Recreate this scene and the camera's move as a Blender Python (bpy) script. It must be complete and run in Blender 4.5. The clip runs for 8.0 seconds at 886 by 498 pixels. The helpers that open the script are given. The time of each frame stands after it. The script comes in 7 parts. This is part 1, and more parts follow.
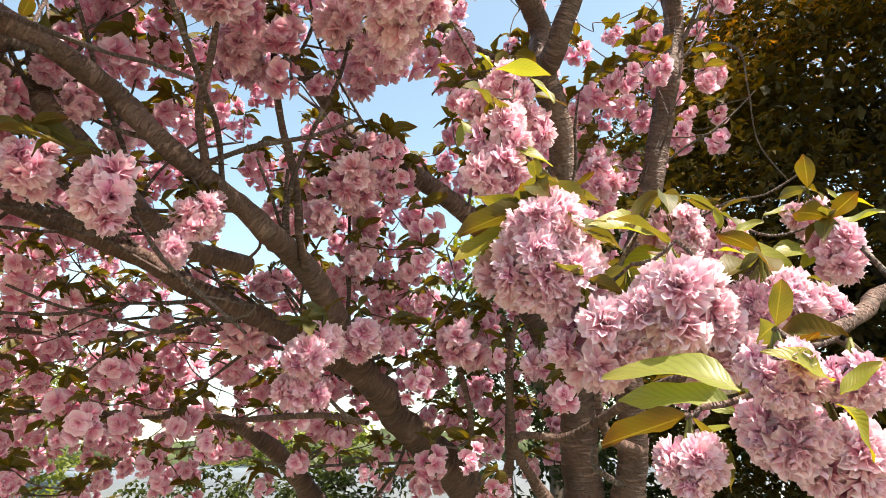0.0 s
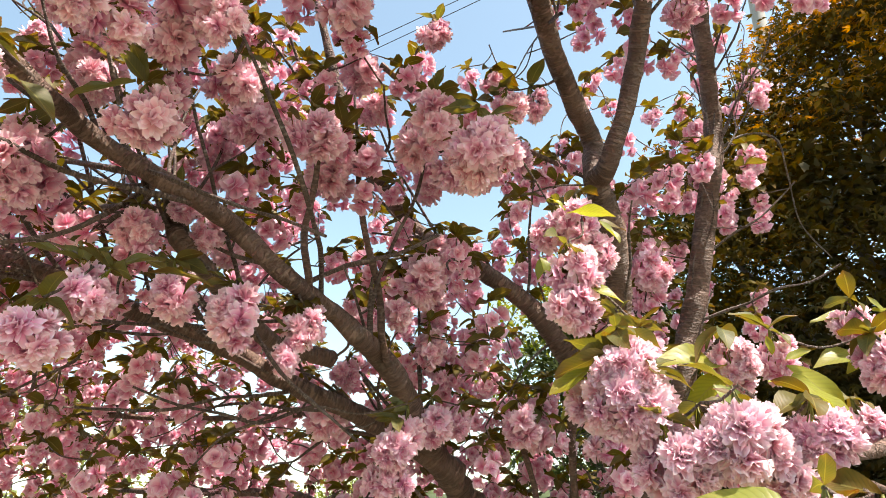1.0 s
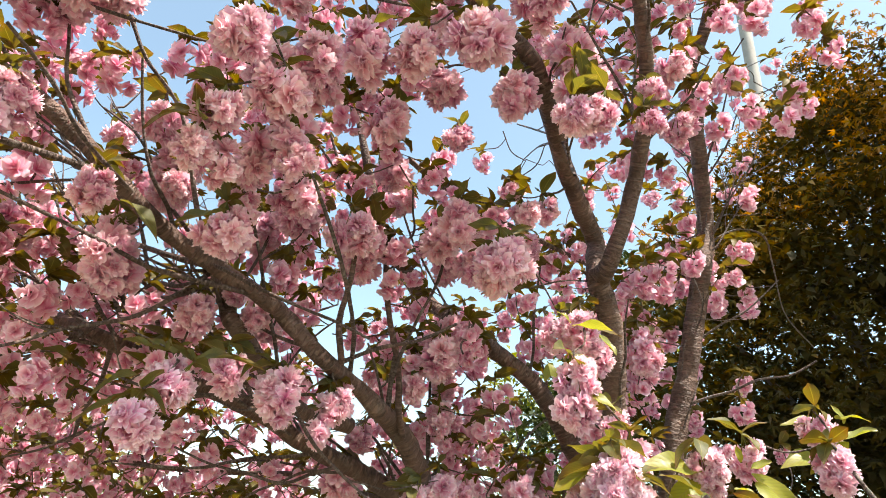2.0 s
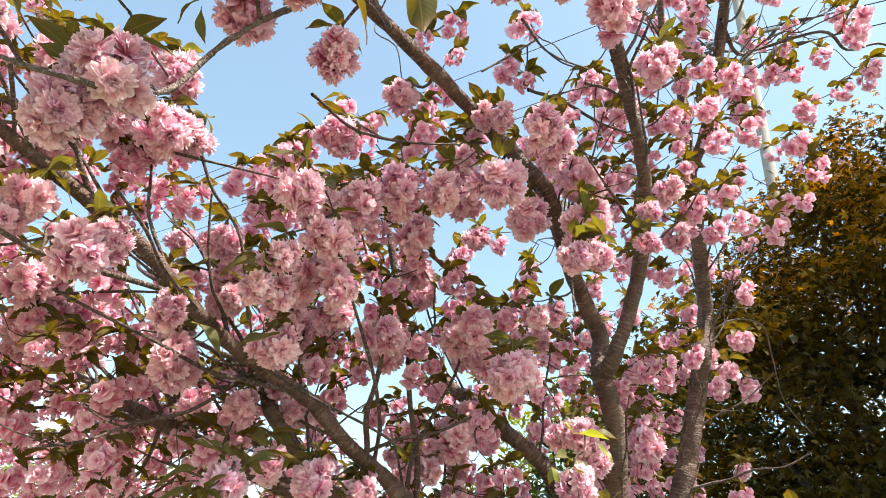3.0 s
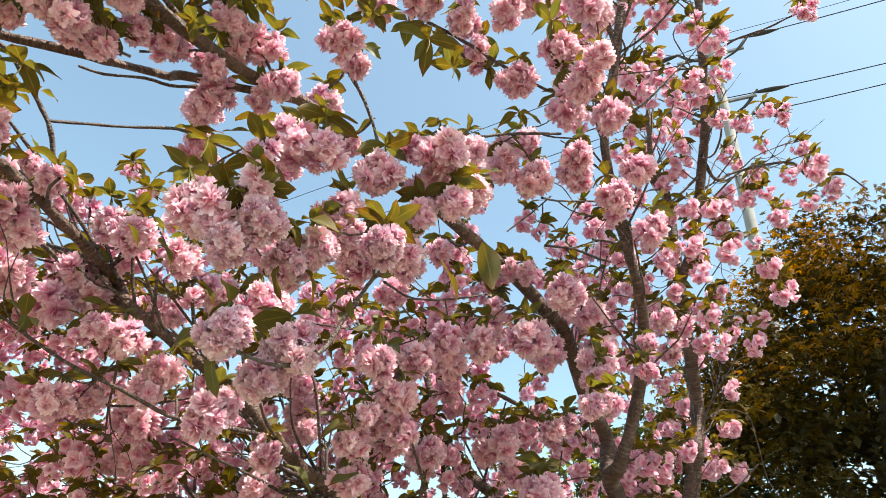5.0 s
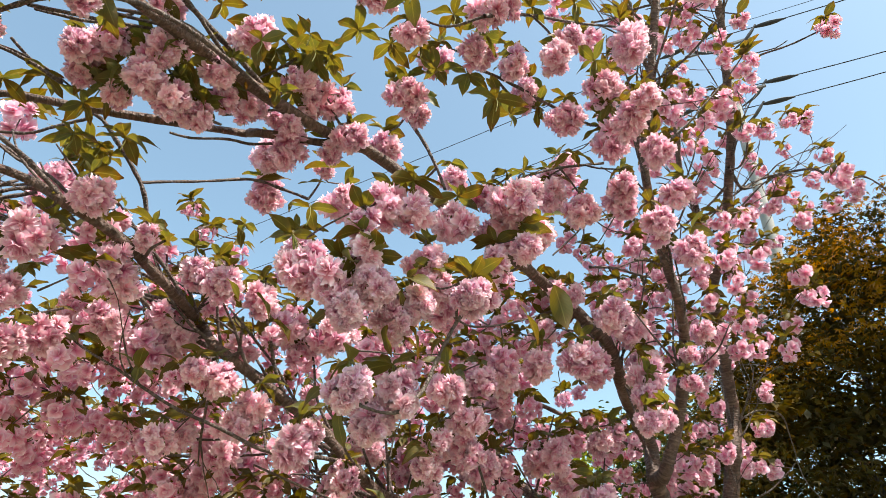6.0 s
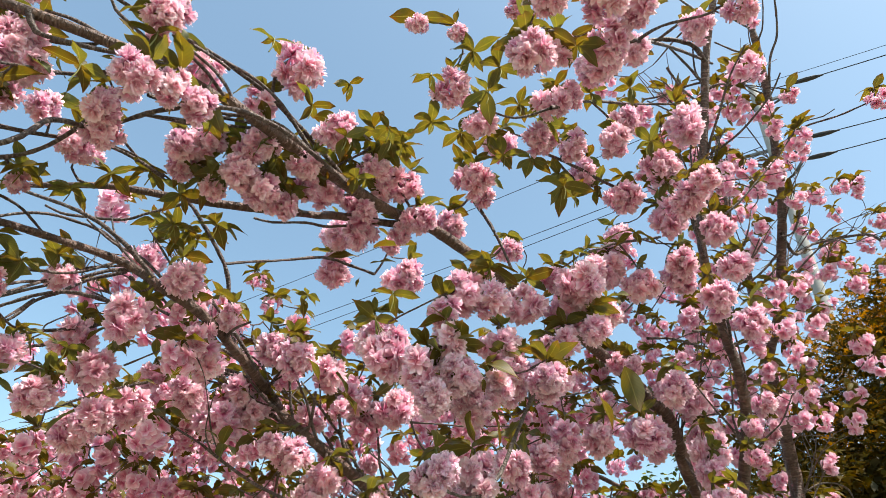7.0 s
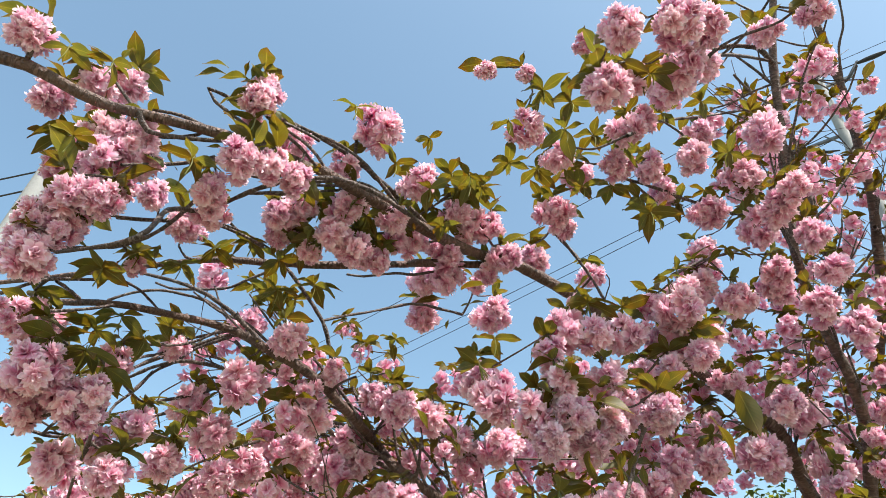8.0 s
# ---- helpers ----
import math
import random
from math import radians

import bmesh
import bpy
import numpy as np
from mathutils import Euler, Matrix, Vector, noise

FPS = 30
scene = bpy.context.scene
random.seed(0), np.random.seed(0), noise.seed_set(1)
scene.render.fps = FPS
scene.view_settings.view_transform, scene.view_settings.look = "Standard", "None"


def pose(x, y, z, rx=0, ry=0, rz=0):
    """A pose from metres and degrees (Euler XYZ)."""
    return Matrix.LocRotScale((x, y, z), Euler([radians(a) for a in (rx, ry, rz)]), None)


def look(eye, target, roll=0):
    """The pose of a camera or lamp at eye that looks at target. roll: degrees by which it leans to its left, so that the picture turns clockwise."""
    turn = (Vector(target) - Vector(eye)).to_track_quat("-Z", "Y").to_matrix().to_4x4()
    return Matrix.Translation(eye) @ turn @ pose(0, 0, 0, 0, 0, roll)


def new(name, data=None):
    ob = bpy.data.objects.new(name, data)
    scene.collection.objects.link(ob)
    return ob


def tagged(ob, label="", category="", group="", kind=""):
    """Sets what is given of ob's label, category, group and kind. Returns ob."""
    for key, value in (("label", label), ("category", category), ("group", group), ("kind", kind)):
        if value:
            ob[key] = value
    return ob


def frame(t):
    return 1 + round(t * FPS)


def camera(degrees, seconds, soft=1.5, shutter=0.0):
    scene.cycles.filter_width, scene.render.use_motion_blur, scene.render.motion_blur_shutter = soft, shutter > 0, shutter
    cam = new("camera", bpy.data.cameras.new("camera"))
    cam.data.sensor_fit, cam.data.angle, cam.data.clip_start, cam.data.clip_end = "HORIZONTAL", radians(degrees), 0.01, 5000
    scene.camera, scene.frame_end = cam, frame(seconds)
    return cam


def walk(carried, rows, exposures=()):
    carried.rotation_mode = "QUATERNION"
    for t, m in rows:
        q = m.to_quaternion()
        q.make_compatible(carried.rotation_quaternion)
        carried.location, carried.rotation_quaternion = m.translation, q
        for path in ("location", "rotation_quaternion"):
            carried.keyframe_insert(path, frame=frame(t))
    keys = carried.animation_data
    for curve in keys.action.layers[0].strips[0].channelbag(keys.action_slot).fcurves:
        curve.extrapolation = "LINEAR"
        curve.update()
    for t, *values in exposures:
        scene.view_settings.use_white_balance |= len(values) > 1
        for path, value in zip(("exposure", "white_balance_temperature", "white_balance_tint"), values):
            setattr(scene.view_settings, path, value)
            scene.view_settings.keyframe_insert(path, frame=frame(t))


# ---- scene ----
cam = camera(69.9, 8.0, soft=0.5)
PATH = [
    (0, (0.01, 0.018, 1.59), (-0.025, 1.914, 2.226), -1.1),
    (0.5, (0.001, -0.084, 1.622), (-0.173, 1.763, 2.369), 0.4),
    (1, (-0.073, -0.215, 1.653), (-0.219, 1.614, 2.449), -1),
    (1.5, (-0.115, -0.355, 1.66), (-0.214, 1.438, 2.54), 0.7),
    (1.7, (-0.121, -0.405, 1.669), (-0.229, 1.38, 2.566), 1),
    (2.8, (-0.091, -0.746, 1.733), (-0.304, 0.97, 2.738), 4.3),
    (3, (-0.111, -0.799, 1.741), (-0.3, 0.9, 2.779), 4.2),
    (3.5, (-0.206, -0.953, 1.771), (-0.357, 0.724, 2.852), 1.5),
    (4, (-0.248, -1.09, 1.785), (-0.362, 0.555, 2.916), 2.4),
    (4.2, (-0.246, -1.145, 1.793), (-0.362, 0.489, 2.941), 1.9),
    (5.3, (-0.246, -1.432, 1.829), (-0.414, 0.201, 2.971), 3.4),
    (5.5, (-0.287, -1.474, 1.838), (-0.452, 0.159, 2.982), 2.6),
    (6, (-0.406, -1.557, 1.838), (-0.587, 0.082, 2.969), 1.4),
    (6.5, (-0.469, -1.615, 1.842), (-0.67, -0.014, 3.024), 2.2),
    (7, (-0.498, -1.673, 1.857), (-0.777, -0.146, 3.117), 3.7),
    (7.5, (-0.521, -1.72, 1.868), (-0.891, -0.249, 3.171), 3.8),
    (8, (-0.566, -1.743, 1.874), (-1.027, -0.306, 3.187), 2.5),
]
walk(cam, [(t, look(eye, target, roll)) for t, eye, target, roll in PATH], exposures=[(0.0, 1.24, 7400, 15), (1.5, 1.3, 7300, 14), (3.0, 1.3, 7100, 11.5), (4.0, 1.2, 7000, 8), (5.5, 1.02, 6950, 9.5), (8.0, 0.8, 6500, 10)])

# ---- sky and sun ----
SUN_ELEVATION, SUN_AZIMUTH = radians(61), radians(122)   # azimuth from +y towards +x
world = bpy.data.worlds.new("sky")
scene.world = world
world.use_nodes = True
sky = world.node_tree.nodes.new("ShaderNodeTexSky")
sky.sky_type, sky.sun_disc = "NISHITA", False
sky.sun_elevation, sky.sun_rotation = SUN_ELEVATION, SUN_AZIMUTH
sky.air_density, sky.dust_density, sky.ozone_density = 1.0, 1.4, 1.0
back = world.node_tree.nodes["Background"]
back.inputs["Strength"].default_value = 0.165
haze = world.node_tree.nodes.new("ShaderNodeMix")
haze.data_type, haze.blend_type = "RGBA", "MULTIPLY"
haze.inputs[0].default_value, haze.inputs[7].default_value = 1.0, (1.0, 1.08, 0.93, 1)
world.node_tree.links.new(sky.outputs[0], haze.inputs[6])
world.node_tree.links.new(haze.outputs[2], back.inputs["Color"])
sun_data = bpy.data.lights.new("sun", "SUN")
sun_data.energy, sun_data.angle, sun_data.color = 5.0, radians(0.6), (1.0, 0.945, 0.87)
sun = new("sun", sun_data)
sun_way = Vector((math.sin(SUN_AZIMUTH) * math.cos(SUN_ELEVATION), math.cos(SUN_AZIMUTH) * math.cos(SUN_ELEVATION), math.sin(SUN_ELEVATION)))
sun.matrix_world = look(sun_way * 40, (0, 0, 0))


# ---- materials ----
def material(name):
    m = bpy.data.materials.new(name)
    m.use_nodes = True
    m.node_tree.nodes.clear()
    return m, m.node_tree.nodes, m.node_tree.links


def ramp(nodes, stops):
    r = nodes.new("ShaderNodeValToRGB")
    el = r.color_ramp.elements
    while len(el) < len(stops):
        el.new(0.5)
    for e, (p, c) in zip(el, stops):
        e.position, e.color = p, (*c, 1)
    return r


def noise_node(nodes, links, scale, detail=4, vector=None, rough=0.55):
    n = nodes.new("ShaderNodeTexNoise")
    n.inputs["Scale"].default_value, n.inputs["Detail"].default_value, n.inputs["Roughness"].default_value = scale, detail, rough
    if vector is not None:
        links.new(vector, n.inputs["Vector"])
    return n


def math_node(nodes, links, op, a, b):
    n = nodes.new("ShaderNodeMath")
    n.operation = op
    for i, v in enumerate((a, b)):
        if isinstance(v, (int, float)):
            n.inputs[i].default_value = v
        else:
            links.new(v, n.inputs[i])
    return n.outputs[0]


def mix_colour(nodes, links, fac, a, b, blend="MIX"):
    n = nodes.new("ShaderNodeMix")
    n.data_type, n.blend_type = "RGBA", blend
    for i, v in ((0, fac), (6, a), (7, b)):
        if isinstance(v, (int, float)):
            n.inputs[i].default_value = v
        elif isinstance(v, tuple):
            n.inputs[i].default_value = (*v, 1)
        else:
            links.new(v, n.inputs[i])
    return n.outputs[2]


def bark_material(name, dark, mid, pale, lichen=0.35, scale=1.0):
    """Cherry bark: grey-brown, with raised pale lenticels that run round the limb."""
    m, nd, ln = material(name)
    uv = nd.new("ShaderNodeUVMap")
    geo = nd.new("ShaderNodeTexCoord")
    mp = nd.new("ShaderNodeMapping")
    mp.inputs["Scale"].default_value = (16 * scale, 85 * scale, 1)
    ln.new(uv.outputs[0], mp.inputs["Vector"])
    dash = noise_node(nd, ln, 1.0, 3, mp.outputs[0], 0.6)
    dash_r = ramp(nd, [(0.50, (0, 0, 0)), (0.60, (1, 1, 1))])
    ln.new(dash.outputs[0], dash_r.inputs[0])
    patches = noise_node(nd, ln, 9, 5, geo.outputs["Object"])
    base = ramp(nd, [(0.25, dark), (0.55, mid), (0.8, pale)])
    ln.new(patches.outputs[0], base.inputs[0])
    fine = noise_node(nd, ln, 120, 4, geo.outputs["Object"])
    col = mix_colour(nd, ln, math_node(nd, ln, "MULTIPLY", fine.outputs[0], 0.55), base.outputs[0], tuple(c * 0.4 for c in dark))
    col = mix_colour(nd, ln, math_node(nd, ln, "MULTIPLY", dash_r.outputs[0], 0.42), col, tuple(c * 1.1 for c in pale))
    crack_r = ramp(nd, [(0.30, (1, 1, 1)), (0.42, (0, 0, 0))])
    ln.new(dash.outputs[0], crack_r.inputs[0])
    col = mix_colour(nd, ln, math_node(nd, ln, "MULTIPLY", crack_r.outputs[0], 0.75), col, tuple(c * 0.45 for c in dark))
    moss = noise_node(nd, ln, 22, 6, geo.outputs["Object"], 0.7)
    moss_r = ramp(nd, [(0.58, (0, 0, 0)), (0.66, (1, 1, 1))])
    ln.new(moss.outputs[0], moss_r.inputs[0])
    col = mix_colour(nd, ln, math_node(nd, ln, "MULTIPLY", moss_r.outputs[0], lichen), col, (0.42, 0.41, 0.36))
    bsdf = nd.new("ShaderNodeBsdfPrincipled")
    bsdf.inputs["Roughness"].default_value = 0.62
    ln.new(col, bsdf.inputs["Base Color"])
    bump = nd.new("ShaderNodeBump")
    bump.inputs["Strength"].default_value, bump.inputs["Distance"].default_value = 1.0, 0.009
    ln.new(math_node(nd, ln, "ADD", dash_r.outputs[0], fine.outputs[0]), bump.inputs["Height"])
    ln.new(bump.outputs[0], bsdf.inputs["Normal"])
    out = nd.new("ShaderNodeOutputMaterial")
    ln.new(bsdf.outputs[0], out.inputs[0])
    return m


def thin_material(name, base_tip, through_tint, share, rough=0.55, vein=0.0, spread=0.35, gloss=0.25, hue=0.03):
    """Petals and leaves: colours along the blade, from piece to piece and by flower, light shines through."""
    m, nd, ln = material(name)
    uv = nd.new("ShaderNodeUVMap")
    sep = nd.new("ShaderNodeSeparateXYZ")
    ln.new(uv.outputs[0], sep.inputs[0])
    along = ramp(nd, base_tip)
    ln.new(sep.outputs[1], along.inputs[0])
    geo = nd.new("ShaderNodeNewGeometry")
    info = nd.new("ShaderNodeObjectInfo")
    vary = math_node(nd, ln, "ADD", geo.outputs["Random Per Island"], info.outputs["Random"])
    hsv = nd.new("ShaderNodeHueSaturation")
    ln.new(along.outputs[0], hsv.inputs["Color"])
    ln.new(math_node(nd, ln, "ADD", math_node(nd, ln, "MULTIPLY", vary, -spread), 1.0 + spread), hsv.inputs["Saturation"])
    ln.new(math_node(nd, ln, "ADD", math_node(nd, ln, "MULTIPLY", vary, spread * 0.35), 1.0 - spread * 0.35), hsv.inputs["Value"])
    ln.new(math_node(nd, ln, "ADD", math_node(nd, ln, "MULTIPLY", info.outputs["Random"], hue), 0.5 - hue / 2), hsv.inputs["Hue"])
    col = hsv.outputs[0]
    if vein:
        off = math_node(nd, ln, "ABSOLUTE", math_node(nd, ln, "SUBTRACT", sep.outputs[0], 0.5), 0)
        slant = math_node(nd, ln, "SUBTRACT", sep.outputs[1], math_node(nd, ln, "MULTIPLY", off, 0.55))
        ribs = math_node(nd, ln, "POWER", math_node(nd, ln, "ABSOLUTE", math_node(nd, ln, "SINE", math_node(nd, ln, "MULTIPLY", slant, 34), 0), 0), 0.6)
        midrib = math_node(nd, ln, "LESS_THAN", off, 0.03)
        col = mix_colour(nd, ln, math_node(nd, ln, "MULTIPLY", math_node(nd, ln, "SUBTRACT", 1.0, ribs), vein), col, (0.045, 0.055, 0.012))
        col = mix_colour(nd, ln, math_node(nd, ln, "MULTIPLY", midrib, 0.6), col, (0.22, 0.20, 0.07))
    bsdf = nd.new("ShaderNodeBsdfPrincipled")
    bsdf.inputs["Roughness"].default_value = rough
    bsdf.inputs["Specular IOR Level"].default_value = gloss
    ln.new(col, bsdf.inputs["Base Color"])
    if vein:
        bump = nd.new("ShaderNodeBump")
        bump.inputs["Strength"].default_value, bump.inputs["Distance"].default_value = 0.25, 0.001
        ln.new(ribs, bump.inputs["Height"])
        ln.new(bump.outputs[0], bsdf.inputs["Normal"])
    tr = nd.new("ShaderNodeBsdfTranslucent")
    ln.new(mix_colour(nd, ln, 1.0, col, through_tint, "MULTIPLY"), tr.inputs["Color"])
    mx = nd.new("ShaderNodeMixShader")
    mx.inputs[0].default_value = share
    ln.new(bsdf.outputs[0], mx.inputs[1])
    ln.new(tr.outputs[0], mx.inputs[2])
    out = nd.new("ShaderNodeOutputMaterial")
    ln.new(mx.outputs[0], out.inputs[0])
    return m


def rough_material(name, stops, scale, rough=0.8, bump=0.3, metal=0.0, detail=6):
    m, nd, ln = material(name)
    tc = nd.new("ShaderNodeTexCoord")
    n = noise_node(nd, ln, scale, detail, tc.outputs["Object"], 0.65)
    r = ramp(nd, stops)
    ln.new(n.outputs[0], r.inputs[0])
    fine = noise_node(nd, ln, scale * 14, 4, tc.outputs["Object"])
    col = mix_colour(nd, ln, math_node(nd, ln, "MULTIPLY", fine.outputs[0], 0.35), r.outputs[0], tuple(c * 0.5 for c in stops[0][1]))
    bsdf = nd.new("ShaderNodeBsdfPrincipled")
    bsdf.inputs["Roughness"].default_value, bsdf.inputs["Metallic"].default_value = rough, metal
    ln.new(col, bsdf.inputs["Base Color"])
    b = nd.new("ShaderNodeBump")
    b.inputs["Strength"].default_value, b.inputs["Distance"].default_value = bump, 0.01
    ln.new(fine.outputs[0], b.inputs["Height"])
    ln.new(b.outputs[0], bsdf.inputs["Normal"])
    out = nd.new("ShaderNodeOutputMaterial")
    ln.new(bsdf.outputs[0], out.inputs[0])
    return m


BARK = bark_material("cherry_bark", (0.066, 0.036, 0.027), (0.17, 0.096, 0.072), (0.31, 0.20, 0.16), 0.12)
TWIG_BARK = bark_material("twig_bark", (0.055, 0.035, 0.028), (0.125, 0.08, 0.065), (0.33, 0.255, 0.225), 0.4, 1.6)
GREY_BARK = bark_material("lichened_bark", (0.09, 0.062, 0.05), (0.20, 0.15, 0.125), (0.36, 0.30, 0.265), 0.6, 2.4)
# pink petal; base darkened for shaded depths, tip whitened for sunlit highlights
PETAL = thin_material("petal", [(0.0, (0.77, 0.25, 0.40)), (0.45, (0.89, 0.47, 0.62)), (0.8, (0.94, 0.65, 0.78)), (1.0, (0.97, 0.82, 0.90))], (1.0, 0.82, 0.82), 0.36, 0.6)
STEM = thin_material("flower_stem", [(0.0, (0.20, 0.20, 0.05)), (1.0, (0.28, 0.14, 0.07))], (1, 1, 0.6), 0.2, 0.5)
# brighter copy of the young leaf, with sunlight put into its yellow-green
SUNLIT_LEAF = thin_material("sunlit_yellow_green_leaf", [(0.0, (0.26, 0.27, 0.045)), (0.6, (0.23, 0.25, 0.04)), (1.0, (0.26, 0.23, 0.045))], (1.9, 1.8, 0.5), 0.42, 0.42, 0.22, 0.3, 0.4, 0.04)
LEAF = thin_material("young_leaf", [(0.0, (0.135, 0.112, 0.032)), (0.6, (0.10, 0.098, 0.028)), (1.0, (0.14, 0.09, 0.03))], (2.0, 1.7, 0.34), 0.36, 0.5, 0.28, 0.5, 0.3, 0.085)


# ---- mesh helpers ----
def mesh_from(name, verts, faces, uvs=None, smooth=True):
    """verts n x 3, faces m x 4 (last two alike for triangles are not used), uvs n x 2 by vertex."""
    verts, faces = np.asarray(verts, np.float32), np.asarray(faces, np.int32)
    me = bpy.data.meshes.new(name)
    k = faces.shape[1]
    me.vertices.add(len(verts))
    me.vertices.foreach_set("co", verts.ravel())
    me.loops.add(faces.size)
    me.loops.foreach_set("vertex_index", faces.ravel())
    me.polygons.add(len(faces))
    me.polygons.foreach_set("loop_start", np.arange(0, faces.size, k, dtype=np.int32))
    me.polygons.foreach_set("use_smooth", np.full(len(faces), smooth))
    if uvs is not None:
        layer = me.uv_layers.new(name="UVMap")
        layer.data.foreach_set("uv", np.asarray(uvs, np.float32)[faces.ravel()].ravel())
    me.update(calc_edges=True)
    me.validate()
    return me


def piece(name, me, mat, parent=None, label="", kind="", m=None):
    """A mesh as one object, with its material, under a thing or a part."""
    if mat is not None and not me.materials:
        me.materials.append(mat)
    ob = new(name, me)
    if parent is not None:
        ob.parent = parent
    if m is not None:
        ob.matrix_basis = m
    return tagged(ob, label=label, kind=kind)


def join_arrays(items):
    """Several (verts, faces, uvs) as one."""
    v, f, u, n = [], [], [], 0
    for a, b, c in items:
        v.append(a), f.append(np.asarray(b) + n), u.append(c)
        n += len(a)
    return np.concatenate(v), np.concatenate(f), np.concatenate(u)


def spline(points, step):
    """Catmull-Rom through (x, y, z, r), resampled."""
    p = np.asarray(points, float)
    p = np.vstack([2 * p[0] - p[1], p, 2 * p[-1] - p[-2]])
    p[0, 3], p[-1, 3] = p[1, 3], p[-2, 3]
    rows = []
    for i in range(1, len(p) - 2):
        a, b, c, d = p[i - 1], p[i], p[i + 1], p[i + 2]
        n = max(2, int(np.linalg.norm(c[:3] - b[:3]) / step))
        for s in np.arange(n) / n:
            rows.append(0.5 * (2 * b + (c - a) * s + (2 * a - 5 * b + 4 * c - d) * s * s + (3 * b - a - 3 * c + d) * s ** 3))
    rows.append(p[-2])
    q = np.array(rows)
    q[:, 3] = np.maximum(q[:, 3], 0.0008)
    return q


def tube(path, sides=8, knobs=0.06, seed=0):
    """A round limb along path rows of (x, y, z, r): swollen, slightly crooked, closed at the tip."""
    rng = np.random.default_rng(seed)
    p, r = path[:, :3], path[:, 3].copy()
    n = len(p)
    tan = np.gradient(p, axis=0)
    tan /= np.linalg.norm(tan, axis=1)[:, None] + 1e-9
    ref = np.cross(tan[0], (0.3, 0.2, 1.0))
    ref /= np.linalg.norm(ref)
    length = np.concatenate([[0], np.cumsum(np.linalg.norm(np.diff(p, axis=0), axis=1))])
    ang = np.arange(sides + 1) / sides * 2 * math.pi
    verts, uvs = [], []
    lump = rng.normal(0, knobs, (n, sides))
    lump = (lump + np.roll(lump, 1, 1) + np.roll(lump, 1, 0)) / 1.7
    for i in range(n):
        ref = ref - tan[i] * (ref @ tan[i])
        ref /= np.linalg.norm(ref) + 1e-9
        side = np.cross(tan[i], ref)
        rr = r[i] * (1 + np.append(lump[i], lump[i][0]))
        verts.append(p[i] + (np.cos(ang) * rr)[:, None] * ref + (np.sin(ang) * rr)[:, None] * side)
        uvs.append(np.stack([ang * r.mean() * 1.0, np.full(sides + 1, length[i])], 1))
    k = sides + 1
    i, j = np.meshgrid(np.arange(n - 1), np.arange(sides), indexing="ij")
    a = (i * k + j).ravel()
    faces = np.stack([a, a + 1, a + k + 1, a + k], 1)
    return np.concatenate(verts), faces, np.concatenate(uvs)


# ---- flowers and leaves ----
def petal_array(rng, length, width, polar, turn, rows=2, cols=4, crimp=0.065):
    """One frilled, crumpled petal that springs from the flower's middle, polar degrees off its axis."""
    u = np.linspace(-1, 1, cols + 1)
    v = np.linspace(0, 1, rows + 1)
    uu, vv = np.meshgrid(u, v)
    w = width * (0.3 + 0.7 * np.sin(np.minimum(vv * 1.35, 1.1) * math.pi / 2))
    roll = rng.normal(0, 0.3)
    x = uu * w * 0.5
    frill = np.cos(uu * rng.uniform(3.5, 6.0) + rng.normal(0, 0.5)) * -1
    out = vv * length * (1 - 0.3 * uu ** 4 * vv) + (vv == 1) * (0.05 * frill + rng.normal(0, 0.045, uu.shape)) * length
    ruffle = rng.uniform(0.5, 1.5) * crimp * frill * vv ** 2
    cup = (uu ** 2) * w * rng.uniform(-0.1, 0.3) + length * ((vv ** 2) * rng.uniform(-0.34, 0.12) + ruffle)
    x, cup = x * math.cos(roll) - cup * math.sin(roll) * 0.5, cup + x * math.sin(roll)
    th = radians(polar)
    up = out * math.cos(th) + cup * math.sin(th)
    away = out * math.sin(th) - cup * math.cos(th)
    ca, sa = math.cos(turn), math.sin(turn)
    verts = np.stack([away * ca - x * sa, away * sa + x * ca, up], -1).reshape(-1, 3)
    k = cols + 1
    i, j = np.meshgrid(np.arange(rows), np.arange(cols), indexing="ij")
    a = (i * k + j).ravel()
    faces = np.stack([a, a + 1, a + k + 1, a + k], 1)
    return verts, faces, np.stack([uu.ravel() * 0.5 + 0.5, vv.ravel()], 1)


def flower_array(rng, size, counts=(7, 11, 15, 15, 8), rows=2, cols=3, wide=(0.36, 0.56), crimp=0.11, reaches=(0.47, 0.48, 0.5, 0.5, 0.5), polars=(9, 28, 50, 75, 104)):
    """A double cherry flower, size across, facing +z: ring on ring of small frilled petals."""
    items, spin = [], rng.uniform(0, 6)
    for ring, (n, polar, reach) in enumerate(zip(counts, polars, reaches)):
        for k in range(n):
            a = spin + ring * 0.5 + (k + rng.uniform(-0.5, 0.5)) / n * 2 * math.pi
            length = size * reach * rng.uniform(0.84, 1.1)
            items.append(petal_array(rng, length, length * rng.uniform(*wide), polar + rng.normal(0, 13), a, rows, cols, crimp))
    return join_arrays(items)


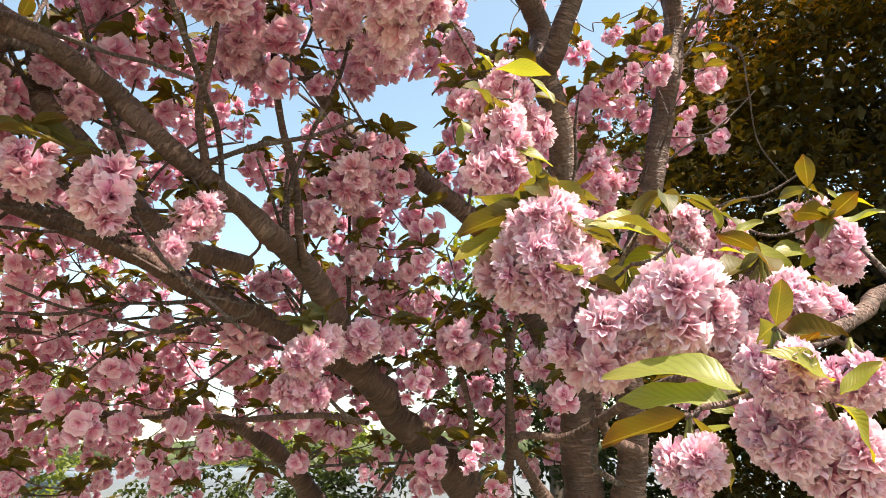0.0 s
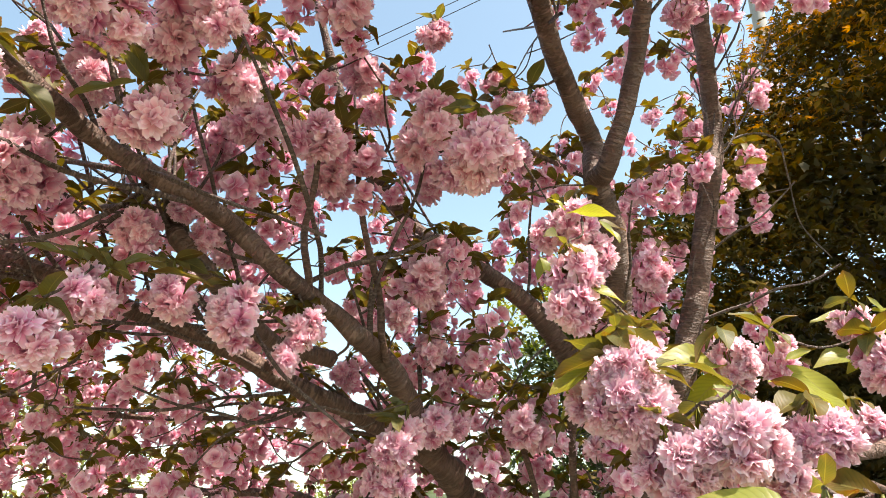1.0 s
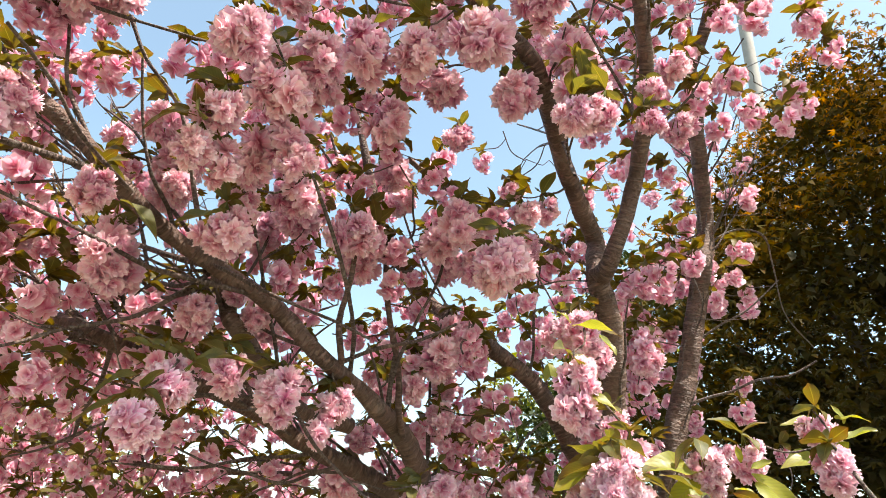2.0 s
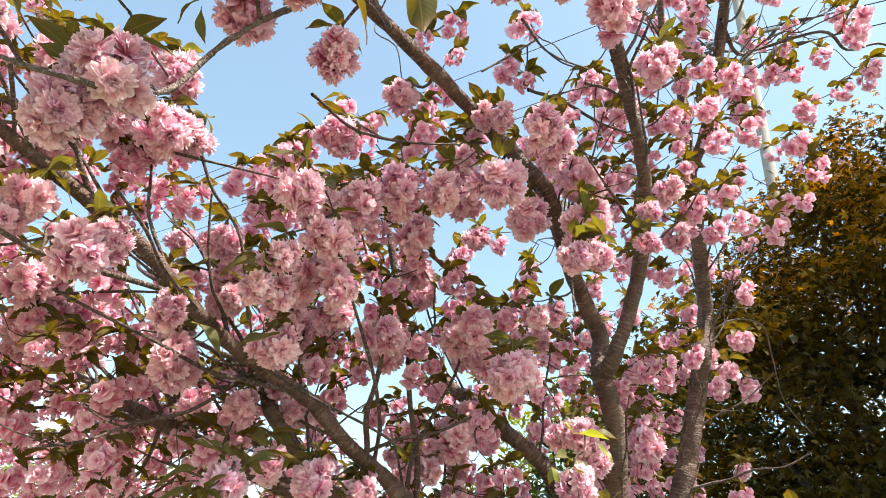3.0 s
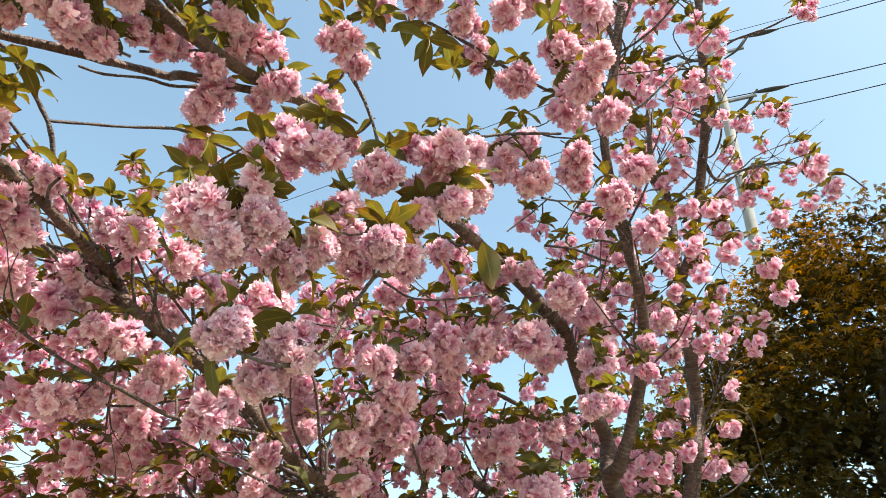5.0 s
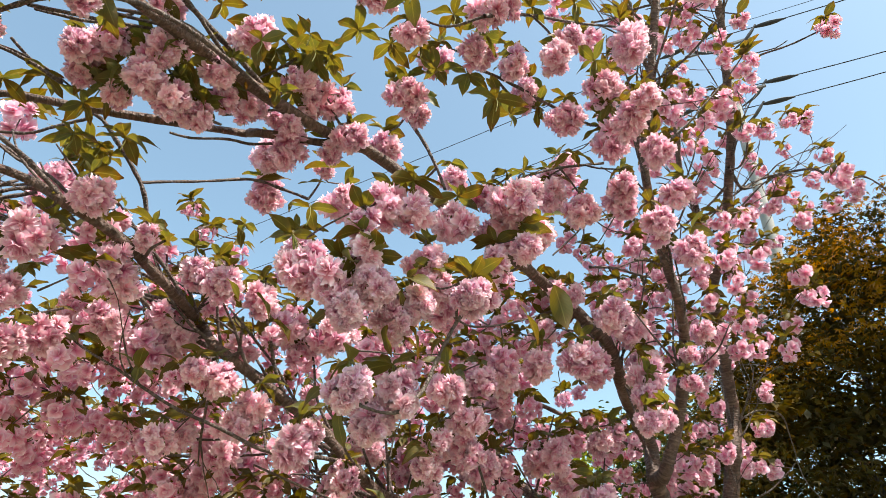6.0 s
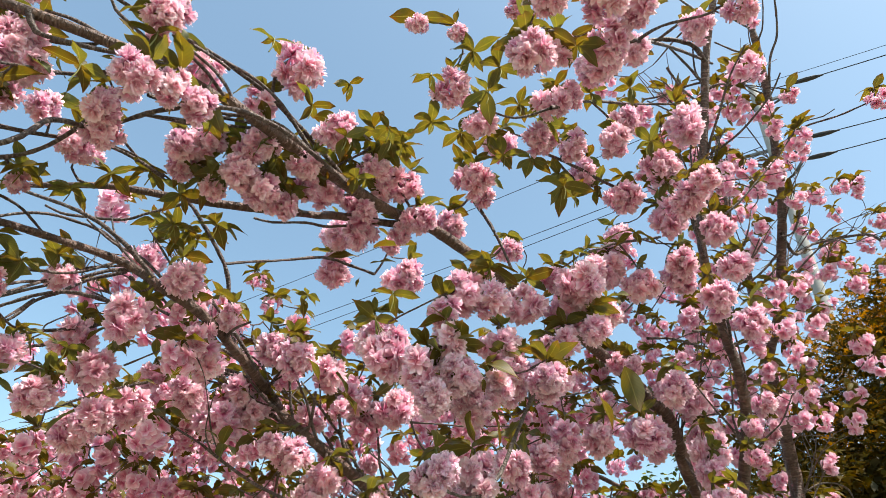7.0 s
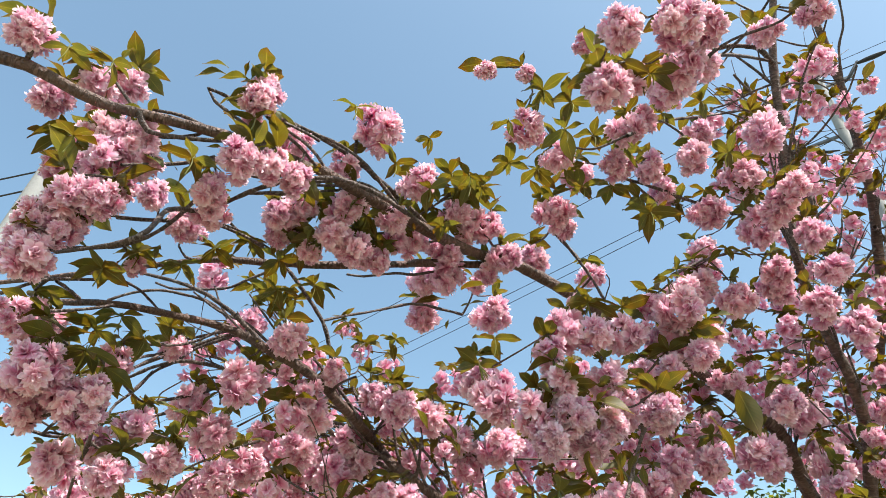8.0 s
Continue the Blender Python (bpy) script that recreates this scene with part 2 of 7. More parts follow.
def leaf_array(rng, length, rows=8, across=(-1, -0.5, 0, 0.5, 1)):
    """A pointed oval leaf folded along its midrib, along +y, arched, twisted and wavy, with a drawn-out tip."""
    v = np.linspace(0, 1, rows + 1)
    wide = length * rng.uniform(0.40, 0.54)
    droop, fold, twist, wave = rng.uniform(0.0, 0.5) * length, rng.uniform(0.15, 0.55), rng.normal(0, 0.45), rng.uniform(0.015, 0.07)
    phase = rng.uniform(0, 6)
    verts, uvs = [], []
    for t in v:
        w = wide * max(0.035, math.sin(math.pi * min(1, t * 1.01) ** 1.05) ** 0.75 * (1 - 0.55 * max(0, t - 0.8) / 0.2))
        ca, sa = math.cos(twist * t), math.sin(twist * t)
        for s in across:
            x, z = s * w * 0.5, abs(s) ** 1.4 * w * 0.5 * fold + wave * length * abs(s) * math.sin(9 * t + phase + s)
            verts.append((x * ca - z * sa, length * t, x * sa + z * ca - droop * t * t))
            uvs.append((s * 0.5 + 0.5, t))
    k = len(across)
    i, j = np.meshgrid(np.arange(rows), np.arange(k - 1), indexing="ij")
    a = (i * k + j).ravel()
    return np.array(verts), np.stack([a, a + 1, a + k + 1, a + k], 1), np.array(uvs)


def turned(arr, m):
    """An array triple moved by the matrix m."""
    mm = np.array(m)
    return arr[0] @ mm[:3, :3].T + mm[:3, 3], arr[1], arr[2]


def facing(way, spin=0.0):
    """A turn that takes +z to way."""
    return Vector(way).to_track_quat("Z", "Y").to_matrix().to_4x4() @ Matrix.Rotation(spin, 4, "Z")


RNG = np.random.default_rng(11)
FLOWER_MESHES = [mesh_from("blossom", *flower_array(RNG, 1.0)) for _ in range(7)]
FINE_FLOWER_MESHES = [mesh_from("blossom", *flower_array(RNG, 1.0, (11, 16, 21, 21, 11), 2, 4, (0.36, 0.56), 0.11)) for _ in range(5)]
PLAIN_FLOWER_MESHES = [mesh_from("blossom", *flower_array(RNG, 1.0, (6, 10, 13, 13, 6), 1, 3, (0.38, 0.6))) for _ in range(5)]
SMALL_FLOWERS = [flower_array(RNG, 1.0, (4, 6, 7, 3), 1, 2, (0.55, 0.9), 0.065, (0.47, 0.48, 0.5, 0.5), (14, 42, 70, 102)) for _ in range(5)]
LEAVES = [leaf_array(RNG, 1.0, 4, (-1, 0, 1)) for _ in range(6)]
LEAF_MESHES = [mesh_from("leaf", *leaf_array(RNG, 1.0)) for _ in range(8)]
for me in FLOWER_MESHES + FINE_FLOWER_MESHES + PLAIN_FLOWER_MESHES:
    me.materials.append(PETAL)
for me in LEAF_MESHES:
    me.materials.append(LEAF)


def ball_layout(rng, size, least=7, most=10):
    """Where the flowers of a cluster sit: places, turns and sizes, for a ball hanging round the origin."""
    n = int(rng.integers(least, most))
    squash = Vector((rng.uniform(0.75, 1.25), rng.uniform(0.75, 1.25), rng.uniform(0.75, 1.35)))
    rows = []
    for k in range(n):
        z = (1 - 2 * (k + 0.5) / n) * 0.95 - 0.08
        a = k * 2.39996 + rng.uniform(-0.4, 0.4)
        s = math.sqrt(max(0.02, 1 - z * z))
        way = Vector((s * math.cos(a), s * math.sin(a), z)).normalized()
        place = way * size * 0.25 * rng.uniform(0.75, 1.25) * squash
        rows.append((place, facing(way, rng.uniform(0, 6)), size * rng.uniform(0.44, 0.64)))
    return rows


def blossom_cluster(tree, at, size, rng, leaves, kinds):
    """One hanging ball of double flowers with its stems, and the leaves that crown it."""
    stalk = Vector((rng.normal(0, 0.1), rng.normal(0, 0.1), 0.62)) * size
    rows = ball_layout(rng, size)
    stems = [tube(spline([(*stalk, 0.0014), (*(stalk * 0.4 + p * 0.4), 0.0011), (*(p * 0.8), 0.0012)], 0.02), 4, 0, 1) for p, _, _ in rows]
    cl = piece("flower_ball", mesh_from("flower_ball", *join_arrays(stems)), STEM, tree, m=Matrix.Translation(at))
    for p, turn, s in rows:
        piece("blossom", kinds[int(rng.integers(len(kinds)))], PETAL, cl, m=Matrix.Translation(p) @ turn @ Matrix.Diagonal((s, s, s, 1)))
    add_leaves(rng, stalk, size, leaves, lambda k, m: piece("leaf", LEAF_MESHES[k], LEAF, cl, m=m))
    return cl


def add_leaves(rng, stalk, size, count, put):
    a0 = rng.uniform(0, 6)
    for i in range(count):
        a = a0 + (i / max(1, count - 1) - 0.5) * 3.6 + rng.uniform(-0.5, 0.5)
        s = rng.uniform(0.04, 0.092)
        m = Matrix.Translation(stalk) @ Matrix.Rotation(a, 4, "Z") @ Matrix.Rotation(rng.uniform(-0.6, 0.8), 4, "X") @ Matrix.Rotation(rng.uniform(-0.9, 0.9), 4, "Y") @ Matrix.Diagonal((s, s, s, 1))
        put(int(rng.integers(6)), m)


# ---- ground ----
# ground colour paled so that it reflects fill light up into the blossom
GRASS_EARTH = rough_material("grass_and_earth", [(0.3, (0.10, 0.095, 0.04)), (0.5, (0.18, 0.155, 0.09)), (0.75, (0.29, 0.24, 0.17))], 1.2)
gx, gy = np.meshgrid(np.concatenate([[-2500, -400, -90], np.linspace(-40, 40, 41), [90, 400, 2500]]), np.concatenate([[-2500, -400, -90], np.linspace(-40, 40, 41), [90, 400, 2500]]), indexing="ij")
gz = np.where(np.hypot(gx, gy) < 45, 0.05 * np.sin(gx * 1.3) * np.cos(gy * 0.9), 0.0)
k = gx.shape[1]
gi, gj = np.meshgrid(np.arange(gx.shape[0] - 1), np.arange(k - 1), indexing="ij")
ga = (gi * k + gj).ravel()
ground = piece("ground", mesh_from("ground", np.stack([gx.ravel(), gy.ravel(), gz.ravel()], 1), np.stack([ga, ga + k, ga + k + 1, ga + 1], 1)), GRASS_EARTH)
tagged(ground, "dry grass and sandy earth under the trees, paled to bounce light up", "ground", kind="structure")

# ---- the cherry tree: trunk and limbs ----
BASE = Vector((0.42, 2.75, 0.0))
cherry = tagged(new("cherry_tree"), "double pink cherry tree in full bloom with bronze-green young leaves", "tree")
cherry.location = BASE
SAMPLES = []


def limb(points, name="branch", sides=12, bark=BARK, step=0.03, label=""):
    """A limb of the cherry along (x, y, z, radius)."""
    path = spline(points, step)
    SAMPLES.append(path)
    v, f, u = tube(path, sides, 0.075 if bark is BARK else 0.22 if bark is GREY_BARK else 0.13, len(SAMPLES))
    ob = piece(name, mesh_from(name, v - np.array(BASE), f, u), bark, cherry, label)
    return ob


limb([(0.42, 2.75, -0.05, 0.17), (0.42, 2.74, 0.25, 0.135), (0.4, 2.72, 0.7, 0.125), (0.36, 2.68, 1.1, 0.125), (0.34, 2.66, 1.35, 0.11)], "trunk", 20)
# the long limb that leans over to the left
limb([(0.34, 2.68, 1.1, 0.087), (0.046, 2.801, 1.472, 0.07395), (-0.107, 2.637, 1.638, 0.0696), (-0.229, 2.509, 1.762, 0.05742), (-0.324, 2.247, 1.909, 0.0435), (-0.397, 1.806, 2.094, 0.03654), (-0.448, 1.736, 2.154, 0.03306), (-0.469, 1.522, 2.154, 0.02958), (-0.515, 1.48, 2.2, 0.02784), (-0.593, 1.247, 2.238, 0.02436), (-0.708, 1.201, 2.348, 0.0261), (-0.728, 1.064, 2.347, 0.02349), (-0.923, 0.918, 2.445, 0.02175), (-0.948, 0.68, 2.459, 0.02088), (-1.065, 0.586, 2.572, 0.02001), (-1.178, 0.439, 2.637, 0.01914), (-1.326, 0.223, 2.715, 0.0174), (-1.417, 0.248, 2.817, 0.01653), (-1.457, -0.188, 2.843, 0.01479), (-1.54, -0.341, 2.864, 0.01305), (-1.684, -0.391, 2.936, 0.01131), (-1.802, -0.663, 2.848, 0.00957), (-1.961, -0.715, 2.849, 0.0087), (-2.207, -0.793, 2.848, 0.00783)], "branch", 14)
limb([(-0.236, 2.362, 1.821, 0.05), (-0.399, 2.219, 1.926, 0.042), (-0.546, 2.085, 2.003, 0.036), (-0.65, 1.983, 2.049, 0.033), (-0.816, 1.882, 2.119, 0.032), (-0.928, 1.804, 2.188, 0.03), (-1.178, 1.637, 2.278, 0.028), (-1.383, 1.396, 2.352, 0.024), (-1.62, 1.48, 2.45, 0.018), (-1.88, 1.642, 2.577, 0.013)], "branch", 12)
limb([(-0.623, 1.868, 2.173, 0.03), (-0.775, 1.648, 2.191, 0.027), (-0.816, 1.192, 2.285, 0.025), (-0.873, 1.192, 2.354, 0.024), (-0.878, 1.14, 2.462, 0.022), (-0.91, 1.088, 2.438, 0.02)], "branch", 12)
# the stems that fork upwards
limb([(0.4, 2.72, 0.9, 0.1), (0.46, 2.55, 1.4, 0.075), (0.439, 2.386, 1.828, 0.06), (0.357, 1.957, 2.119, 0.046), (0.328, 1.68, 2.471, 0.038), (0.271, 1.574, 2.651, 0.037), (0.284, 1.623, 2.824, 0.034), (0.177, 1.401, 2.927, 0.032), (0.046, 1.019, 3.06, 0.03), (-0.021, 0.906, 3.086, 0.028), (-0.176, 0.788, 3.201, 0.024), (-0.45, 0.42, 3.24, 0.021), (-0.822, -0.075, 3.26, 0.019), (-0.935, -0.179, 3.25, 0.018), (-1.03, -0.328, 3.218, 0.018), (-1.172, -0.696, 3.11, 0.016), (-1.212, -0.804, 3.075, 0.014), (-1.279, -0.839, 3.09, 0.012)], "branch", 14)
limb([(0.271, 1.574, 2.651, 0.036), (0.302, 1.48, 2.656, 0.03), (0.39, 1.346, 2.916, 0.027), (0.394, 1.105, 3.105, 0.024), (0.343, 0.895, 3.238, 0.022), (0.267, 0.72, 3.407, 0.02), (0.171, 0.398, 3.506, 0.017), (0.201, 0.343, 3.694, 0.0175), (0.233, 0.300, 3.881, 0.0185), (0.271, 0.198, 4.124, 0.0180), (0.311, 0.088, 4.377, 0.0170), (0.370, -0.016, 4.611, 0.0150), (0.429, -0.121, 4.862, 0.0120)], "branch", 12)
limb([(0.439, 2.386, 1.828, 0.055), (0.129, 2.236, 2.376, 0.04), (-0.159, 2.083, 2.595, 0.034), (-0.399, 2.192, 2.817, 0.03), (-0.458, 1.964, 2.85, 0.026), (-0.509, 1.774, 2.862, 0.024), (-0.514, 1.539, 2.846, 0.02), (-0.62, 1.4, 3.3, 0.012)], "branch", 12)
limb([(0.44, 2.7, 0.8, 0.08), (0.62, 2.45, 1.5, 0.055), (0.632, 2.292, 2.078, 0.047), (0.743, 2.198, 2.525, 0.043), (0.766, 2.161, 2.644, 0.042), (0.808, 2.13, 2.812, 0.04), (0.823, 2.054, 2.934, 0.038), (0.882, 2.101, 3.159, 0.036), (0.792, 1.724, 3.74, 0.03), (0.771, 1.585, 4.236, 0.022), (0.588, 1.195, 4.101, 0.016), (0.575, 0.894, 4.703, 0.009)], "branch", 14)
limb([(0.792, 1.724, 3.74, 0.028), (0.858, 1.565, 3.914, 0.0270), (0.885, 1.309, 4.198, 0.0260), (0.896, 1.121, 4.412, 0.0250), (0.863, 0.854, 4.728, 0.0220), (0.830, 0.668, 4.947, 0.0200), (0.784, 0.512, 5.158, 0.0170), (0.734, 0.399, 5.331, 0.0140), (0.708, 0.235, 5.604, 0.0100)], "branch", 10)
# upper boughs near the path
limb([(-0.822, -0.075, 3.26, 0.013), (-1.142, -0.208, 3.233, 0.0135), (-1.19, -0.185, 3.255, 0.013), (-1.332, -0.4, 3.105, 0.0125), (-1.512, -0.488, 3.08, 0.011), (-1.68, -0.553, 3.073, 0.009), (-1.963, -0.614, 3.041, 0.008), (-2.161, -0.655, 3.016, 0.007), (-2.376, -0.702, 2.992, 0.006)], "branch", 10)
limb([(-1.172, -0.696, 3.11, 0.01), (-1.28, -0.93, 3.03, 0.011), (-1.5, -1.09, 3.03, 0.012), (-1.573, -1.118, 3.046, 0.0125), (-1.628, -1.168, 3.051, 0.013), (-1.679, -1.225, 3.065, 0.0135), (-1.735, -1.289, 3.054, 0.014), (-1.854, -1.349, 3.047, 0.014)], "branch", 10)
limb([(-1.440, -0.096, 2.894, 0.007), (-1.447, -0.159, 2.969, 0.007), (-1.455, -0.216, 3.037, 0.007), (-1.515, -0.307, 3.132, 0.0065), (-1.558, -0.363, 3.179, 0.006), (-1.56, -0.5, 3.085, 0.005)], "branch", 8, TWIG_BARK, 0.02)
limb([(-1.455, -0.219, 3.040, 0.0040), (-1.417, -0.154, 3.097, 0.0043), (-1.338, -0.083, 3.155, 0.0046), (-1.231, -0.010, 3.218, 0.0049), (-1.157, 0.082, 3.250, 0.0052), (-1.093, 0.177, 3.276, 0.0055)], "branch", 8, TWIG_BARK, 0.02)
limb([(-0.8, -0.27, 2.36, 0.003), (-0.662, -0.266, 2.311, 0.004), (-0.611, -0.167, 2.383, 0.0042), (-0.563, -0.144, 2.502, 0.0045), (-0.525, -0.112, 2.606, 0.0048), (-0.463, -0.052, 2.744, 0.0055), (-0.415, 0.035, 2.892, 0.006), (-0.45, 0.42, 3.24, 0.008)], "branch", 8, GREY_BARK, 0.012)
limb([(-1.03, -0.328, 3.218, 0.008), (-1.169, -0.621, 3.259, 0.007), (-1.236, -0.809, 3.211, 0.006), (-1.275, -0.954, 3.125, 0.005), (-1.328, -1.107, 3.043, 0.004)], "branch", 8, TWIG_BARK, 0.02)
limb([(-1.466, -0.857, 2.931, 0.006), (-1.451, -0.964, 2.834, 0.0055), (-1.407, -1.03, 2.703, 0.0055), (-1.46, -1.03, 2.685, 0.005), (-1.532, -1.042, 2.672, 0.004), (-1.587, -1.053, 2.664, 0.0035)], "branch", 8, TWIG_BARK, 0.02)
limb([(-1.03, -0.328, 3.218, 0.007), (-1.107, -0.752, 3.037, 0.006), (-1.251, -0.872, 2.966, 0.006), (-1.466, -0.857, 2.931, 0.006)], "branch", 8, TWIG_BARK, 0.02)
limb([(-1.254, -0.959, 2.984, 0.006), (-1.503, -0.928, 3.045, 0.005), (-1.471, -1.103, 2.836, 0.003)], "branch", 8, TWIG_BARK, 0.02)
limb([(-1.506, -1.097, 3.027, 0.008), (-1.485, -1.076, 2.983, 0.006), (-1.382, -1.046, 2.958, 0.005), (-1.313, -0.99, 2.996, 0.004)], "branch", 8, TWIG_BARK, 0.02)
limb([(-1.54, -0.341, 2.864, 0.008), (-1.668, -0.432, 2.979, 0.007), (-1.797, -0.484, 3.05, 0.006), (-1.969, -0.531, 3.102, 0.005)], "branch", 8, TWIG_BARK, 0.02)
limb([(-1.322, 0.405, 2.733, 0.01), (-1.487, 0.176, 2.788, 0.008), (-1.637, -0.073, 2.869, 0.007), (-1.925, -0.233, 2.944, 0.006), (-2.21, -0.251, 2.864, 0.005), (-2.521, -0.239, 2.741, 0.004)], "branch", 8, TWIG_BARK, 0.02)
limb([(0.864, 1.21, 4.226, 0.01), (1.001, 1.421, 4.241, 0.009), (1.186, 1.536, 4.402, 0.008), (1.389, 1.362, 4.31, 0.007), (1.513, 1.419, 4.247, 0.006), (1.673, 1.412, 4.279, 0.005), (1.831, 1.479, 4.207, 0.004)], "branch", 8, TWIG_BARK, 0.02)
limb([(0.855, 1.05, 4.633, 0.008), (0.897, 0.879, 4.597, 0.006), (0.942, 0.724, 4.54, 0.005), (1.045, 0.591, 4.459, 0.0045), (1.156, 0.446, 4.397, 0.003)], "branch", 8, TWIG_BARK, 0.02)
limb([(0.886, 2.342, 3.105, 0.008), (1.055, 2.286, 3.216, 0.006), (1.221, 2.305, 3.209, 0.005), (1.281, 2.397, 3.076, 0.004), (1.348, 2.525, 2.886, 0.0035), (1.496, 2.626, 2.749, 0.003)], "branch", 6, GREY_BARK, 0.02)
# the low bough that reaches in from the side
limb([(0.48, 2.6, 1, 0.05), (1.15, 2.25, 1.3, 0.04), (1.35, 1.6, 1.6, 0.028), (1.1, 1.05, 1.82, 0.02), (0.732, 1.024, 1.837, 0.014), (0.61, 0.943, 1.789, 0.012), (0.518, 0.881, 1.749, 0.01), (0.439, 0.861, 1.743, 0.008), (0.346, 0.834, 1.785, 0.007), (0.259, 0.854, 1.816, 0.006), (0.184, 0.931, 1.865, 0.005)], "branch", 10)
limb([(0.732, 1.024, 1.837, 0.009), (0.532, 0.784, 1.693, 0.007), (0.401, 0.63, 1.673, 0.005), (0.308, 0.54, 1.684, 0.004), (0.256, 0.566, 1.638, 0.0035), (0.217, 0.578, 1.63, 0.003)], "branch", 8)
limb([(0.42, 2.45, 1.3, 0.03), (0.193, 2.22, 1.639, 0.013), (0.345, 2.112, 1.654, 0.014), (0.431, 1.994, 1.698, 0.014), (0.507, 1.872, 1.751, 0.014), (0.567, 1.653, 1.778, 0.012), (0.637, 1.34, 1.773, 0.01)], "branch", 8)
limb([(0.576, 2.132, 1.608, 0.02), (0.467, 2.06, 1.659, 0.016), (0.43, 1.97, 1.77, 0.012), (0.444, 1.938, 1.866, 0.01), (0.473, 1.895, 1.994, 0.007)], "branch", 8)
limb([(0.158, 2.382, 1.47, 0.018), (0.188, 2.268, 1.654, 0.014), (0.181, 2.138, 1.883, 0.012), (0.208, 2.036, 2.031, 0.009)], "branch", 8)
limb([(-0.463, 1.457, 2.777, 0.008), (-0.466, 1.476, 2.626, 0.009), (-0.447, 1.535, 2.452, 0.01), (-0.42, 1.612, 2.318, 0.011), (-0.416, 1.657, 2.185, 0.012), (-0.406, 1.735, 2.11, 0.012)], "branch", 8)
limb([(-0.51, 1.199, 2.601, 0.008), (-0.526, 1.218, 2.448, 0.009), (-0.553, 1.25, 2.353, 0.009), (-0.544, 1.284, 2.25, 0.01), (-0.561, 1.351, 2.222, 0.012)], "branch", 8)
limb([(-0.649, 3.121, 1.422, 0.05), (-0.722, 2.968, 1.56, 0.042), (-0.829, 2.874, 1.679, 0.036), (-1.027, 2.782, 1.784, 0.022), (-1.46, 2.768, 1.803, 0.016), (-1.941, 2.752, 1.824, 0.012)], "branch", 10)

# thinner branches that stand out between the blossom
limb([(-1.948, -0.881, 2.753, 0.0050), (-1.909, -0.847, 2.806, 0.0048), (-1.895, -0.808, 2.844, 0.0046), (-1.837, -0.749, 2.876, 0.0043), (-1.823, -0.706, 2.909, 0.0041), (-1.811, -0.646, 2.924, 0.0039), (-1.817, -0.585, 2.931, 0.0037), (-1.828, -0.523, 2.936, 0.0035)], "branch", 7, TWIG_BARK, 0.018)
limb([(-1.800, -0.210, 3.069, 0.0060), (-1.799, -0.264, 3.084, 0.0057), (-1.829, -0.330, 3.101, 0.0054), (-1.896, -0.393, 3.102, 0.0051), (-1.946, -0.439, 3.091, 0.0048), (-1.997, -0.474, 3.067, 0.0045), (-2.066, -0.500, 3.027, 0.0042)], "branch", 7, TWIG_BARK, 0.018)
limb([(-1.755, -0.831, 2.740, 0.0045), (-1.734, -0.885, 2.725, 0.0040), (-1.711, -0.935, 2.705, 0.0034)], "branch", 7, TWIG_BARK, 0.018)
limb([(-1.750, -0.740, 2.785, 0.0045), (-1.775, -0.775, 2.754, 0.0041), (-1.823, -0.819, 2.724, 0.0037), (-1.866, -0.864, 2.698, 0.0033)], "branch", 7, TWIG_BARK, 0.018)
limb([(-1.781, -0.291, 3.007, 0.0045), (-1.815, -0.339, 2.944, 0.0043), (-1.841, -0.395, 2.893, 0.0041), (-1.875, -0.469, 2.859, 0.0039), (-1.921, -0.538, 2.816, 0.0037), (-1.932, -0.588, 2.763, 0.0035), (-1.923, -0.637, 2.717, 0.0033), (-1.922, -0.702, 2.685, 0.0031)], "branch", 7, TWIG_BARK, 0.018)
limb([(-1.644, -0.827, 2.583, 0.0050), (-1.681, -0.826, 2.551, 0.0046), (-1.710, -0.826, 2.523, 0.0041), (-1.735, -0.833, 2.504, 0.0037)], "branch", 7, TWIG_BARK, 0.018)
limb([(-1.912, -0.272, 2.979, 0.0055), (-1.947, -0.339, 2.911, 0.0052), (-1.940, -0.407, 2.859, 0.0049), (-1.938, -0.468, 2.798, 0.0045), (-1.925, -0.520, 2.730, 0.0042), (-1.913, -0.579, 2.670, 0.0039)], "branch", 7, TWIG_BARK, 0.018)
limb([(-1.889, -0.396, 2.863, 0.0045), (-1.880, -0.479, 2.771, 0.0041), (-1.846, -0.564, 2.691, 0.0037), (-1.785, -0.633, 2.603, 0.0033)], "branch", 7, TWIG_BARK, 0.018)
limb([(-1.837, -0.158, 3.076, 0.0065), (-1.929, -0.199, 3.020, 0.0062), (-1.982, -0.221, 2.958, 0.0059), (-2.029, -0.250, 2.905, 0.0055), (-2.059, -0.262, 2.840, 0.0052), (-2.093, -0.284, 2.783, 0.0049), (-2.090, -0.299, 2.733, 0.0046)], "branch", 7, TWIG_BARK, 0.018)
limb([(-1.863, -0.087, 2.942, 0.0065), (-1.890, -0.113, 2.903, 0.0062), (-1.915, -0.144, 2.869, 0.0059), (-1.963, -0.185, 2.839, 0.0055), (-2.027, -0.226, 2.803, 0.0052), (-2.074, -0.253, 2.757, 0.0049), (-2.143, -0.284, 2.708, 0.0046)], "branch", 7, TWIG_BARK, 0.018)
limb([(-2.009, -0.066, 2.869, 0.0060), (-2.003, -0.144, 2.813, 0.0057), (-2.028, -0.227, 2.752, 0.0054), (-2.045, -0.306, 2.689, 0.0051), (-2.050, -0.396, 2.642, 0.0048), (-2.050, -0.475, 2.585, 0.0045), (-2.042, -0.578, 2.557, 0.0042)], "branch", 7, TWIG_BARK, 0.018)
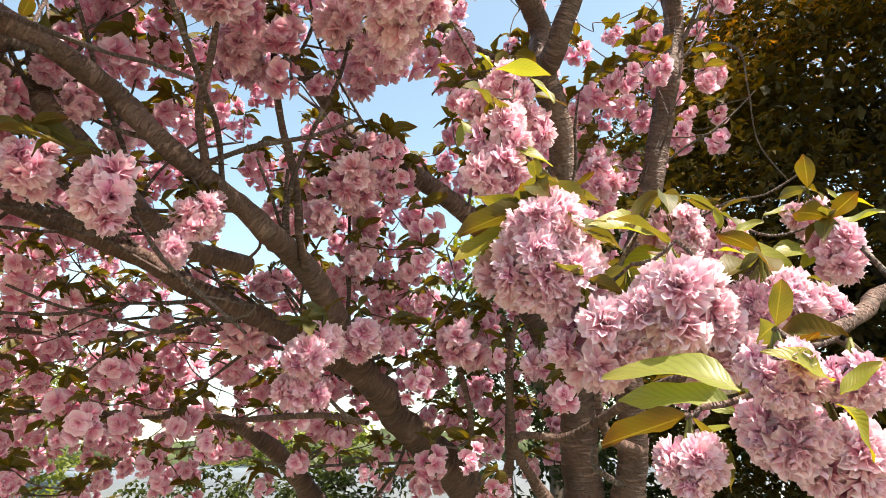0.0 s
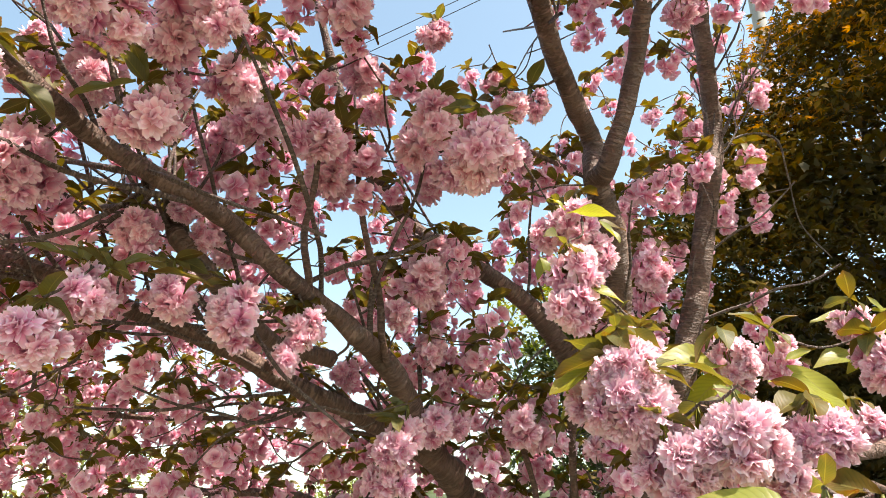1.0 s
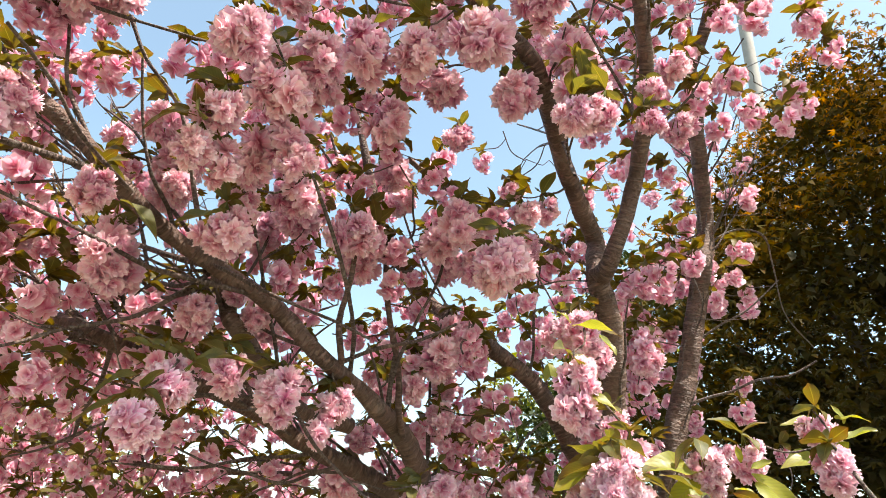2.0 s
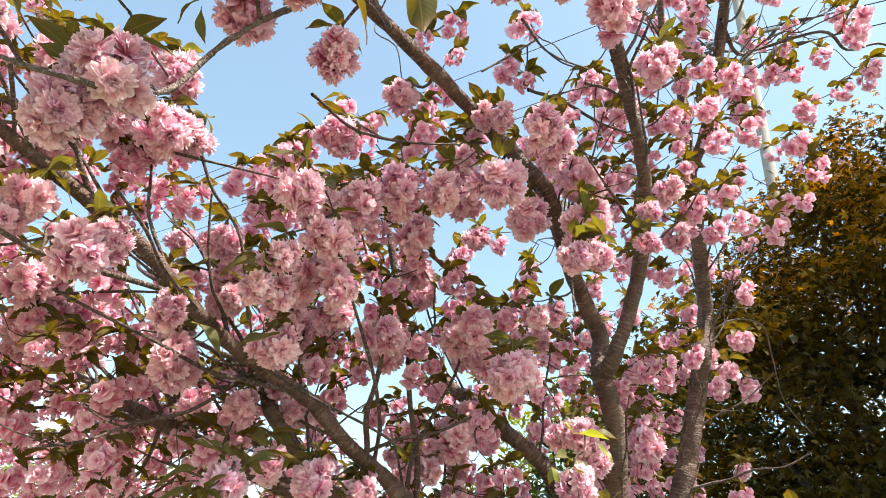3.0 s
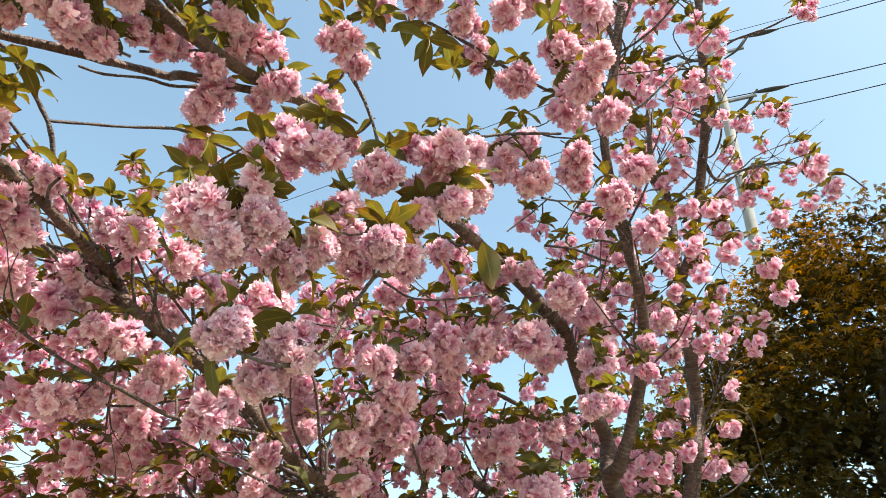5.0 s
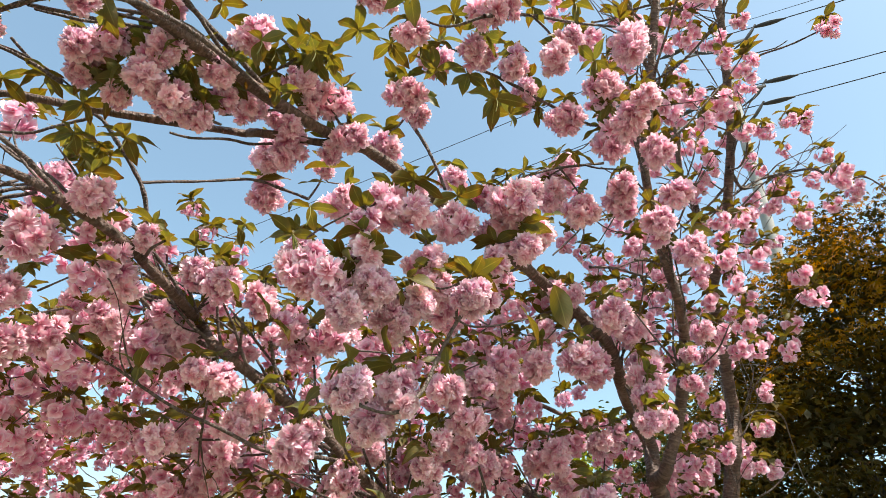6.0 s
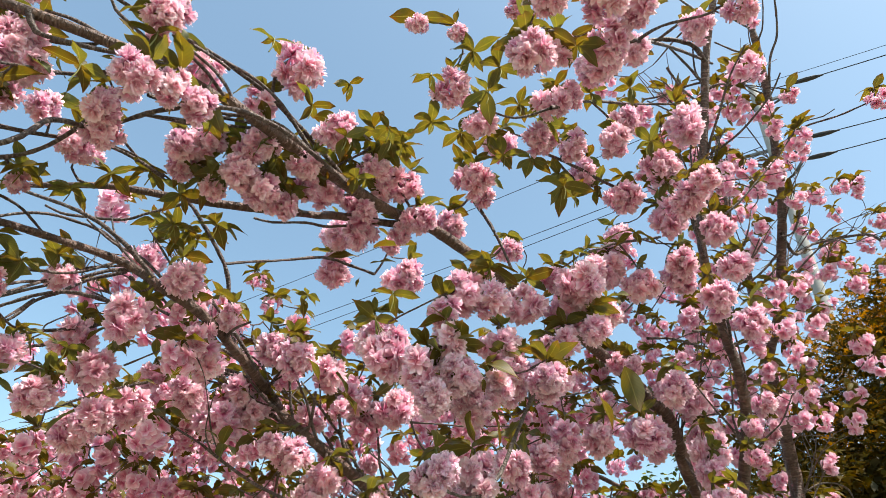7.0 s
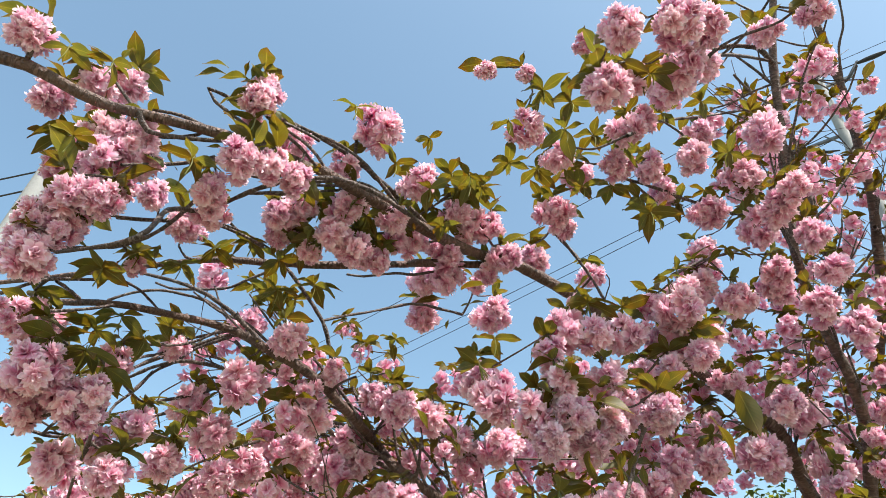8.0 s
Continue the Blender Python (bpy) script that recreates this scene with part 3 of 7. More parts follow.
limb([(-1.680, -0.715, 2.461, 0.0040), (-1.709, -0.753, 2.470, 0.0035), (-1.715, -0.787, 2.482, 0.0031)], "branch", 7, TWIG_BARK, 0.018)
limb([(-1.723, -0.786, 2.468, 0.0045), (-1.759, -0.783, 2.461, 0.0040), (-1.797, -0.774, 2.447, 0.0034)], "branch", 7, TWIG_BARK, 0.018)
limb([(-1.762, -0.738, 2.476, 0.0040), (-1.797, -0.728, 2.453, 0.0033)], "branch", 7, TWIG_BARK, 0.018)
limb([(-1.835, -0.567, 2.542, 0.0050), (-1.891, -0.512, 2.512, 0.0046), (-1.953, -0.456, 2.480, 0.0041), (-2.009, -0.395, 2.445, 0.0037)], "branch", 7, TWIG_BARK, 0.018)
limb([(-1.899, -0.103, 2.910, 0.0040), (-1.970, -0.089, 2.932, 0.0035), (-2.028, -0.095, 2.981, 0.0031)], "branch", 7, TWIG_BARK, 0.018)
limb([(-1.953, -0.079, 2.763, 0.0030), (-1.916, -0.044, 2.712, 0.0027), (-1.886, -0.021, 2.672, 0.0023)], "branch", 7, TWIG_BARK, 0.018)
limb([(-1.761, 0.044, 2.775, 0.0045), (-1.873, 0.029, 2.739, 0.0041), (-1.965, 0.020, 2.704, 0.0037), (-2.058, 0.018, 2.662, 0.0033)], "branch", 7, TWIG_BARK, 0.018)
limb([(-1.578, -0.360, 3.174, 0.0050), (-1.669, -0.368, 3.138, 0.0047), (-1.740, -0.376, 3.109, 0.0044), (-1.859, -0.415, 3.097, 0.0041), (-1.906, -0.438, 3.094, 0.0038), (-1.941, -0.467, 3.101, 0.0035)], "branch", 7, TWIG_BARK, 0.018)
limb([(-1.697, -0.586, 3.049, 0.0045), (-1.726, -0.600, 3.054, 0.0040), (-1.740, -0.626, 3.078, 0.0034)], "branch", 7, TWIG_BARK, 0.018)
limb([(-1.248, -0.972, 2.987, 0.0045), (-1.281, -1.005, 3.018, 0.0042), (-1.326, -1.042, 3.049, 0.0039), (-1.350, -1.061, 3.069, 0.0036), (-1.363, -1.082, 3.094, 0.0032)], "branch", 7, TWIG_BARK, 0.018)
limb([(-1.189, -0.843, 3.035, 0.0045), (-1.215, -0.894, 3.059, 0.0041), (-1.243, -0.935, 3.072, 0.0037), (-1.268, -0.979, 3.089, 0.0033)], "branch", 7, TWIG_BARK, 0.018)
limb([(-1.177, -0.874, 3.091, 0.0045), (-1.198, -0.909, 3.089, 0.0040), (-1.231, -0.949, 3.087, 0.0034)], "branch", 7, TWIG_BARK, 0.018)
limb([(-1.390, -1.015, 3.035, 0.0045), (-1.410, -1.013, 3.023, 0.0042), (-1.461, -1.024, 3.015, 0.0040), (-1.510, -1.042, 3.015, 0.0037), (-1.543, -1.069, 3.031, 0.0034), (-1.555, -1.097, 3.055, 0.0032)], "branch", 7, TWIG_BARK, 0.018)
limb([(-1.392, -1.015, 3.042, 0.0050), (-1.442, -1.051, 3.056, 0.0044), (-1.500, -1.080, 3.060, 0.0038)], "branch", 7, TWIG_BARK, 0.018)
limb([(-1.574, -1.067, 3.102, 0.0045), (-1.616, -1.096, 3.158, 0.0040), (-1.659, -1.127, 3.214, 0.0034)], "branch", 7, TWIG_BARK, 0.018)
limb([(-1.083, -0.591, 3.126, 0.0055), (-1.137, -0.653, 3.146, 0.0052), (-1.184, -0.692, 3.139, 0.0049), (-1.229, -0.721, 3.120, 0.0047), (-1.315, -0.760, 3.104, 0.0044), (-1.369, -0.797, 3.094, 0.0041), (-1.387, -0.829, 3.085, 0.0039)], "branch", 7, TWIG_BARK, 0.02)
limb([(-1.084, -0.570, 3.143, 0.0055), (-1.107, -0.637, 3.161, 0.0052), (-1.141, -0.712, 3.188, 0.0049), (-1.182, -0.773, 3.196, 0.0045), (-1.235, -0.830, 3.196, 0.0042), (-1.285, -0.884, 3.195, 0.0039)], "branch", 7, TWIG_BARK, 0.02)
limb([(-1.166, -0.848, 3.026, 0.0045), (-1.188, -0.894, 3.052, 0.0041), (-1.234, -0.942, 3.075, 0.0037), (-1.268, -0.984, 3.094, 0.0033)], "branch", 7, TWIG_BARK, 0.02)
limb([(-1.261, -0.701, 3.148, 0.0045), (-1.331, -0.721, 3.098, 0.0041), (-1.382, -0.759, 3.075, 0.0037), (-1.413, -0.794, 3.052, 0.0033)], "branch", 7, TWIG_BARK, 0.02)
limb([(-1.456, -0.610, 3.027, 0.0050), (-1.500, -0.659, 3.040, 0.0047), (-1.556, -0.707, 3.048, 0.0044), (-1.625, -0.743, 3.040, 0.0041), (-1.692, -0.778, 3.029, 0.0038), (-1.784, -0.819, 3.022, 0.0035)], "branch", 7, TWIG_BARK, 0.02)
limb([(-1.483, -0.581, 3.059, 0.0040), (-1.526, -0.634, 3.074, 0.0035), (-1.559, -0.695, 3.099, 0.0031)], "branch", 7, TWIG_BARK, 0.02)
limb([(-1.775, -0.229, 3.046, 0.0045), (-1.877, -0.286, 2.997, 0.0041), (-1.920, -0.334, 2.951, 0.0037), (-1.973, -0.392, 2.914, 0.0033)], "branch", 7, TWIG_BARK, 0.02)
limb([(-1.757, -0.216, 3.031, 0.0060), (-1.800, -0.260, 3.005, 0.0056), (-1.892, -0.290, 2.951, 0.0052), (-1.979, -0.322, 2.900, 0.0047), (-2.044, -0.351, 2.852, 0.0043)], "branch", 7, TWIG_BARK, 0.02)
limb([(-1.978, -0.303, 2.872, 0.0050), (-1.971, -0.342, 2.806, 0.0044), (-1.959, -0.384, 2.744, 0.0038)], "branch", 7, TWIG_BARK, 0.02)
limb([(-1.785, -0.198, 3.024, 0.0060), (-1.706, -0.145, 2.947, 0.0055), (-1.591, -0.110, 2.901, 0.0049), (-1.460, -0.086, 2.870, 0.0044)], "branch", 7, TWIG_BARK, 0.02)
limb([(0.239, 0.330, 3.877, 0.0045), (0.271, 0.294, 3.895, 0.0041), (0.259, 0.240, 3.928, 0.0037), (0.189, 0.179, 3.954, 0.0033)], "branch", 7, TWIG_BARK, 0.02)
limb([(0.849, 1.024, 4.520, 0.0050), (0.732, 0.959, 4.541, 0.0047), (0.635, 0.905, 4.552, 0.0043), (0.569, 0.857, 4.565, 0.0040), (0.514, 0.788, 4.605, 0.0036)], "branch", 7, TWIG_BARK, 0.02)
limb([(0.895, 1.125, 4.407, 0.0050), (0.756, 1.061, 4.423, 0.0044), (0.627, 0.998, 4.438, 0.0038)], "branch", 7, TWIG_BARK, 0.02)
limb([(0.816, 0.606, 5.019, 0.0060), (0.670, 0.553, 5.019, 0.0053), (0.557, 0.496, 5.032, 0.0046)], "branch", 7, TWIG_BARK, 0.02)
limb([(0.765, 0.503, 5.148, 0.0060), (0.651, 0.436, 5.173, 0.0053), (0.569, 0.393, 5.175, 0.0046)], "branch", 7, TWIG_BARK, 0.02)
limb([(0.857, 0.813, 4.777, 0.0070), (0.860, 0.620, 4.980, 0.0064), (0.900, 0.514, 5.085, 0.0058), (0.888, 0.362, 5.235, 0.0052)], "branch", 7, TWIG_BARK, 0.02)
limb([(0.302, 0.110, 4.316, 0.0120), (0.239, 0.039, 4.357, 0.0109), (0.126, -0.005, 4.352, 0.0099), (0.024, -0.023, 4.320, 0.0089)], "branch", 7, TWIG_BARK, 0.02)
limb([(0.282, 0.155, 4.225, 0.0060), (0.205, 0.077, 4.271, 0.0053), (0.120, -0.001, 4.315, 0.0046)], "branch", 7, TWIG_BARK, 0.02)
limb([(0.269, 0.197, 4.124, 0.0060), (0.180, 0.126, 4.159, 0.0053), (0.108, 0.041, 4.214, 0.0046)], "branch", 7, TWIG_BARK, 0.02)
limb([(0.874, 1.310, 4.179, 0.0070), (0.765, 1.349, 4.076, 0.0064), (0.661, 1.368, 3.998, 0.0058), (0.590, 1.371, 3.946, 0.0052)], "branch", 7, TWIG_BARK, 0.02)
limb([(0.857, 1.467, 4.001, 0.0060), (0.988, 1.368, 4.118, 0.0055), (1.078, 1.305, 4.183, 0.0049), (1.164, 1.271, 4.210, 0.0044)], "branch", 7, TWIG_BARK, 0.02)
limb([(0.865, 1.219, 4.207, 0.0060), (0.926, 1.193, 4.221, 0.0055), (0.955, 1.103, 4.305, 0.0049), (0.907, 1.003, 4.383, 0.0044)], "branch", 7, TWIG_BARK, 0.02)
limb([(-1.016, -0.235, 3.273, 0.0045), (-1.071, -0.268, 3.263, 0.0042), (-1.140, -0.288, 3.231, 0.0038), (-1.207, -0.312, 3.206, 0.0035)], "branch", 7, TWIG_BARK, 0.02)
limb([(-1.056, -0.423, 3.435, 0.0045), (-0.991, -0.386, 3.375, 0.0042), (-1.001, -0.377, 3.345, 0.0040), (-1.061, -0.370, 3.311, 0.0037), (-1.138, -0.362, 3.272, 0.0034)], "branch", 7, TWIG_BARK, 0.02)
limb([(-1.094, -0.188, 3.201, 0.0050), (-1.152, -0.220, 3.174, 0.0047), (-1.200, -0.260, 3.158, 0.0044), (-1.292, -0.297, 3.134, 0.0041), (-1.333, -0.337, 3.119, 0.0038)], "branch", 7, TWIG_BARK, 0.02)
limb([(-0.892, -0.184, 3.274, 0.0050), (-0.921, -0.234, 3.320, 0.0046), (-0.950, -0.283, 3.364, 0.0043), (-0.965, -0.329, 3.406, 0.0039)], "branch", 7, TWIG_BARK, 0.02)
limb([(-1.024, -0.341, 3.247, 0.0060), (-1.099, -0.386, 3.225, 0.0056), (-1.185, -0.421, 3.187, 0.0051), (-1.266, -0.466, 3.165, 0.0047)], "branch", 7, TWIG_BARK, 0.02)
limb([(-1.148, -0.394, 3.077, 0.0040), (-1.182, -0.422, 3.080, 0.0036), (-1.222, -0.463, 3.100, 0.0032)], "branch", 7, TWIG_BARK, 0.02)
limb([(-1.939, -0.806, 2.958, 0.0060), (-1.798, -0.779, 2.959, 0.0058), (-1.699, -0.776, 2.972, 0.0055), (-1.612, -0.793, 3.003, 0.0053), (-1.539, -0.819, 3.038, 0.0050), (-1.468, -0.830, 3.056, 0.0047)], "branch", 7, TWIG_BARK, 0.02)
limb([(-1.801, -0.873, 2.993, 0.0040), (-1.721, -0.799, 3.023, 0.0038), (-1.565, -0.705, 3.058, 0.0036), (-1.508, -0.624, 3.071, 0.0034), (-1.479, -0.545, 3.078, 0.0032)], "branch", 7, TWIG_BARK, 0.02)
limb([(-1.645, -0.981, 3.011, 0.0040), (-1.486, -0.958, 3.003, 0.0037), (-1.392, -0.959, 3.001, 0.0033)], "branch", 7, TWIG_BARK, 0.02)
limb([(-1.830, -0.004, 2.811, 0.0032), (-1.630, -0.073, 2.838, 0.0029), (-1.520, -0.122, 2.811, 0.0027)], "branch", 7, TWIG_BARK, 0.02)
limb([(-1.596, 0.124, 2.816, 0.0035), (-1.454, 0.192, 2.812, 0.0032), (-1.349, 0.250, 2.807, 0.0029)], "branch", 7, TWIG_BARK, 0.02)
limb([(-1.327, -0.903, 2.978, 0.0050), (-1.309, -0.799, 3.058, 0.0047), (-1.262, -0.691, 3.144, 0.0044), (-1.199, -0.583, 3.235, 0.0041)], "branch", 7, TWIG_BARK, 0.02)
limb([(-1.350, -0.858, 2.968, 0.0045), (-1.294, -0.715, 3.102, 0.0041), (-1.206, -0.567, 3.241, 0.0037)], "branch", 7, TWIG_BARK, 0.02)
limb([(-1.285, 0.026, 2.987, 0.0032), (-1.275, 0.262, 2.912, 0.0029), (-1.312, 0.454, 2.869, 0.0027)], "branch", 7, TWIG_BARK, 0.02)
limb([(-0.475, -0.172, 3.523, 0.0060), (-0.347, -0.088, 3.520, 0.0056), (-0.218, 0.005, 3.508, 0.0053), (-0.066, 0.104, 3.496, 0.0049)], "branch", 7, TWIG_BARK, 0.02)
limb([(-0.426, -0.495, 3.333, 0.0060), (-0.283, -0.271, 3.634, 0.0056), (-0.067, -0.013, 3.922, 0.0053), (0.207, 0.252, 4.223, 0.0049)], "branch", 7, TWIG_BARK, 0.02)
limb([(-0.252, -0.693, 3.353, 0.0070), (0.027, -0.256, 3.934, 0.0064), (0.385, 0.236, 4.483, 0.0058)], "branch", 7, TWIG_BARK, 0.02)
limb([(-0.703, -0.094, 3.391, 0.0060), (-0.642, -0.092, 3.275, 0.0056), (-0.600, -0.099, 3.170, 0.0053), (-0.565, -0.102, 3.059, 0.0049)], "branch", 7, TWIG_BARK, 0.02)
limb([(-0.413, -0.119, 3.540, 0.0050), (-0.332, -0.015, 3.517, 0.0046), (-0.235, 0.058, 3.538, 0.0042)], "branch", 7, TWIG_BARK, 0.02)
limb([(0.000, 0.319, 3.506, 0.0050), (-0.198, 0.188, 3.376, 0.0046), (-0.337, 0.070, 3.235, 0.0042)], "branch", 7, TWIG_BARK, 0.02)
limb([(0.721, 0.848, 4.732, 0.0035), (0.791, 0.898, 4.557, 0.0032), (0.814, 0.907, 4.433, 0.0029)], "branch", 7, TWIG_BARK, 0.02)
limb([(-0.902, 0.025, 2.818, 0.0032), (-1.005, 0.258, 2.954, 0.0029), (-1.062, 0.519, 3.054, 0.0027)], "branch", 7, TWIG_BARK, 0.02)
limb([(-1.189, 0.384, 3.031, 0.0040), (-1.092, 0.430, 3.017, 0.0037), (-1.023, 0.479, 2.996, 0.0033)], "branch", 7, TWIG_BARK, 0.02)
limb([(-1.033, 0.481, 2.823, 0.0040), (-0.927, 0.591, 2.866, 0.0037), (-0.767, 0.711, 2.900, 0.0033)], "branch", 7, TWIG_BARK, 0.02)
limb([(-1.013, 0.608, 2.924, 0.0055), (-0.975, 0.660, 2.829, 0.0052), (-0.887, 0.733, 2.707, 0.0048), (-0.857, 0.858, 2.497, 0.0045)], "branch", 7, TWIG_BARK, 0.02)
limb([(-0.584, 0.301, 2.853, 0.0045), (-0.513, 0.496, 2.908, 0.0042), (-0.363, 0.667, 3.012, 0.0039), (-0.180, 0.820, 3.147, 0.0037)], "branch", 7, TWIG_BARK, 0.02)
limb([(-0.190, 0.669, 3.322, 0.0040), (-0.091, 0.708, 3.443, 0.0037), (-0.000, 0.745, 3.564, 0.0033)], "branch", 7, TWIG_BARK, 0.02)
limb([(-0.065, 0.477, 3.334, 0.0045), (0.062, 0.915, 3.676, 0.0041), (0.338, 1.356, 4.036, 0.0037)], "branch", 7, TWIG_BARK, 0.02)
limb([(-1.791, 0.832, 2.561, 0.0050), (-1.543, 0.814, 2.541, 0.0047), (-1.235, 0.786, 2.545, 0.0044), (-1.025, 0.760, 2.531, 0.0041)], "branch", 7, TWIG_BARK, 0.02)
limb([(-1.491, 0.445, 2.494, 0.0040), (-1.342, 0.435, 2.486, 0.0037), (-1.167, 0.411, 2.503, 0.0033)], "branch", 7, TWIG_BARK, 0.02)
limb([(-0.038, 0.722, 3.290, 0.0060), (0.098, 0.858, 3.366, 0.0056), (0.226, 1.008, 3.419, 0.0053), (0.368, 1.150, 3.487, 0.0049)], "branch", 7, TWIG_BARK, 0.02)
limb([(-0.876, 1.163, 2.471, 0.0040), (-0.933, 1.154, 2.361, 0.0037), (-0.975, 1.161, 2.220, 0.0035), (-0.954, 1.130, 2.163, 0.0033)], "branch", 7, TWIG_BARK, 0.02)
limb([(-0.434, 1.600, 3.181, 0.0120), (-0.287, 1.713, 3.105, 0.0114), (-0.088, 1.824, 3.040, 0.0108), (0.098, 1.928, 2.986, 0.0102), (0.328, 2.042, 2.917, 0.0096)], "branch", 7, BARK, 0.02)
limb([(0.041, 2.115, 3.757, 0.0040), (0.133, 1.366, 3.097, 0.0037), (0.065, 0.612, 2.430, 0.0033)], "branch", 7, TWIG_BARK, 0.02)
limb([(-0.024, 2.388, 3.925, 0.0035), (0.024, 2.442, 3.821, 0.0032), (0.103, 2.468, 3.777, 0.0029)], "branch", 7, TWIG_BARK, 0.02)
limb([(0.114, 2.729, 3.978, 0.0035), (0.131, 1.905, 3.464, 0.0032), (0.129, 1.109, 2.888, 0.0029)], "branch", 7, TWIG_BARK, 0.02)
limb([(-0.766, 1.346, 2.152, 0.0050), (-0.644, 1.422, 2.173, 0.0047), (-0.511, 1.498, 2.195, 0.0045), (-0.505, 1.600, 2.151, 0.0043), (-0.560, 1.684, 2.136, 0.0040)], "branch", 7, TWIG_BARK, 0.02)
limb([(0.240, 2.255, 1.820, 0.0040), (0.273, 2.285, 1.756, 0.0037), (0.313, 2.288, 1.768, 0.0035), (0.350, 2.265, 1.862, 0.0033)], "branch", 7, TWIG_BARK, 0.02)
limb([(0.176, 0.834, 1.605, 0.0050), (0.177, 0.843, 1.578, 0.0046), (0.209, 0.851, 1.557, 0.0042)], "branch", 7, TWIG_BARK, 0.02)
limb([(-1.694, 2.317, 2.091, 0.0120), (-1.459, 2.291, 2.064, 0.0112), (-1.129, 2.262, 2.050, 0.0105), (-0.828, 2.228, 2.047, 0.0097)], "branch", 7, BARK, 0.02)
limb([(-0.695, 2.093, 1.726, 0.0100), (-0.397, 1.888, 1.723, 0.0092), (-0.223, 1.691, 1.688, 0.0083)], "branch", 7, BARK, 0.02)
limb([(-1.700, 2.411, 1.805, 0.0080), (-1.489, 2.420, 1.791, 0.0073), (-1.173, 2.431, 1.775, 0.0067)], "branch", 7, TWIG_BARK, 0.02)
limb([(-0.024, 2.661, 2.479, 0.0032), (0.064, 2.545, 2.147, 0.0030), (0.139, 2.386, 1.939, 0.0028), (0.163, 2.199, 1.816, 0.0026)], "branch", 7, TWIG_BARK, 0.02)
limb([(0.016, 2.259, 1.903, 0.0120), (0.048, 2.276, 1.769, 0.0112), (0.059, 2.297, 1.620, 0.0105), (0.077, 2.318, 1.471, 0.0097)], "branch", 7, BARK, 0.02)
limb([(0.172, 2.166, 2.061, 0.0120), (0.197, 2.216, 1.913, 0.0112), (0.178, 2.290, 1.692, 0.0105), (0.186, 2.365, 1.466, 0.0097)], "branch", 7, BARK, 0.02)
limb([(0.204, 0.811, 1.676, 0.0050), (0.220, 0.801, 1.661, 0.0046), (0.236, 0.784, 1.666, 0.0042)], "branch", 7, TWIG_BARK, 0.02)

CAMERA_LINE = np.array([(0, 0, 1.6), (-0.1, -0.4, 1.67), (-0.15, -0.8, 1.75), (-0.25, -1.2, 1.8), (-0.5, -1.7, 1.87)])


# gaps in the crown through which the sky shows: a point, the way they open, and how fast they widen
GAPS = [
    (-0.88, -1.00, 2.47, -0.312, 0.739, 0.598, 0.062),
    (-0.94, -1.03, 2.47, -0.376, 0.708, 0.598, 0.045),
    (-0.80, -0.94, 2.42, -0.237, 0.805, 0.545, 0.040),
    (-1.18, -1.21, 2.46, -0.609, 0.537, 0.584, 0.045),
    (-0.88, -0.98, 2.47, -0.377, 0.695, 0.613, 0.053),
    (-0.53, -0.96, 2.56, -0.032, 0.709, 0.705, 0.053),
    (-0.75, -0.85, 2.47, -0.463, 0.623, 0.631, 0.089),
    (-0.81, -0.86, 2.43, -0.522, 0.617, 0.589, 0.053),
    (-0.37, -0.80, 2.57, -0.082, 0.677, 0.731, 0.067),
    (-0.28, -0.76, 2.53, 0.005, 0.718, 0.696, 0.036),
    (-0.73, -0.39, 2.41, -0.521, 0.564, 0.641, 0.049),
    (-0.78, -0.46, 2.43, -0.575, 0.489, 0.656, 0.062),
    (-0.57, -0.27, 2.40, -0.364, 0.685, 0.631, 0.049),
]
GAPS += [
    (-0.54, -0.22, 2.36, -0.330, 0.734, 0.593, 0.040),
    (-0.09, -0.26, 2.49, 0.116, 0.690, 0.714, 0.031),
    (-0.15, 0.39, 2.32, -0.031, 0.747, 0.664, 0.045),
    (-0.06, 0.42, 2.29, 0.055, 0.775, 0.630, 0.040),
    (-0.01, 0.45, 2.24, 0.106, 0.808, 0.579, 0.045),
    (-0.36, 0.56, 1.97, -0.244, 0.919, 0.310, 0.020),
    (-0.33, 0.59, 1.91, -0.217, 0.945, 0.246, 0.022),
    (-0.06, 0.88, 2.10, -0.067, 0.857, 0.510, 0.036),
    (-0.26, 0.84, 2.09, -0.267, 0.825, 0.498, 0.022),
    (0.07, 0.80, 2.21, 0.064, 0.785, 0.616, 0.031),
    (0.23, 0.79, 2.18, 0.218, 0.776, 0.592, 0.031),
    (-0.30, 0.92, 1.89, -0.310, 0.903, 0.298, 0.022),
    (-0.68, -0.80, 2.47, -0.396, 0.670, 0.628, 0.036),
]
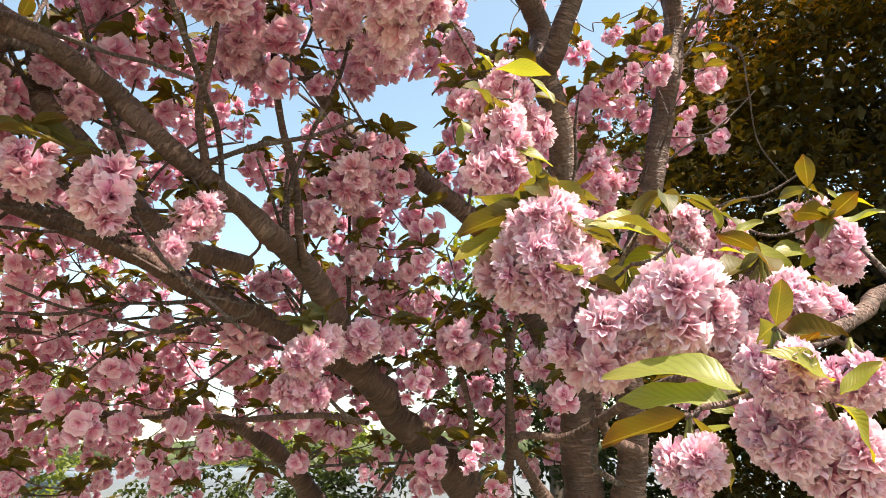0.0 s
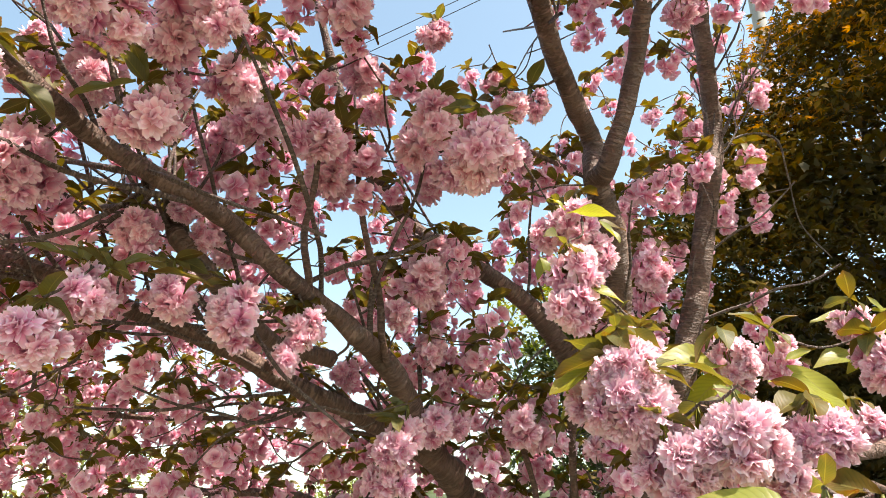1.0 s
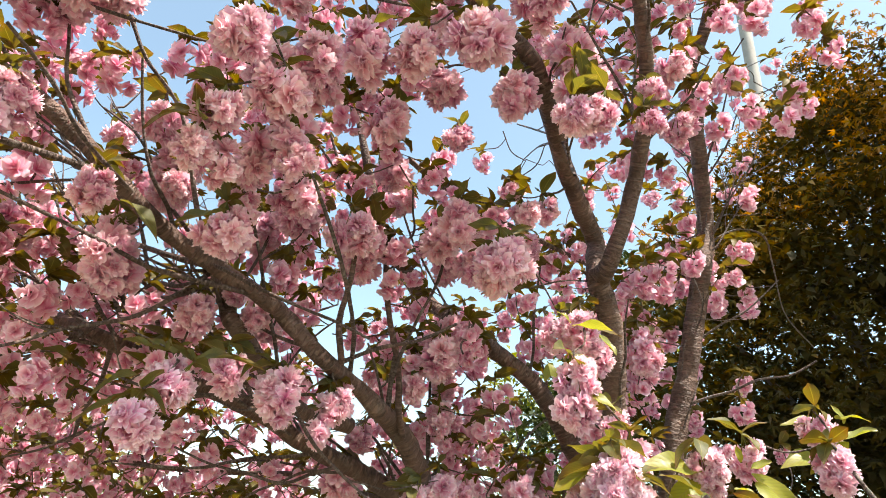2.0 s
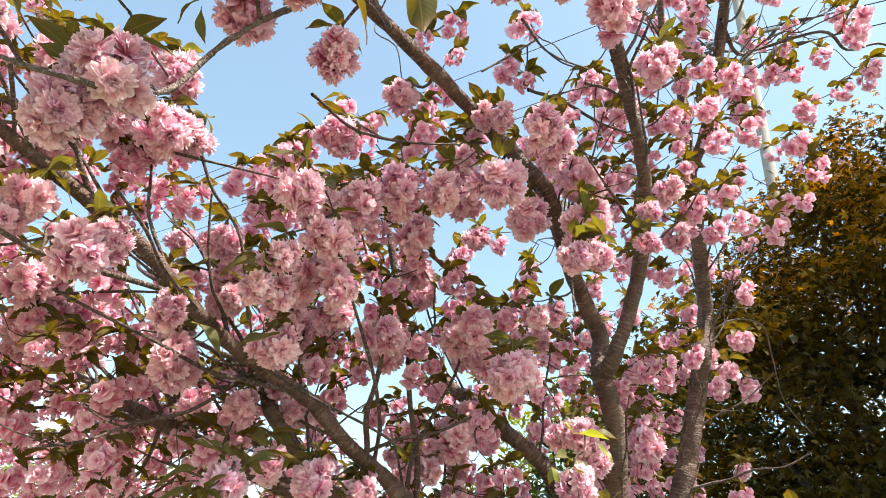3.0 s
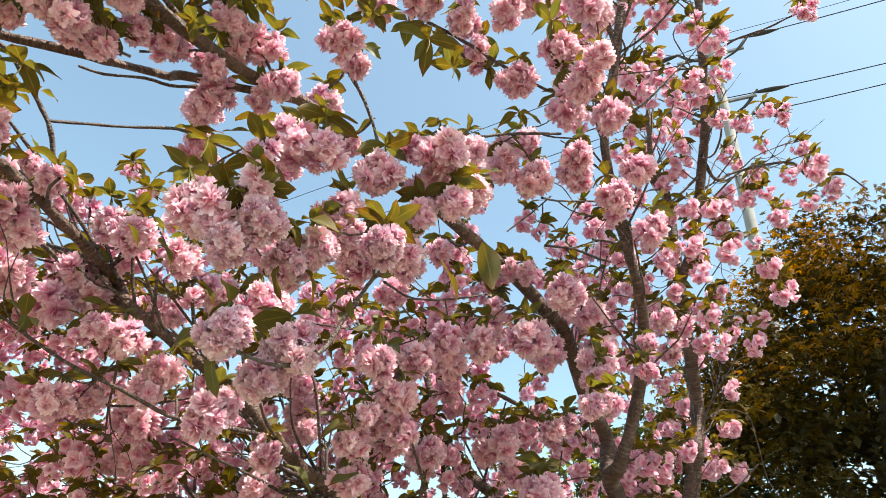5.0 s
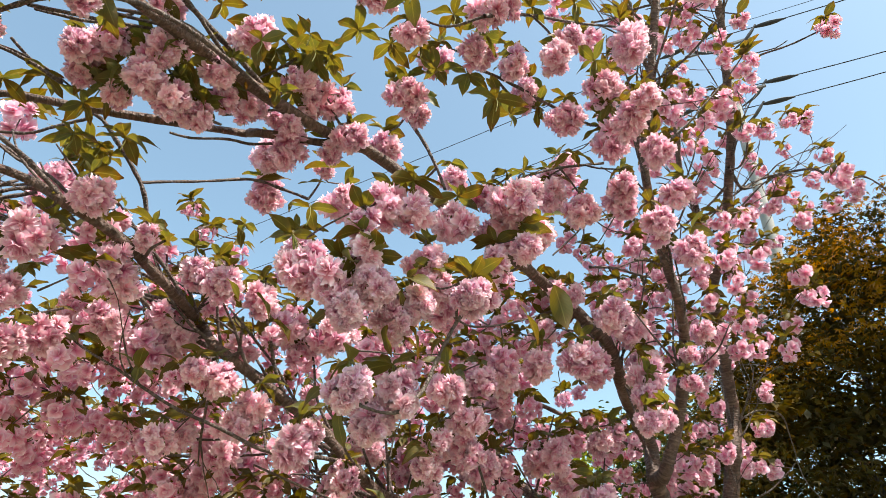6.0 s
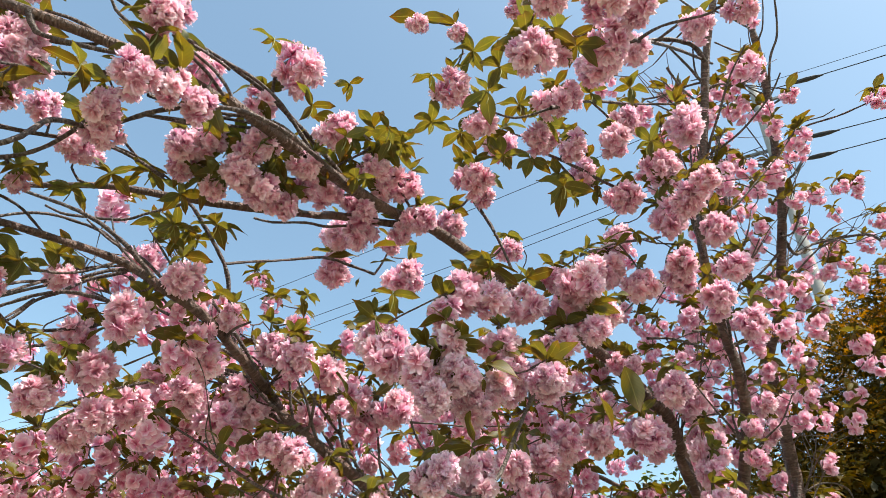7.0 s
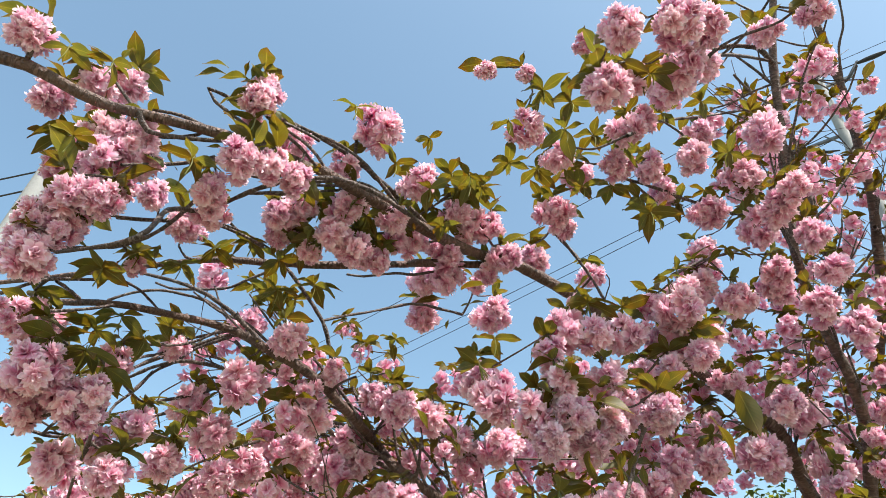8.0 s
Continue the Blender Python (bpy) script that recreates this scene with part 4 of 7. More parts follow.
GAPS += [
    (-1.23, -1.11, 2.28, -0.664, 0.629, 0.405, 0.040),
    (-1.30, -1.15, 2.20, -0.731, 0.598, 0.329, 0.036),
    (-1.25, -1.10, 2.21, -0.686, 0.643, 0.340, 0.018),
    (-1.27, -1.19, 2.31, -0.707, 0.555, 0.439, 0.036),
    (-1.19, -1.10, 2.32, -0.628, 0.640, 0.442, 0.031),
    (-1.21, -1.07, 2.24, -0.646, 0.672, 0.362, 0.031),
    (-1.31, -1.15, 2.18, -0.745, 0.593, 0.306, 0.027),
    (-1.09, -1.00, 2.29, -0.529, 0.742, 0.412, 0.027),
    (-1.17, -1.07, 2.30, -0.600, 0.674, 0.430, 0.018),
    (-1.27, -1.20, 2.33, -0.701, 0.546, 0.459, 0.022),
    (-1.17, -1.02, 2.20, -0.606, 0.726, 0.324, 0.018),
    (-1.21, -1.04, 2.19, -0.639, 0.702, 0.314, 0.013),
    (-1.31, -1.17, 2.23, -0.740, 0.569, 0.359, 0.018),
]
GAPS = np.array(GAPS)


def in_gap(p):
    rel = p - GAPS[:, :3]
    along = np.sum(rel * GAPS[:, 3:6], axis=1)
    off = np.linalg.norm(rel - along[:, None] * GAPS[:, 3:6], axis=1)
    return bool(np.any((along > -0.3) & (off < (along + 1.0) * GAPS[:, 6] + 0.05)))


def side_branches(rows, seed, name="side_branch"):
    """Long thin branches off a limb, away from the trunk. rows: limb number, from, to (shares of its length), count, length, (bias)."""
    rng = np.random.default_rng(seed)
    for number, lo, hi, count, reach, bias in rows:
        path = SAMPLES[number]
        for _ in range(count):
            i = int(np.clip(rng.uniform(lo, hi) * len(path), 1, len(path) - 2))
            tan = path[i + 1, :3] - path[i - 1, :3]
            tan /= np.linalg.norm(tan)
            way = tan * 0.7 + rng.normal(0, 0.5, 3) + np.array(bias)
            way /= np.linalg.norm(way)
            long = reach * rng.uniform(0.6, 1.25)
            r = max(0.0024, min(path[i, 3] * 0.6, 0.0035 + 0.005 * long))
            pts, p = [(*path[i, :3], r)], path[i, :3].copy()
            for k in range(1, 6):
                way = way + rng.normal(0, 0.16, 3) + np.array((0, 0, 0.05))
                way /= np.linalg.norm(way)
                p = p + way * long / 5
                if in_gap(p) or np.min(np.linalg.norm(CAMERA_LINE - p, axis=1)) < 1.0 or (p[0] < 0.0 and (p[2] > 3.15 or p[1] < -0.45)):
                    break
                pts.append((*p, r * (1 - 0.1 * k)))
            if len(pts) > 2:
                limb(pts, name, 7 if name == "side_branch" else 6, TWIG_BARK, 0.035)


TRACED = len(SAMPLES)
side_branches([
    (1, 0.25, 0.6, 12, 0.9, (-0.3, 0.5, 0.1)), (1, 0.6, 1.0, 14, 0.6, (-0.3, 0.1, 0.1)),
    (2, 0.2, 1.0, 22, 0.9, (-0.2, 0.4, 0.0)), (3, 0.2, 1.0, 8, 0.6, (-0.3, 0.2, 0.2)),
    (4, 0.45, 0.7, 8, 0.7, (-0.1, 0.2, 0.2)), (4, 0.7, 1.0, 10, 0.45, (-0.2, 0.0, 0.0)),
    (5, 0.3, 1.0, 10, 0.5, (0.0, 0.0, 0.2)), (6, 0.4, 1.0, 10, 0.6, (-0.2, 0.2, 0.1)),
    (7, 0.4, 0.8, 12, 0.4, (0.1, 0.0, 0.2)), (8, 0.2, 0.6, 4, 0.3, (0.1, 0.0, 0.2)),
    (9, 0.1, 0.9, 8, 0.4, (-0.2, 0.1, 0.0)), (20, 0.2, 1.0, 14, 0.6, (-0.3, 0.1, 0.1)),
    (19, 0.2, 1.0, 6, 0.5, (-0.3, 0.0, 0.0)), (21, 0.1, 0.9, 5, 0.25, (0.1, 0.1, 0.1)),
], 77)
side_branches([(n, 0.3, 1.0, 3, 0.28, (0, 0, 0.15)) for n in range(TRACED, len(SAMPLES))], 78, "twig")
side_branches([
    (5, 0.45, 0.95, 16, 0.42, (-0.2, -0.1, 0.1)), (7, 0.5, 0.95, 14, 0.45, (-0.2, -0.1, 0.0)), (8, 0.1, 0.9, 14, 0.45, (-0.3, -0.1, 0.0)),
    (4, 0.5, 0.9, 12, 0.4, (0.1, 0.0, 0.1)), (1, 0.5, 0.95, 12, 0.45, (0.0, 0.2, 0.1)), (9, 0.2, 0.9, 6, 0.3, (-0.1, 0.1, 0.1)), (10, 0.2, 0.9, 5, 0.25, (0.0, 0.1, 0.1)),
], 79, "twig")
side_branches([
    (1, 0.12, 0.45, 16, 0.75, (-0.2, -0.1, 0.35)), (1, 0.45, 0.9, 14, 0.6, (-0.3, -0.1, 0.15)), (2, 0.15, 0.9, 18, 0.7, (-0.2, -0.2, 0.25)), (3, 0.2, 0.9, 8, 0.5, (-0.2, -0.1, 0.2)),
    (4, 0.3, 0.75, 16, 0.6, (-0.3, -0.1, 0.1)), (5, 0.15, 0.7, 12, 0.5, (0.1, -0.1, 0.2)), (6, 0.2, 0.95, 16, 0.6, (-0.3, -0.1, 0.15)), (7, 0.25, 0.8, 16, 0.5, (0.0, -0.1, 0.3)),
], 80, "twig")
STRUCTURE = np.concatenate(SAMPLES)
THICK = STRUCTURE[STRUCTURE[:, 3] > 0.02][::3, :3]


def grow(tops, rng, thick=0.0033):
    """Twigs to all tops, the nearest first, each from the limb or twig that lies nearest. Returns their paths."""
    global STRUCTURE
    tops = np.array(tops)
    best = np.full(len(tops), 9e9)
    foot = np.zeros((len(tops), 4))

    def nearer(rows, factor):
        for i in range(len(tops)):
            d = np.linalg.norm(rows[:, :3] - tops[i], axis=1) * factor + np.maximum(0, rows[:, 2] - tops[i][2] - 0.05) * 0.8
            k = int(np.argmin(d))
            if d[k] < best[i]:
                best[i], foot[i] = d[k], rows[k]

    nearer(STRUCTURE, 1.0)
    left, paths = set(range(len(tops))), {}
    while left:
        i = min(left, key=lambda n: best[n])
        left.discard(i)
        q, top = foot[i], tops[i]
        gap = top - q[:3]
        span = float(np.linalg.norm(gap)) + 1e-6
        pts = [(*q[:3], min(q[3] * 0.75, thick * 1.5 + 0.008 * span))]
        n = max(2, int(span / 0.09))
        for k in range(1, n):
            f = k / n
            bend = rng.normal(0, 0.028, 3) * min(1, span * 3) + np.array((0, 0, -0.09 * span * math.sin(math.pi * f)))
            pts.append((*(q[:3] + gap * f + bend), pts[0][3] + (thick - pts[0][3]) * f))
        pts.append((*top, thick * 0.8))
        paths[i] = spline(pts, 0.025)
        new_rows = paths[i][2:]
        if len(new_rows):
            nearer(new_rows, 1.15)
            STRUCTURE = np.concatenate([STRUCTURE, new_rows])
    return [paths[i] for i in range(len(tops))]


# ---- the blossom that stands out, limb by limb ----
CLUSTERS = []


def blossoms(*rows):
    """Clusters at (x, y, z, size)."""
    CLUSTERS.extend(rows)


# clusters in order of depth
blossoms((-1.683, -1.295, 3.118, 0.112), (-1.800, -1.127, 3.159, 0.112), (-1.689, -1.113, 3.183, 0.112), (-1.646, -1.062, 2.664, 0.112), (-1.549, -1.058, 2.974, 0.095), (-1.237, -1.057, 3.037, 0.095), (-1.684, -1.049, 3.273, 0.105), (-1.247, -1.033, 2.865, 0.099))
blossoms((-1.250, -1.032, 3.101, 0.105), (-1.627, -1.031, 2.849, 0.112), (-1.802, -1.003, 3.022, 0.112), (-1.815, -0.985, 3.158, 0.105), (-1.298, -0.982, 3.083, 0.063), (-1.843, -0.972, 3.336, 0.113), (-1.628, -0.968, 2.970, 0.095), (-1.235, -0.952, 2.936, 0.095))
blossoms((-0.435, -0.937, 3.165, 0.112), (-1.870, -0.936, 2.925, 0.112), (-1.402, -0.924, 2.926, 0.098), (-1.671, -0.917, 2.496, 0.112), (-0.311, -0.915, 3.184, 0.112), (-1.214, -0.877, 2.962, 0.095), (-1.245, -0.869, 3.092, 0.095), (-1.431, -0.868, 2.913, 0.101))
blossoms((-1.880, -0.850, 2.988, 0.095), (-1.687, -0.829, 3.075, 0.095), (-0.483, -0.798, 3.172, 0.133), (-1.955, -0.798, 2.745, 0.112), (-0.215, -0.780, 3.342, 0.126), (-0.513, -0.758, 3.428, 0.061), (-1.908, -0.756, 2.716, 0.112), (-1.722, -0.752, 2.511, 0.112))
blossoms((-1.635, -0.746, 3.029, 0.095), (-0.282, -0.720, 3.309, 0.129), (-1.105, -0.714, 3.317, 0.155), (-1.777, -0.705, 2.941, 0.071), (-0.791, -0.704, 3.497, 0.066), (-0.410, -0.698, 3.323, 0.103), (-1.792, -0.679, 2.406, 0.112), (-1.382, -0.678, 3.074, 0.103))
blossoms((0.087, -0.669, 3.480, 0.095), (-0.681, -0.664, 3.492, 0.066), (-1.221, -0.663, 3.244, 0.095), (-1.687, -0.660, 3.103, 0.108), (-1.401, -0.644, 3.122, 0.121), (-1.213, -0.628, 3.092, 0.095), (-1.245, -0.608, 3.036, 0.118), (-1.392, -0.593, 3.105, 0.077))
blossoms((-1.829, -0.590, 2.721, 0.105), (-0.286, -0.586, 3.414, 0.127), (-0.701, -0.581, 3.352, 0.129), (-1.030, -0.559, 3.228, 0.114), (-1.211, -0.555, 3.022, 0.107), (-1.113, -0.528, 3.134, 0.113), (-0.285, -0.500, 3.508, 0.136), (-1.243, -0.490, 3.064, 0.110))
blossoms((-1.815, -0.489, 2.456, 0.112), (-0.685, -0.483, 2.572, 0.101), (0.046, -0.481, 3.707, 0.107), (-0.160, -0.480, 3.596, 0.122), (-1.805, -0.471, 2.599, 0.105), (-0.743, -0.469, 2.508, 0.109), (-0.719, -0.467, 2.451, 0.095), (-0.669, -0.465, 2.509, 0.099))
blossoms((-1.922, -0.464, 2.550, 0.105), (-0.707, -0.461, 2.663, 0.095), (-0.420, -0.448, 3.412, 0.119), (-0.629, -0.446, 3.357, 0.108), (-1.244, -0.422, 3.124, 0.134), (-0.373, -0.419, 3.481, 0.105), (-0.675, -0.405, 2.761, 0.115), (-0.715, -0.396, 2.312, 0.095))
blossoms((-0.612, -0.391, 2.751, 0.115), (-0.859, -0.374, 2.621, 0.136), (-1.603, -0.345, 2.769, 0.140), (-0.646, -0.345, 2.491, 0.095), (-0.602, -0.345, 2.531, 0.095), (-1.488, -0.344, 2.885, 0.130), (-1.130, -0.337, 3.217, 0.111), (-0.959, -0.331, 3.301, 0.081))
blossoms((-0.467, -0.321, 3.408, 0.107), (-1.919, -0.318, 2.949, 0.103), (-1.874, -0.300, 3.252, 0.132), (-1.143, -0.286, 3.266, 0.109), (-0.478, -0.282, 2.578, 0.100), (-1.007, -0.266, 3.195, 0.071), (-0.584, -0.260, 3.455, 0.121), (-0.441, -0.258, 3.468, 0.104))
blossoms((-0.916, -0.258, 2.722, 0.137), (-0.566, -0.257, 2.615, 0.105), (-0.672, -0.256, 3.309, 0.133), (-0.596, -0.248, 2.692, 0.130), (-1.947, -0.239, 3.305, 0.125), (-1.882, -0.237, 2.592, 0.125), (-0.911, -0.222, 3.333, 0.138), (-1.735, -0.220, 3.079, 0.115))
blossoms((-0.660, -0.219, 2.368, 0.121), (-0.709, -0.215, 2.308, 0.110), (-0.368, -0.206, 2.925, 0.148), (-0.204, -0.193, 3.520, 0.125), (-1.780, -0.189, 2.704, 0.148), (-0.532, -0.185, 2.870, 0.133), (-1.485, -0.181, 2.780, 0.136), (-0.445, -0.178, 2.954, 0.095))
blossoms((-0.852, -0.166, 3.230, 0.119), (-0.343, -0.164, 3.525, 0.112), (0.040, -0.158, 3.612, 0.155), (-0.457, -0.155, 2.648, 0.095), (-0.338, -0.154, 2.799, 0.110), (-1.425, -0.152, 2.877, 0.095), (-1.053, -0.152, 3.203, 0.130), (-0.423, -0.151, 2.761, 0.095))
blossoms((0.062, -0.128, 3.372, 0.104), (-0.662, -0.125, 3.364, 0.107), (-2.248, -0.123, 2.706, 0.118), (-2.402, -0.122, 2.652, 0.160), (-1.948, -0.122, 2.842, 0.143), (-0.400, -0.114, 2.880, 0.128), (-1.500, -0.093, 2.769, 0.126), (-1.906, -0.079, 3.120, 0.138))
blossoms((-0.305, -0.078, 2.888, 0.109), (-0.577, -0.076, 2.679, 0.112), (-0.951, -0.074, 2.798, 0.096), (-1.593, -0.066, 3.023, 0.078), (-0.332, -0.055, 3.646, 0.117), (-0.652, -0.054, 3.095, 0.068), (-0.130, -0.039, 3.801, 0.142), (0.252, -0.037, 4.343, 0.149))
blossoms((0.035, -0.022, 3.384, 0.155), (-1.863, -0.016, 2.627, 0.138), (0.486, -0.015, 4.456, 0.126), (-0.305, -0.015, 3.542, 0.123), (-1.184, -0.008, 3.325, 0.132), (-0.293, -0.006, 3.600, 0.079), (-0.170, 0.011, 3.446, 0.132), (-0.324, 0.014, 3.122, 0.144))
blossoms((-0.787, 0.017, 3.351, 0.132), (-1.254, 0.021, 2.828, 0.118), (-0.018, 0.021, 3.588, 0.155), (0.112, 0.032, 3.295, 0.127), (-1.368, 0.050, 2.901, 0.121), (-1.614, 0.054, 2.732, 0.126), (-1.209, 0.058, 3.376, 0.127), (-1.293, 0.064, 2.864, 0.137))
blossoms((0.129, 0.071, 3.868, 0.160), (-1.991, 0.076, 2.625, 0.137), (-1.824, 0.088, 2.712, 0.148), (-1.308, 0.091, 2.579, 0.085), (-1.019, 0.098, 3.346, 0.079), (-1.639, 0.115, 2.757, 0.138), (-0.004, 0.121, 3.427, 0.155))
blossoms((-2.377, 0.143, 2.948, 0.125), (-1.237, 0.148, 3.279, 0.139), (-0.497, 0.160, 2.834, 0.123), (-1.274, 0.162, 2.578, 0.129), (-1.529, 0.168, 2.691, 0.155), (-1.504, 0.174, 2.792, 0.142), (-1.430, 0.197, 2.407, 0.127))
blossoms((-1.936, 0.200, 3.086, 0.150), (-1.466, 0.215, 2.752, 0.125), (-1.883, 0.217, 2.889, 0.121), (-2.336, 0.229, 2.818, 0.155), (-1.217, 0.231, 2.892, 0.148), (-1.604, 0.237, 2.736, 0.155), (0.039, 0.242, 3.326, 0.130), (-0.996, 0.246, 3.310, 0.153))
blossoms((-0.119, 0.270, 3.248, 0.140), (-1.492, 0.289, 2.817, 0.155), (-0.216, 0.290, 3.332, 0.151), (-1.259, 0.323, 2.487, 0.123), (0.044, 0.326, 3.308, 0.134), (-1.214, 0.329, 2.554, 0.126), (-0.214, 0.331, 3.400, 0.155), (0.618, 0.359, 4.566, 0.155))
blossoms((-1.079, 0.389, 2.442, 0.152), (-0.592, 0.398, 2.631, 0.143), (0.182, 0.400, 3.261, 0.153), (-1.481, 0.401, 2.493, 0.125), (0.331, 0.412, 3.922, 0.149), (-1.049, 0.413, 2.500, 0.114), (-1.041, 0.418, 3.047, 0.153), (0.465, 0.418, 4.502, 0.134))
blossoms((-1.021, 0.425, 2.859, 0.155), (-0.074, 0.438, 4.655, 0.155), (-0.629, 0.443, 2.474, 0.108), (1.156, 0.446, 4.397, 0.130), (-1.180, 0.448, 2.891, 0.155), (0.571, 0.451, 4.670, 0.155), (-0.677, 0.454, 2.396, 0.096), (-1.347, 0.457, 2.822, 0.131))
blossoms((0.299, 0.459, 3.447, 0.153), (-0.536, 0.486, 2.554, 0.125), (0.297, 0.492, 1.640, 0.053), (0.251, 0.500, 1.646, 0.059), (-1.745, 0.523, 3.529, 0.082), (-1.119, 0.526, 2.879, 0.123), (0.722, 0.527, 4.849, 0.139), (-1.017, 0.527, 2.903, 0.155))
blossoms((-0.584, 0.536, 2.667, 0.126), (0.268, 0.545, 1.605, 0.080), (-0.666, 0.549, 2.427, 0.105), (0.312, 0.553, 1.585, 0.080), (-0.005, 0.554, 2.980, 0.136), (-0.492, 0.555, 2.714, 0.128), (-0.597, 0.556, 3.669, 0.136), (-1.663, 0.556, 3.417, 0.091))
blossoms((0.204, 0.583, 1.583, 0.066), (-1.817, 0.594, 3.605, 0.083), (-0.951, 0.595, 2.397, 0.098), (-0.128, 0.614, 2.814, 0.155), (-1.729, 0.621, 3.480, 0.086), (0.071, 0.621, 2.589, 0.102), (0.128, 0.621, 2.597, 0.095), (-0.612, 0.621, 3.008, 0.144))
blossoms((-0.529, 0.625, 2.488, 0.095), (-0.107, 0.626, 3.758, 0.155), (0.361, 0.628, 3.303, 0.150), (-0.989, 0.643, 2.444, 0.095), (-0.407, 0.653, 2.825, 0.155), (-0.580, 0.655, 2.566, 0.155), (-0.285, 0.658, 2.827, 0.144), (-0.773, 0.669, 1.926, 0.105))
blossoms((0.734, 0.674, 4.608, 0.140), (-0.125, 0.678, 3.131, 0.093), (-1.441, 0.680, 2.511, 0.140), (-0.119, 0.685, 2.884, 0.105), (-0.665, 0.700, 2.522, 0.121), (-0.460, 0.705, 3.254, 0.127), (0.263, 0.709, 1.756, 0.115), (0.034, 0.713, 3.055, 0.155))
blossoms((0.368, 0.728, 1.753, 0.095), (-0.179, 0.730, 3.179, 0.106), (-0.708, 0.732, 2.365, 0.129), (-0.747, 0.733, 2.007, 0.095), (0.304, 0.737, 1.716, 0.115), (0.220, 0.743, 1.739, 0.115), (-1.607, 0.746, 3.430, 0.151), (0.476, 0.750, 4.192, 0.155))
blossoms((0.107, 0.753, 1.817, 0.115), (0.119, 0.756, 1.857, 0.115), (-0.780, 0.760, 2.035, 0.095), (-0.238, 0.760, 3.010, 0.113), (0.177, 0.765, 1.718, 0.115), (-0.955, 0.766, 2.707, 0.125), (-0.562, 0.768, 2.816, 0.151), (0.144, 0.776, 1.795, 0.115))
blossoms((-0.716, 0.784, 2.467, 0.100), (0.123, 0.788, 2.742, 0.140), (-1.547, 0.789, 2.585, 0.155), (0.716, 0.813, 5.117, 0.155), (0.103, 0.824, 1.827, 0.115), (0.141, 0.826, 2.851, 0.155), (-0.919, 0.851, 2.562, 0.108), (-1.041, 0.854, 2.337, 0.155))
blossoms((-0.599, 0.855, 2.531, 0.122), (0.930, 0.865, 4.493, 0.133), (-1.068, 0.872, 2.437, 0.133), (0.328, 0.884, 1.894, 0.095), (-0.965, 0.890, 2.653, 0.155), (-2.326, 0.903, 2.937, 0.155), (-1.539, 0.905, 2.527, 0.155), (-0.976, 0.906, 2.592, 0.129))
blossoms((0.805, 0.930, 4.384, 0.140), (0.538, 0.931, 1.792, 0.078), (0.084, 0.936, 2.090, 0.115), (-0.033, 0.939, 2.921, 0.153), (0.193, 0.940, 1.916, 0.101), (0.080, 0.940, 2.023, 0.115), (0.124, 0.946, 3.108, 0.155), (-1.620, 0.947, 2.485, 0.153))
blossoms((-0.081, 0.962, 2.405, 0.155), (-0.036, 0.985, 3.931, 0.155), (0.570, 0.986, 4.499, 0.117), (0.180, 0.999, 2.962, 0.155), (-1.473, 1.017, 2.551, 0.155), (-0.049, 1.019, 2.427, 0.126), (0.164, 1.021, 3.129, 0.155), (0.370, 1.035, 2.898, 0.095))
blossoms((0.385, 1.038, 3.025, 0.081), (-1.257, 1.042, 2.884, 0.115), (-0.099, 1.046, 2.395, 0.132), (0.126, 1.068, 2.263, 0.115), (1.339, 1.069, 4.010, 0.155), (-0.423, 1.070, 2.935, 0.149), (-0.794, 1.095, 2.143, 0.130), (-0.917, 1.100, 2.307, 0.116))
blossoms((0.488, 1.103, 3.175, 0.125), (0.696, 1.107, 1.928, 0.111), (-0.265, 1.121, 3.118, 0.155), (-0.664, 1.125, 2.091, 0.152), (0.914, 1.128, 4.574, 0.131), (0.510, 1.134, 1.957, 0.095), (0.072, 1.135, 2.275, 0.115), (-0.833, 1.142, 2.395, 0.095))
blossoms((-1.766, 1.149, 2.530, 0.155), (0.164, 1.149, 2.210, 0.115), (0.740, 1.156, 4.191, 0.155), (-1.776, 1.156, 2.275, 0.155), (-0.517, 1.170, 2.597, 0.155), (-0.790, 1.192, 2.335, 0.095), (-0.710, 1.197, 2.672, 0.150), (-0.194, 1.204, 2.653, 0.155))
blossoms((-1.135, 1.238, 3.368, 0.148), (1.454, 1.251, 4.136, 0.155), (0.746, 1.262, 2.057, 0.095), (0.652, 1.264, 4.080, 0.136), (-0.586, 1.273, 2.034, 0.096), (0.723, 1.277, 4.165, 0.140), (-0.549, 1.287, 2.102, 0.110), (0.005, 1.306, 2.746, 0.105))
blossoms((-0.855, 1.310, 2.677, 0.152), (0.238, 1.326, 2.067, 0.095), (0.767, 1.328, 5.428, 0.140), (-0.443, 1.336, 2.932, 0.149), (-0.146, 1.352, 2.576, 0.155), (-0.561, 1.358, 2.135, 0.110), (0.086, 1.360, 2.792, 0.108), (0.084, 1.363, 3.718, 0.122))
blossoms((-0.270, 1.377, 2.671, 0.155), (0.911, 1.384, 4.010, 0.140), (-1.250, 1.390, 2.376, 0.104), (-0.544, 1.391, 2.621, 0.155), (-0.821, 1.404, 2.368, 0.095), (-0.534, 1.419, 2.679, 0.155), (0.592, 1.439, 3.186, 0.120), (-1.499, 1.440, 2.634, 0.147))
blossoms((1.258, 1.447, 4.708, 0.140), (0.995, 1.466, 3.781, 0.155), (1.059, 1.473, 3.379, 0.125), (0.247, 1.478, 4.049, 0.155), (-0.229, 1.478, 3.187, 0.125), (-0.431, 1.490, 2.904, 0.119), (1.285, 1.493, 4.754, 0.140), (-2.161, 1.532, 2.616, 0.146))
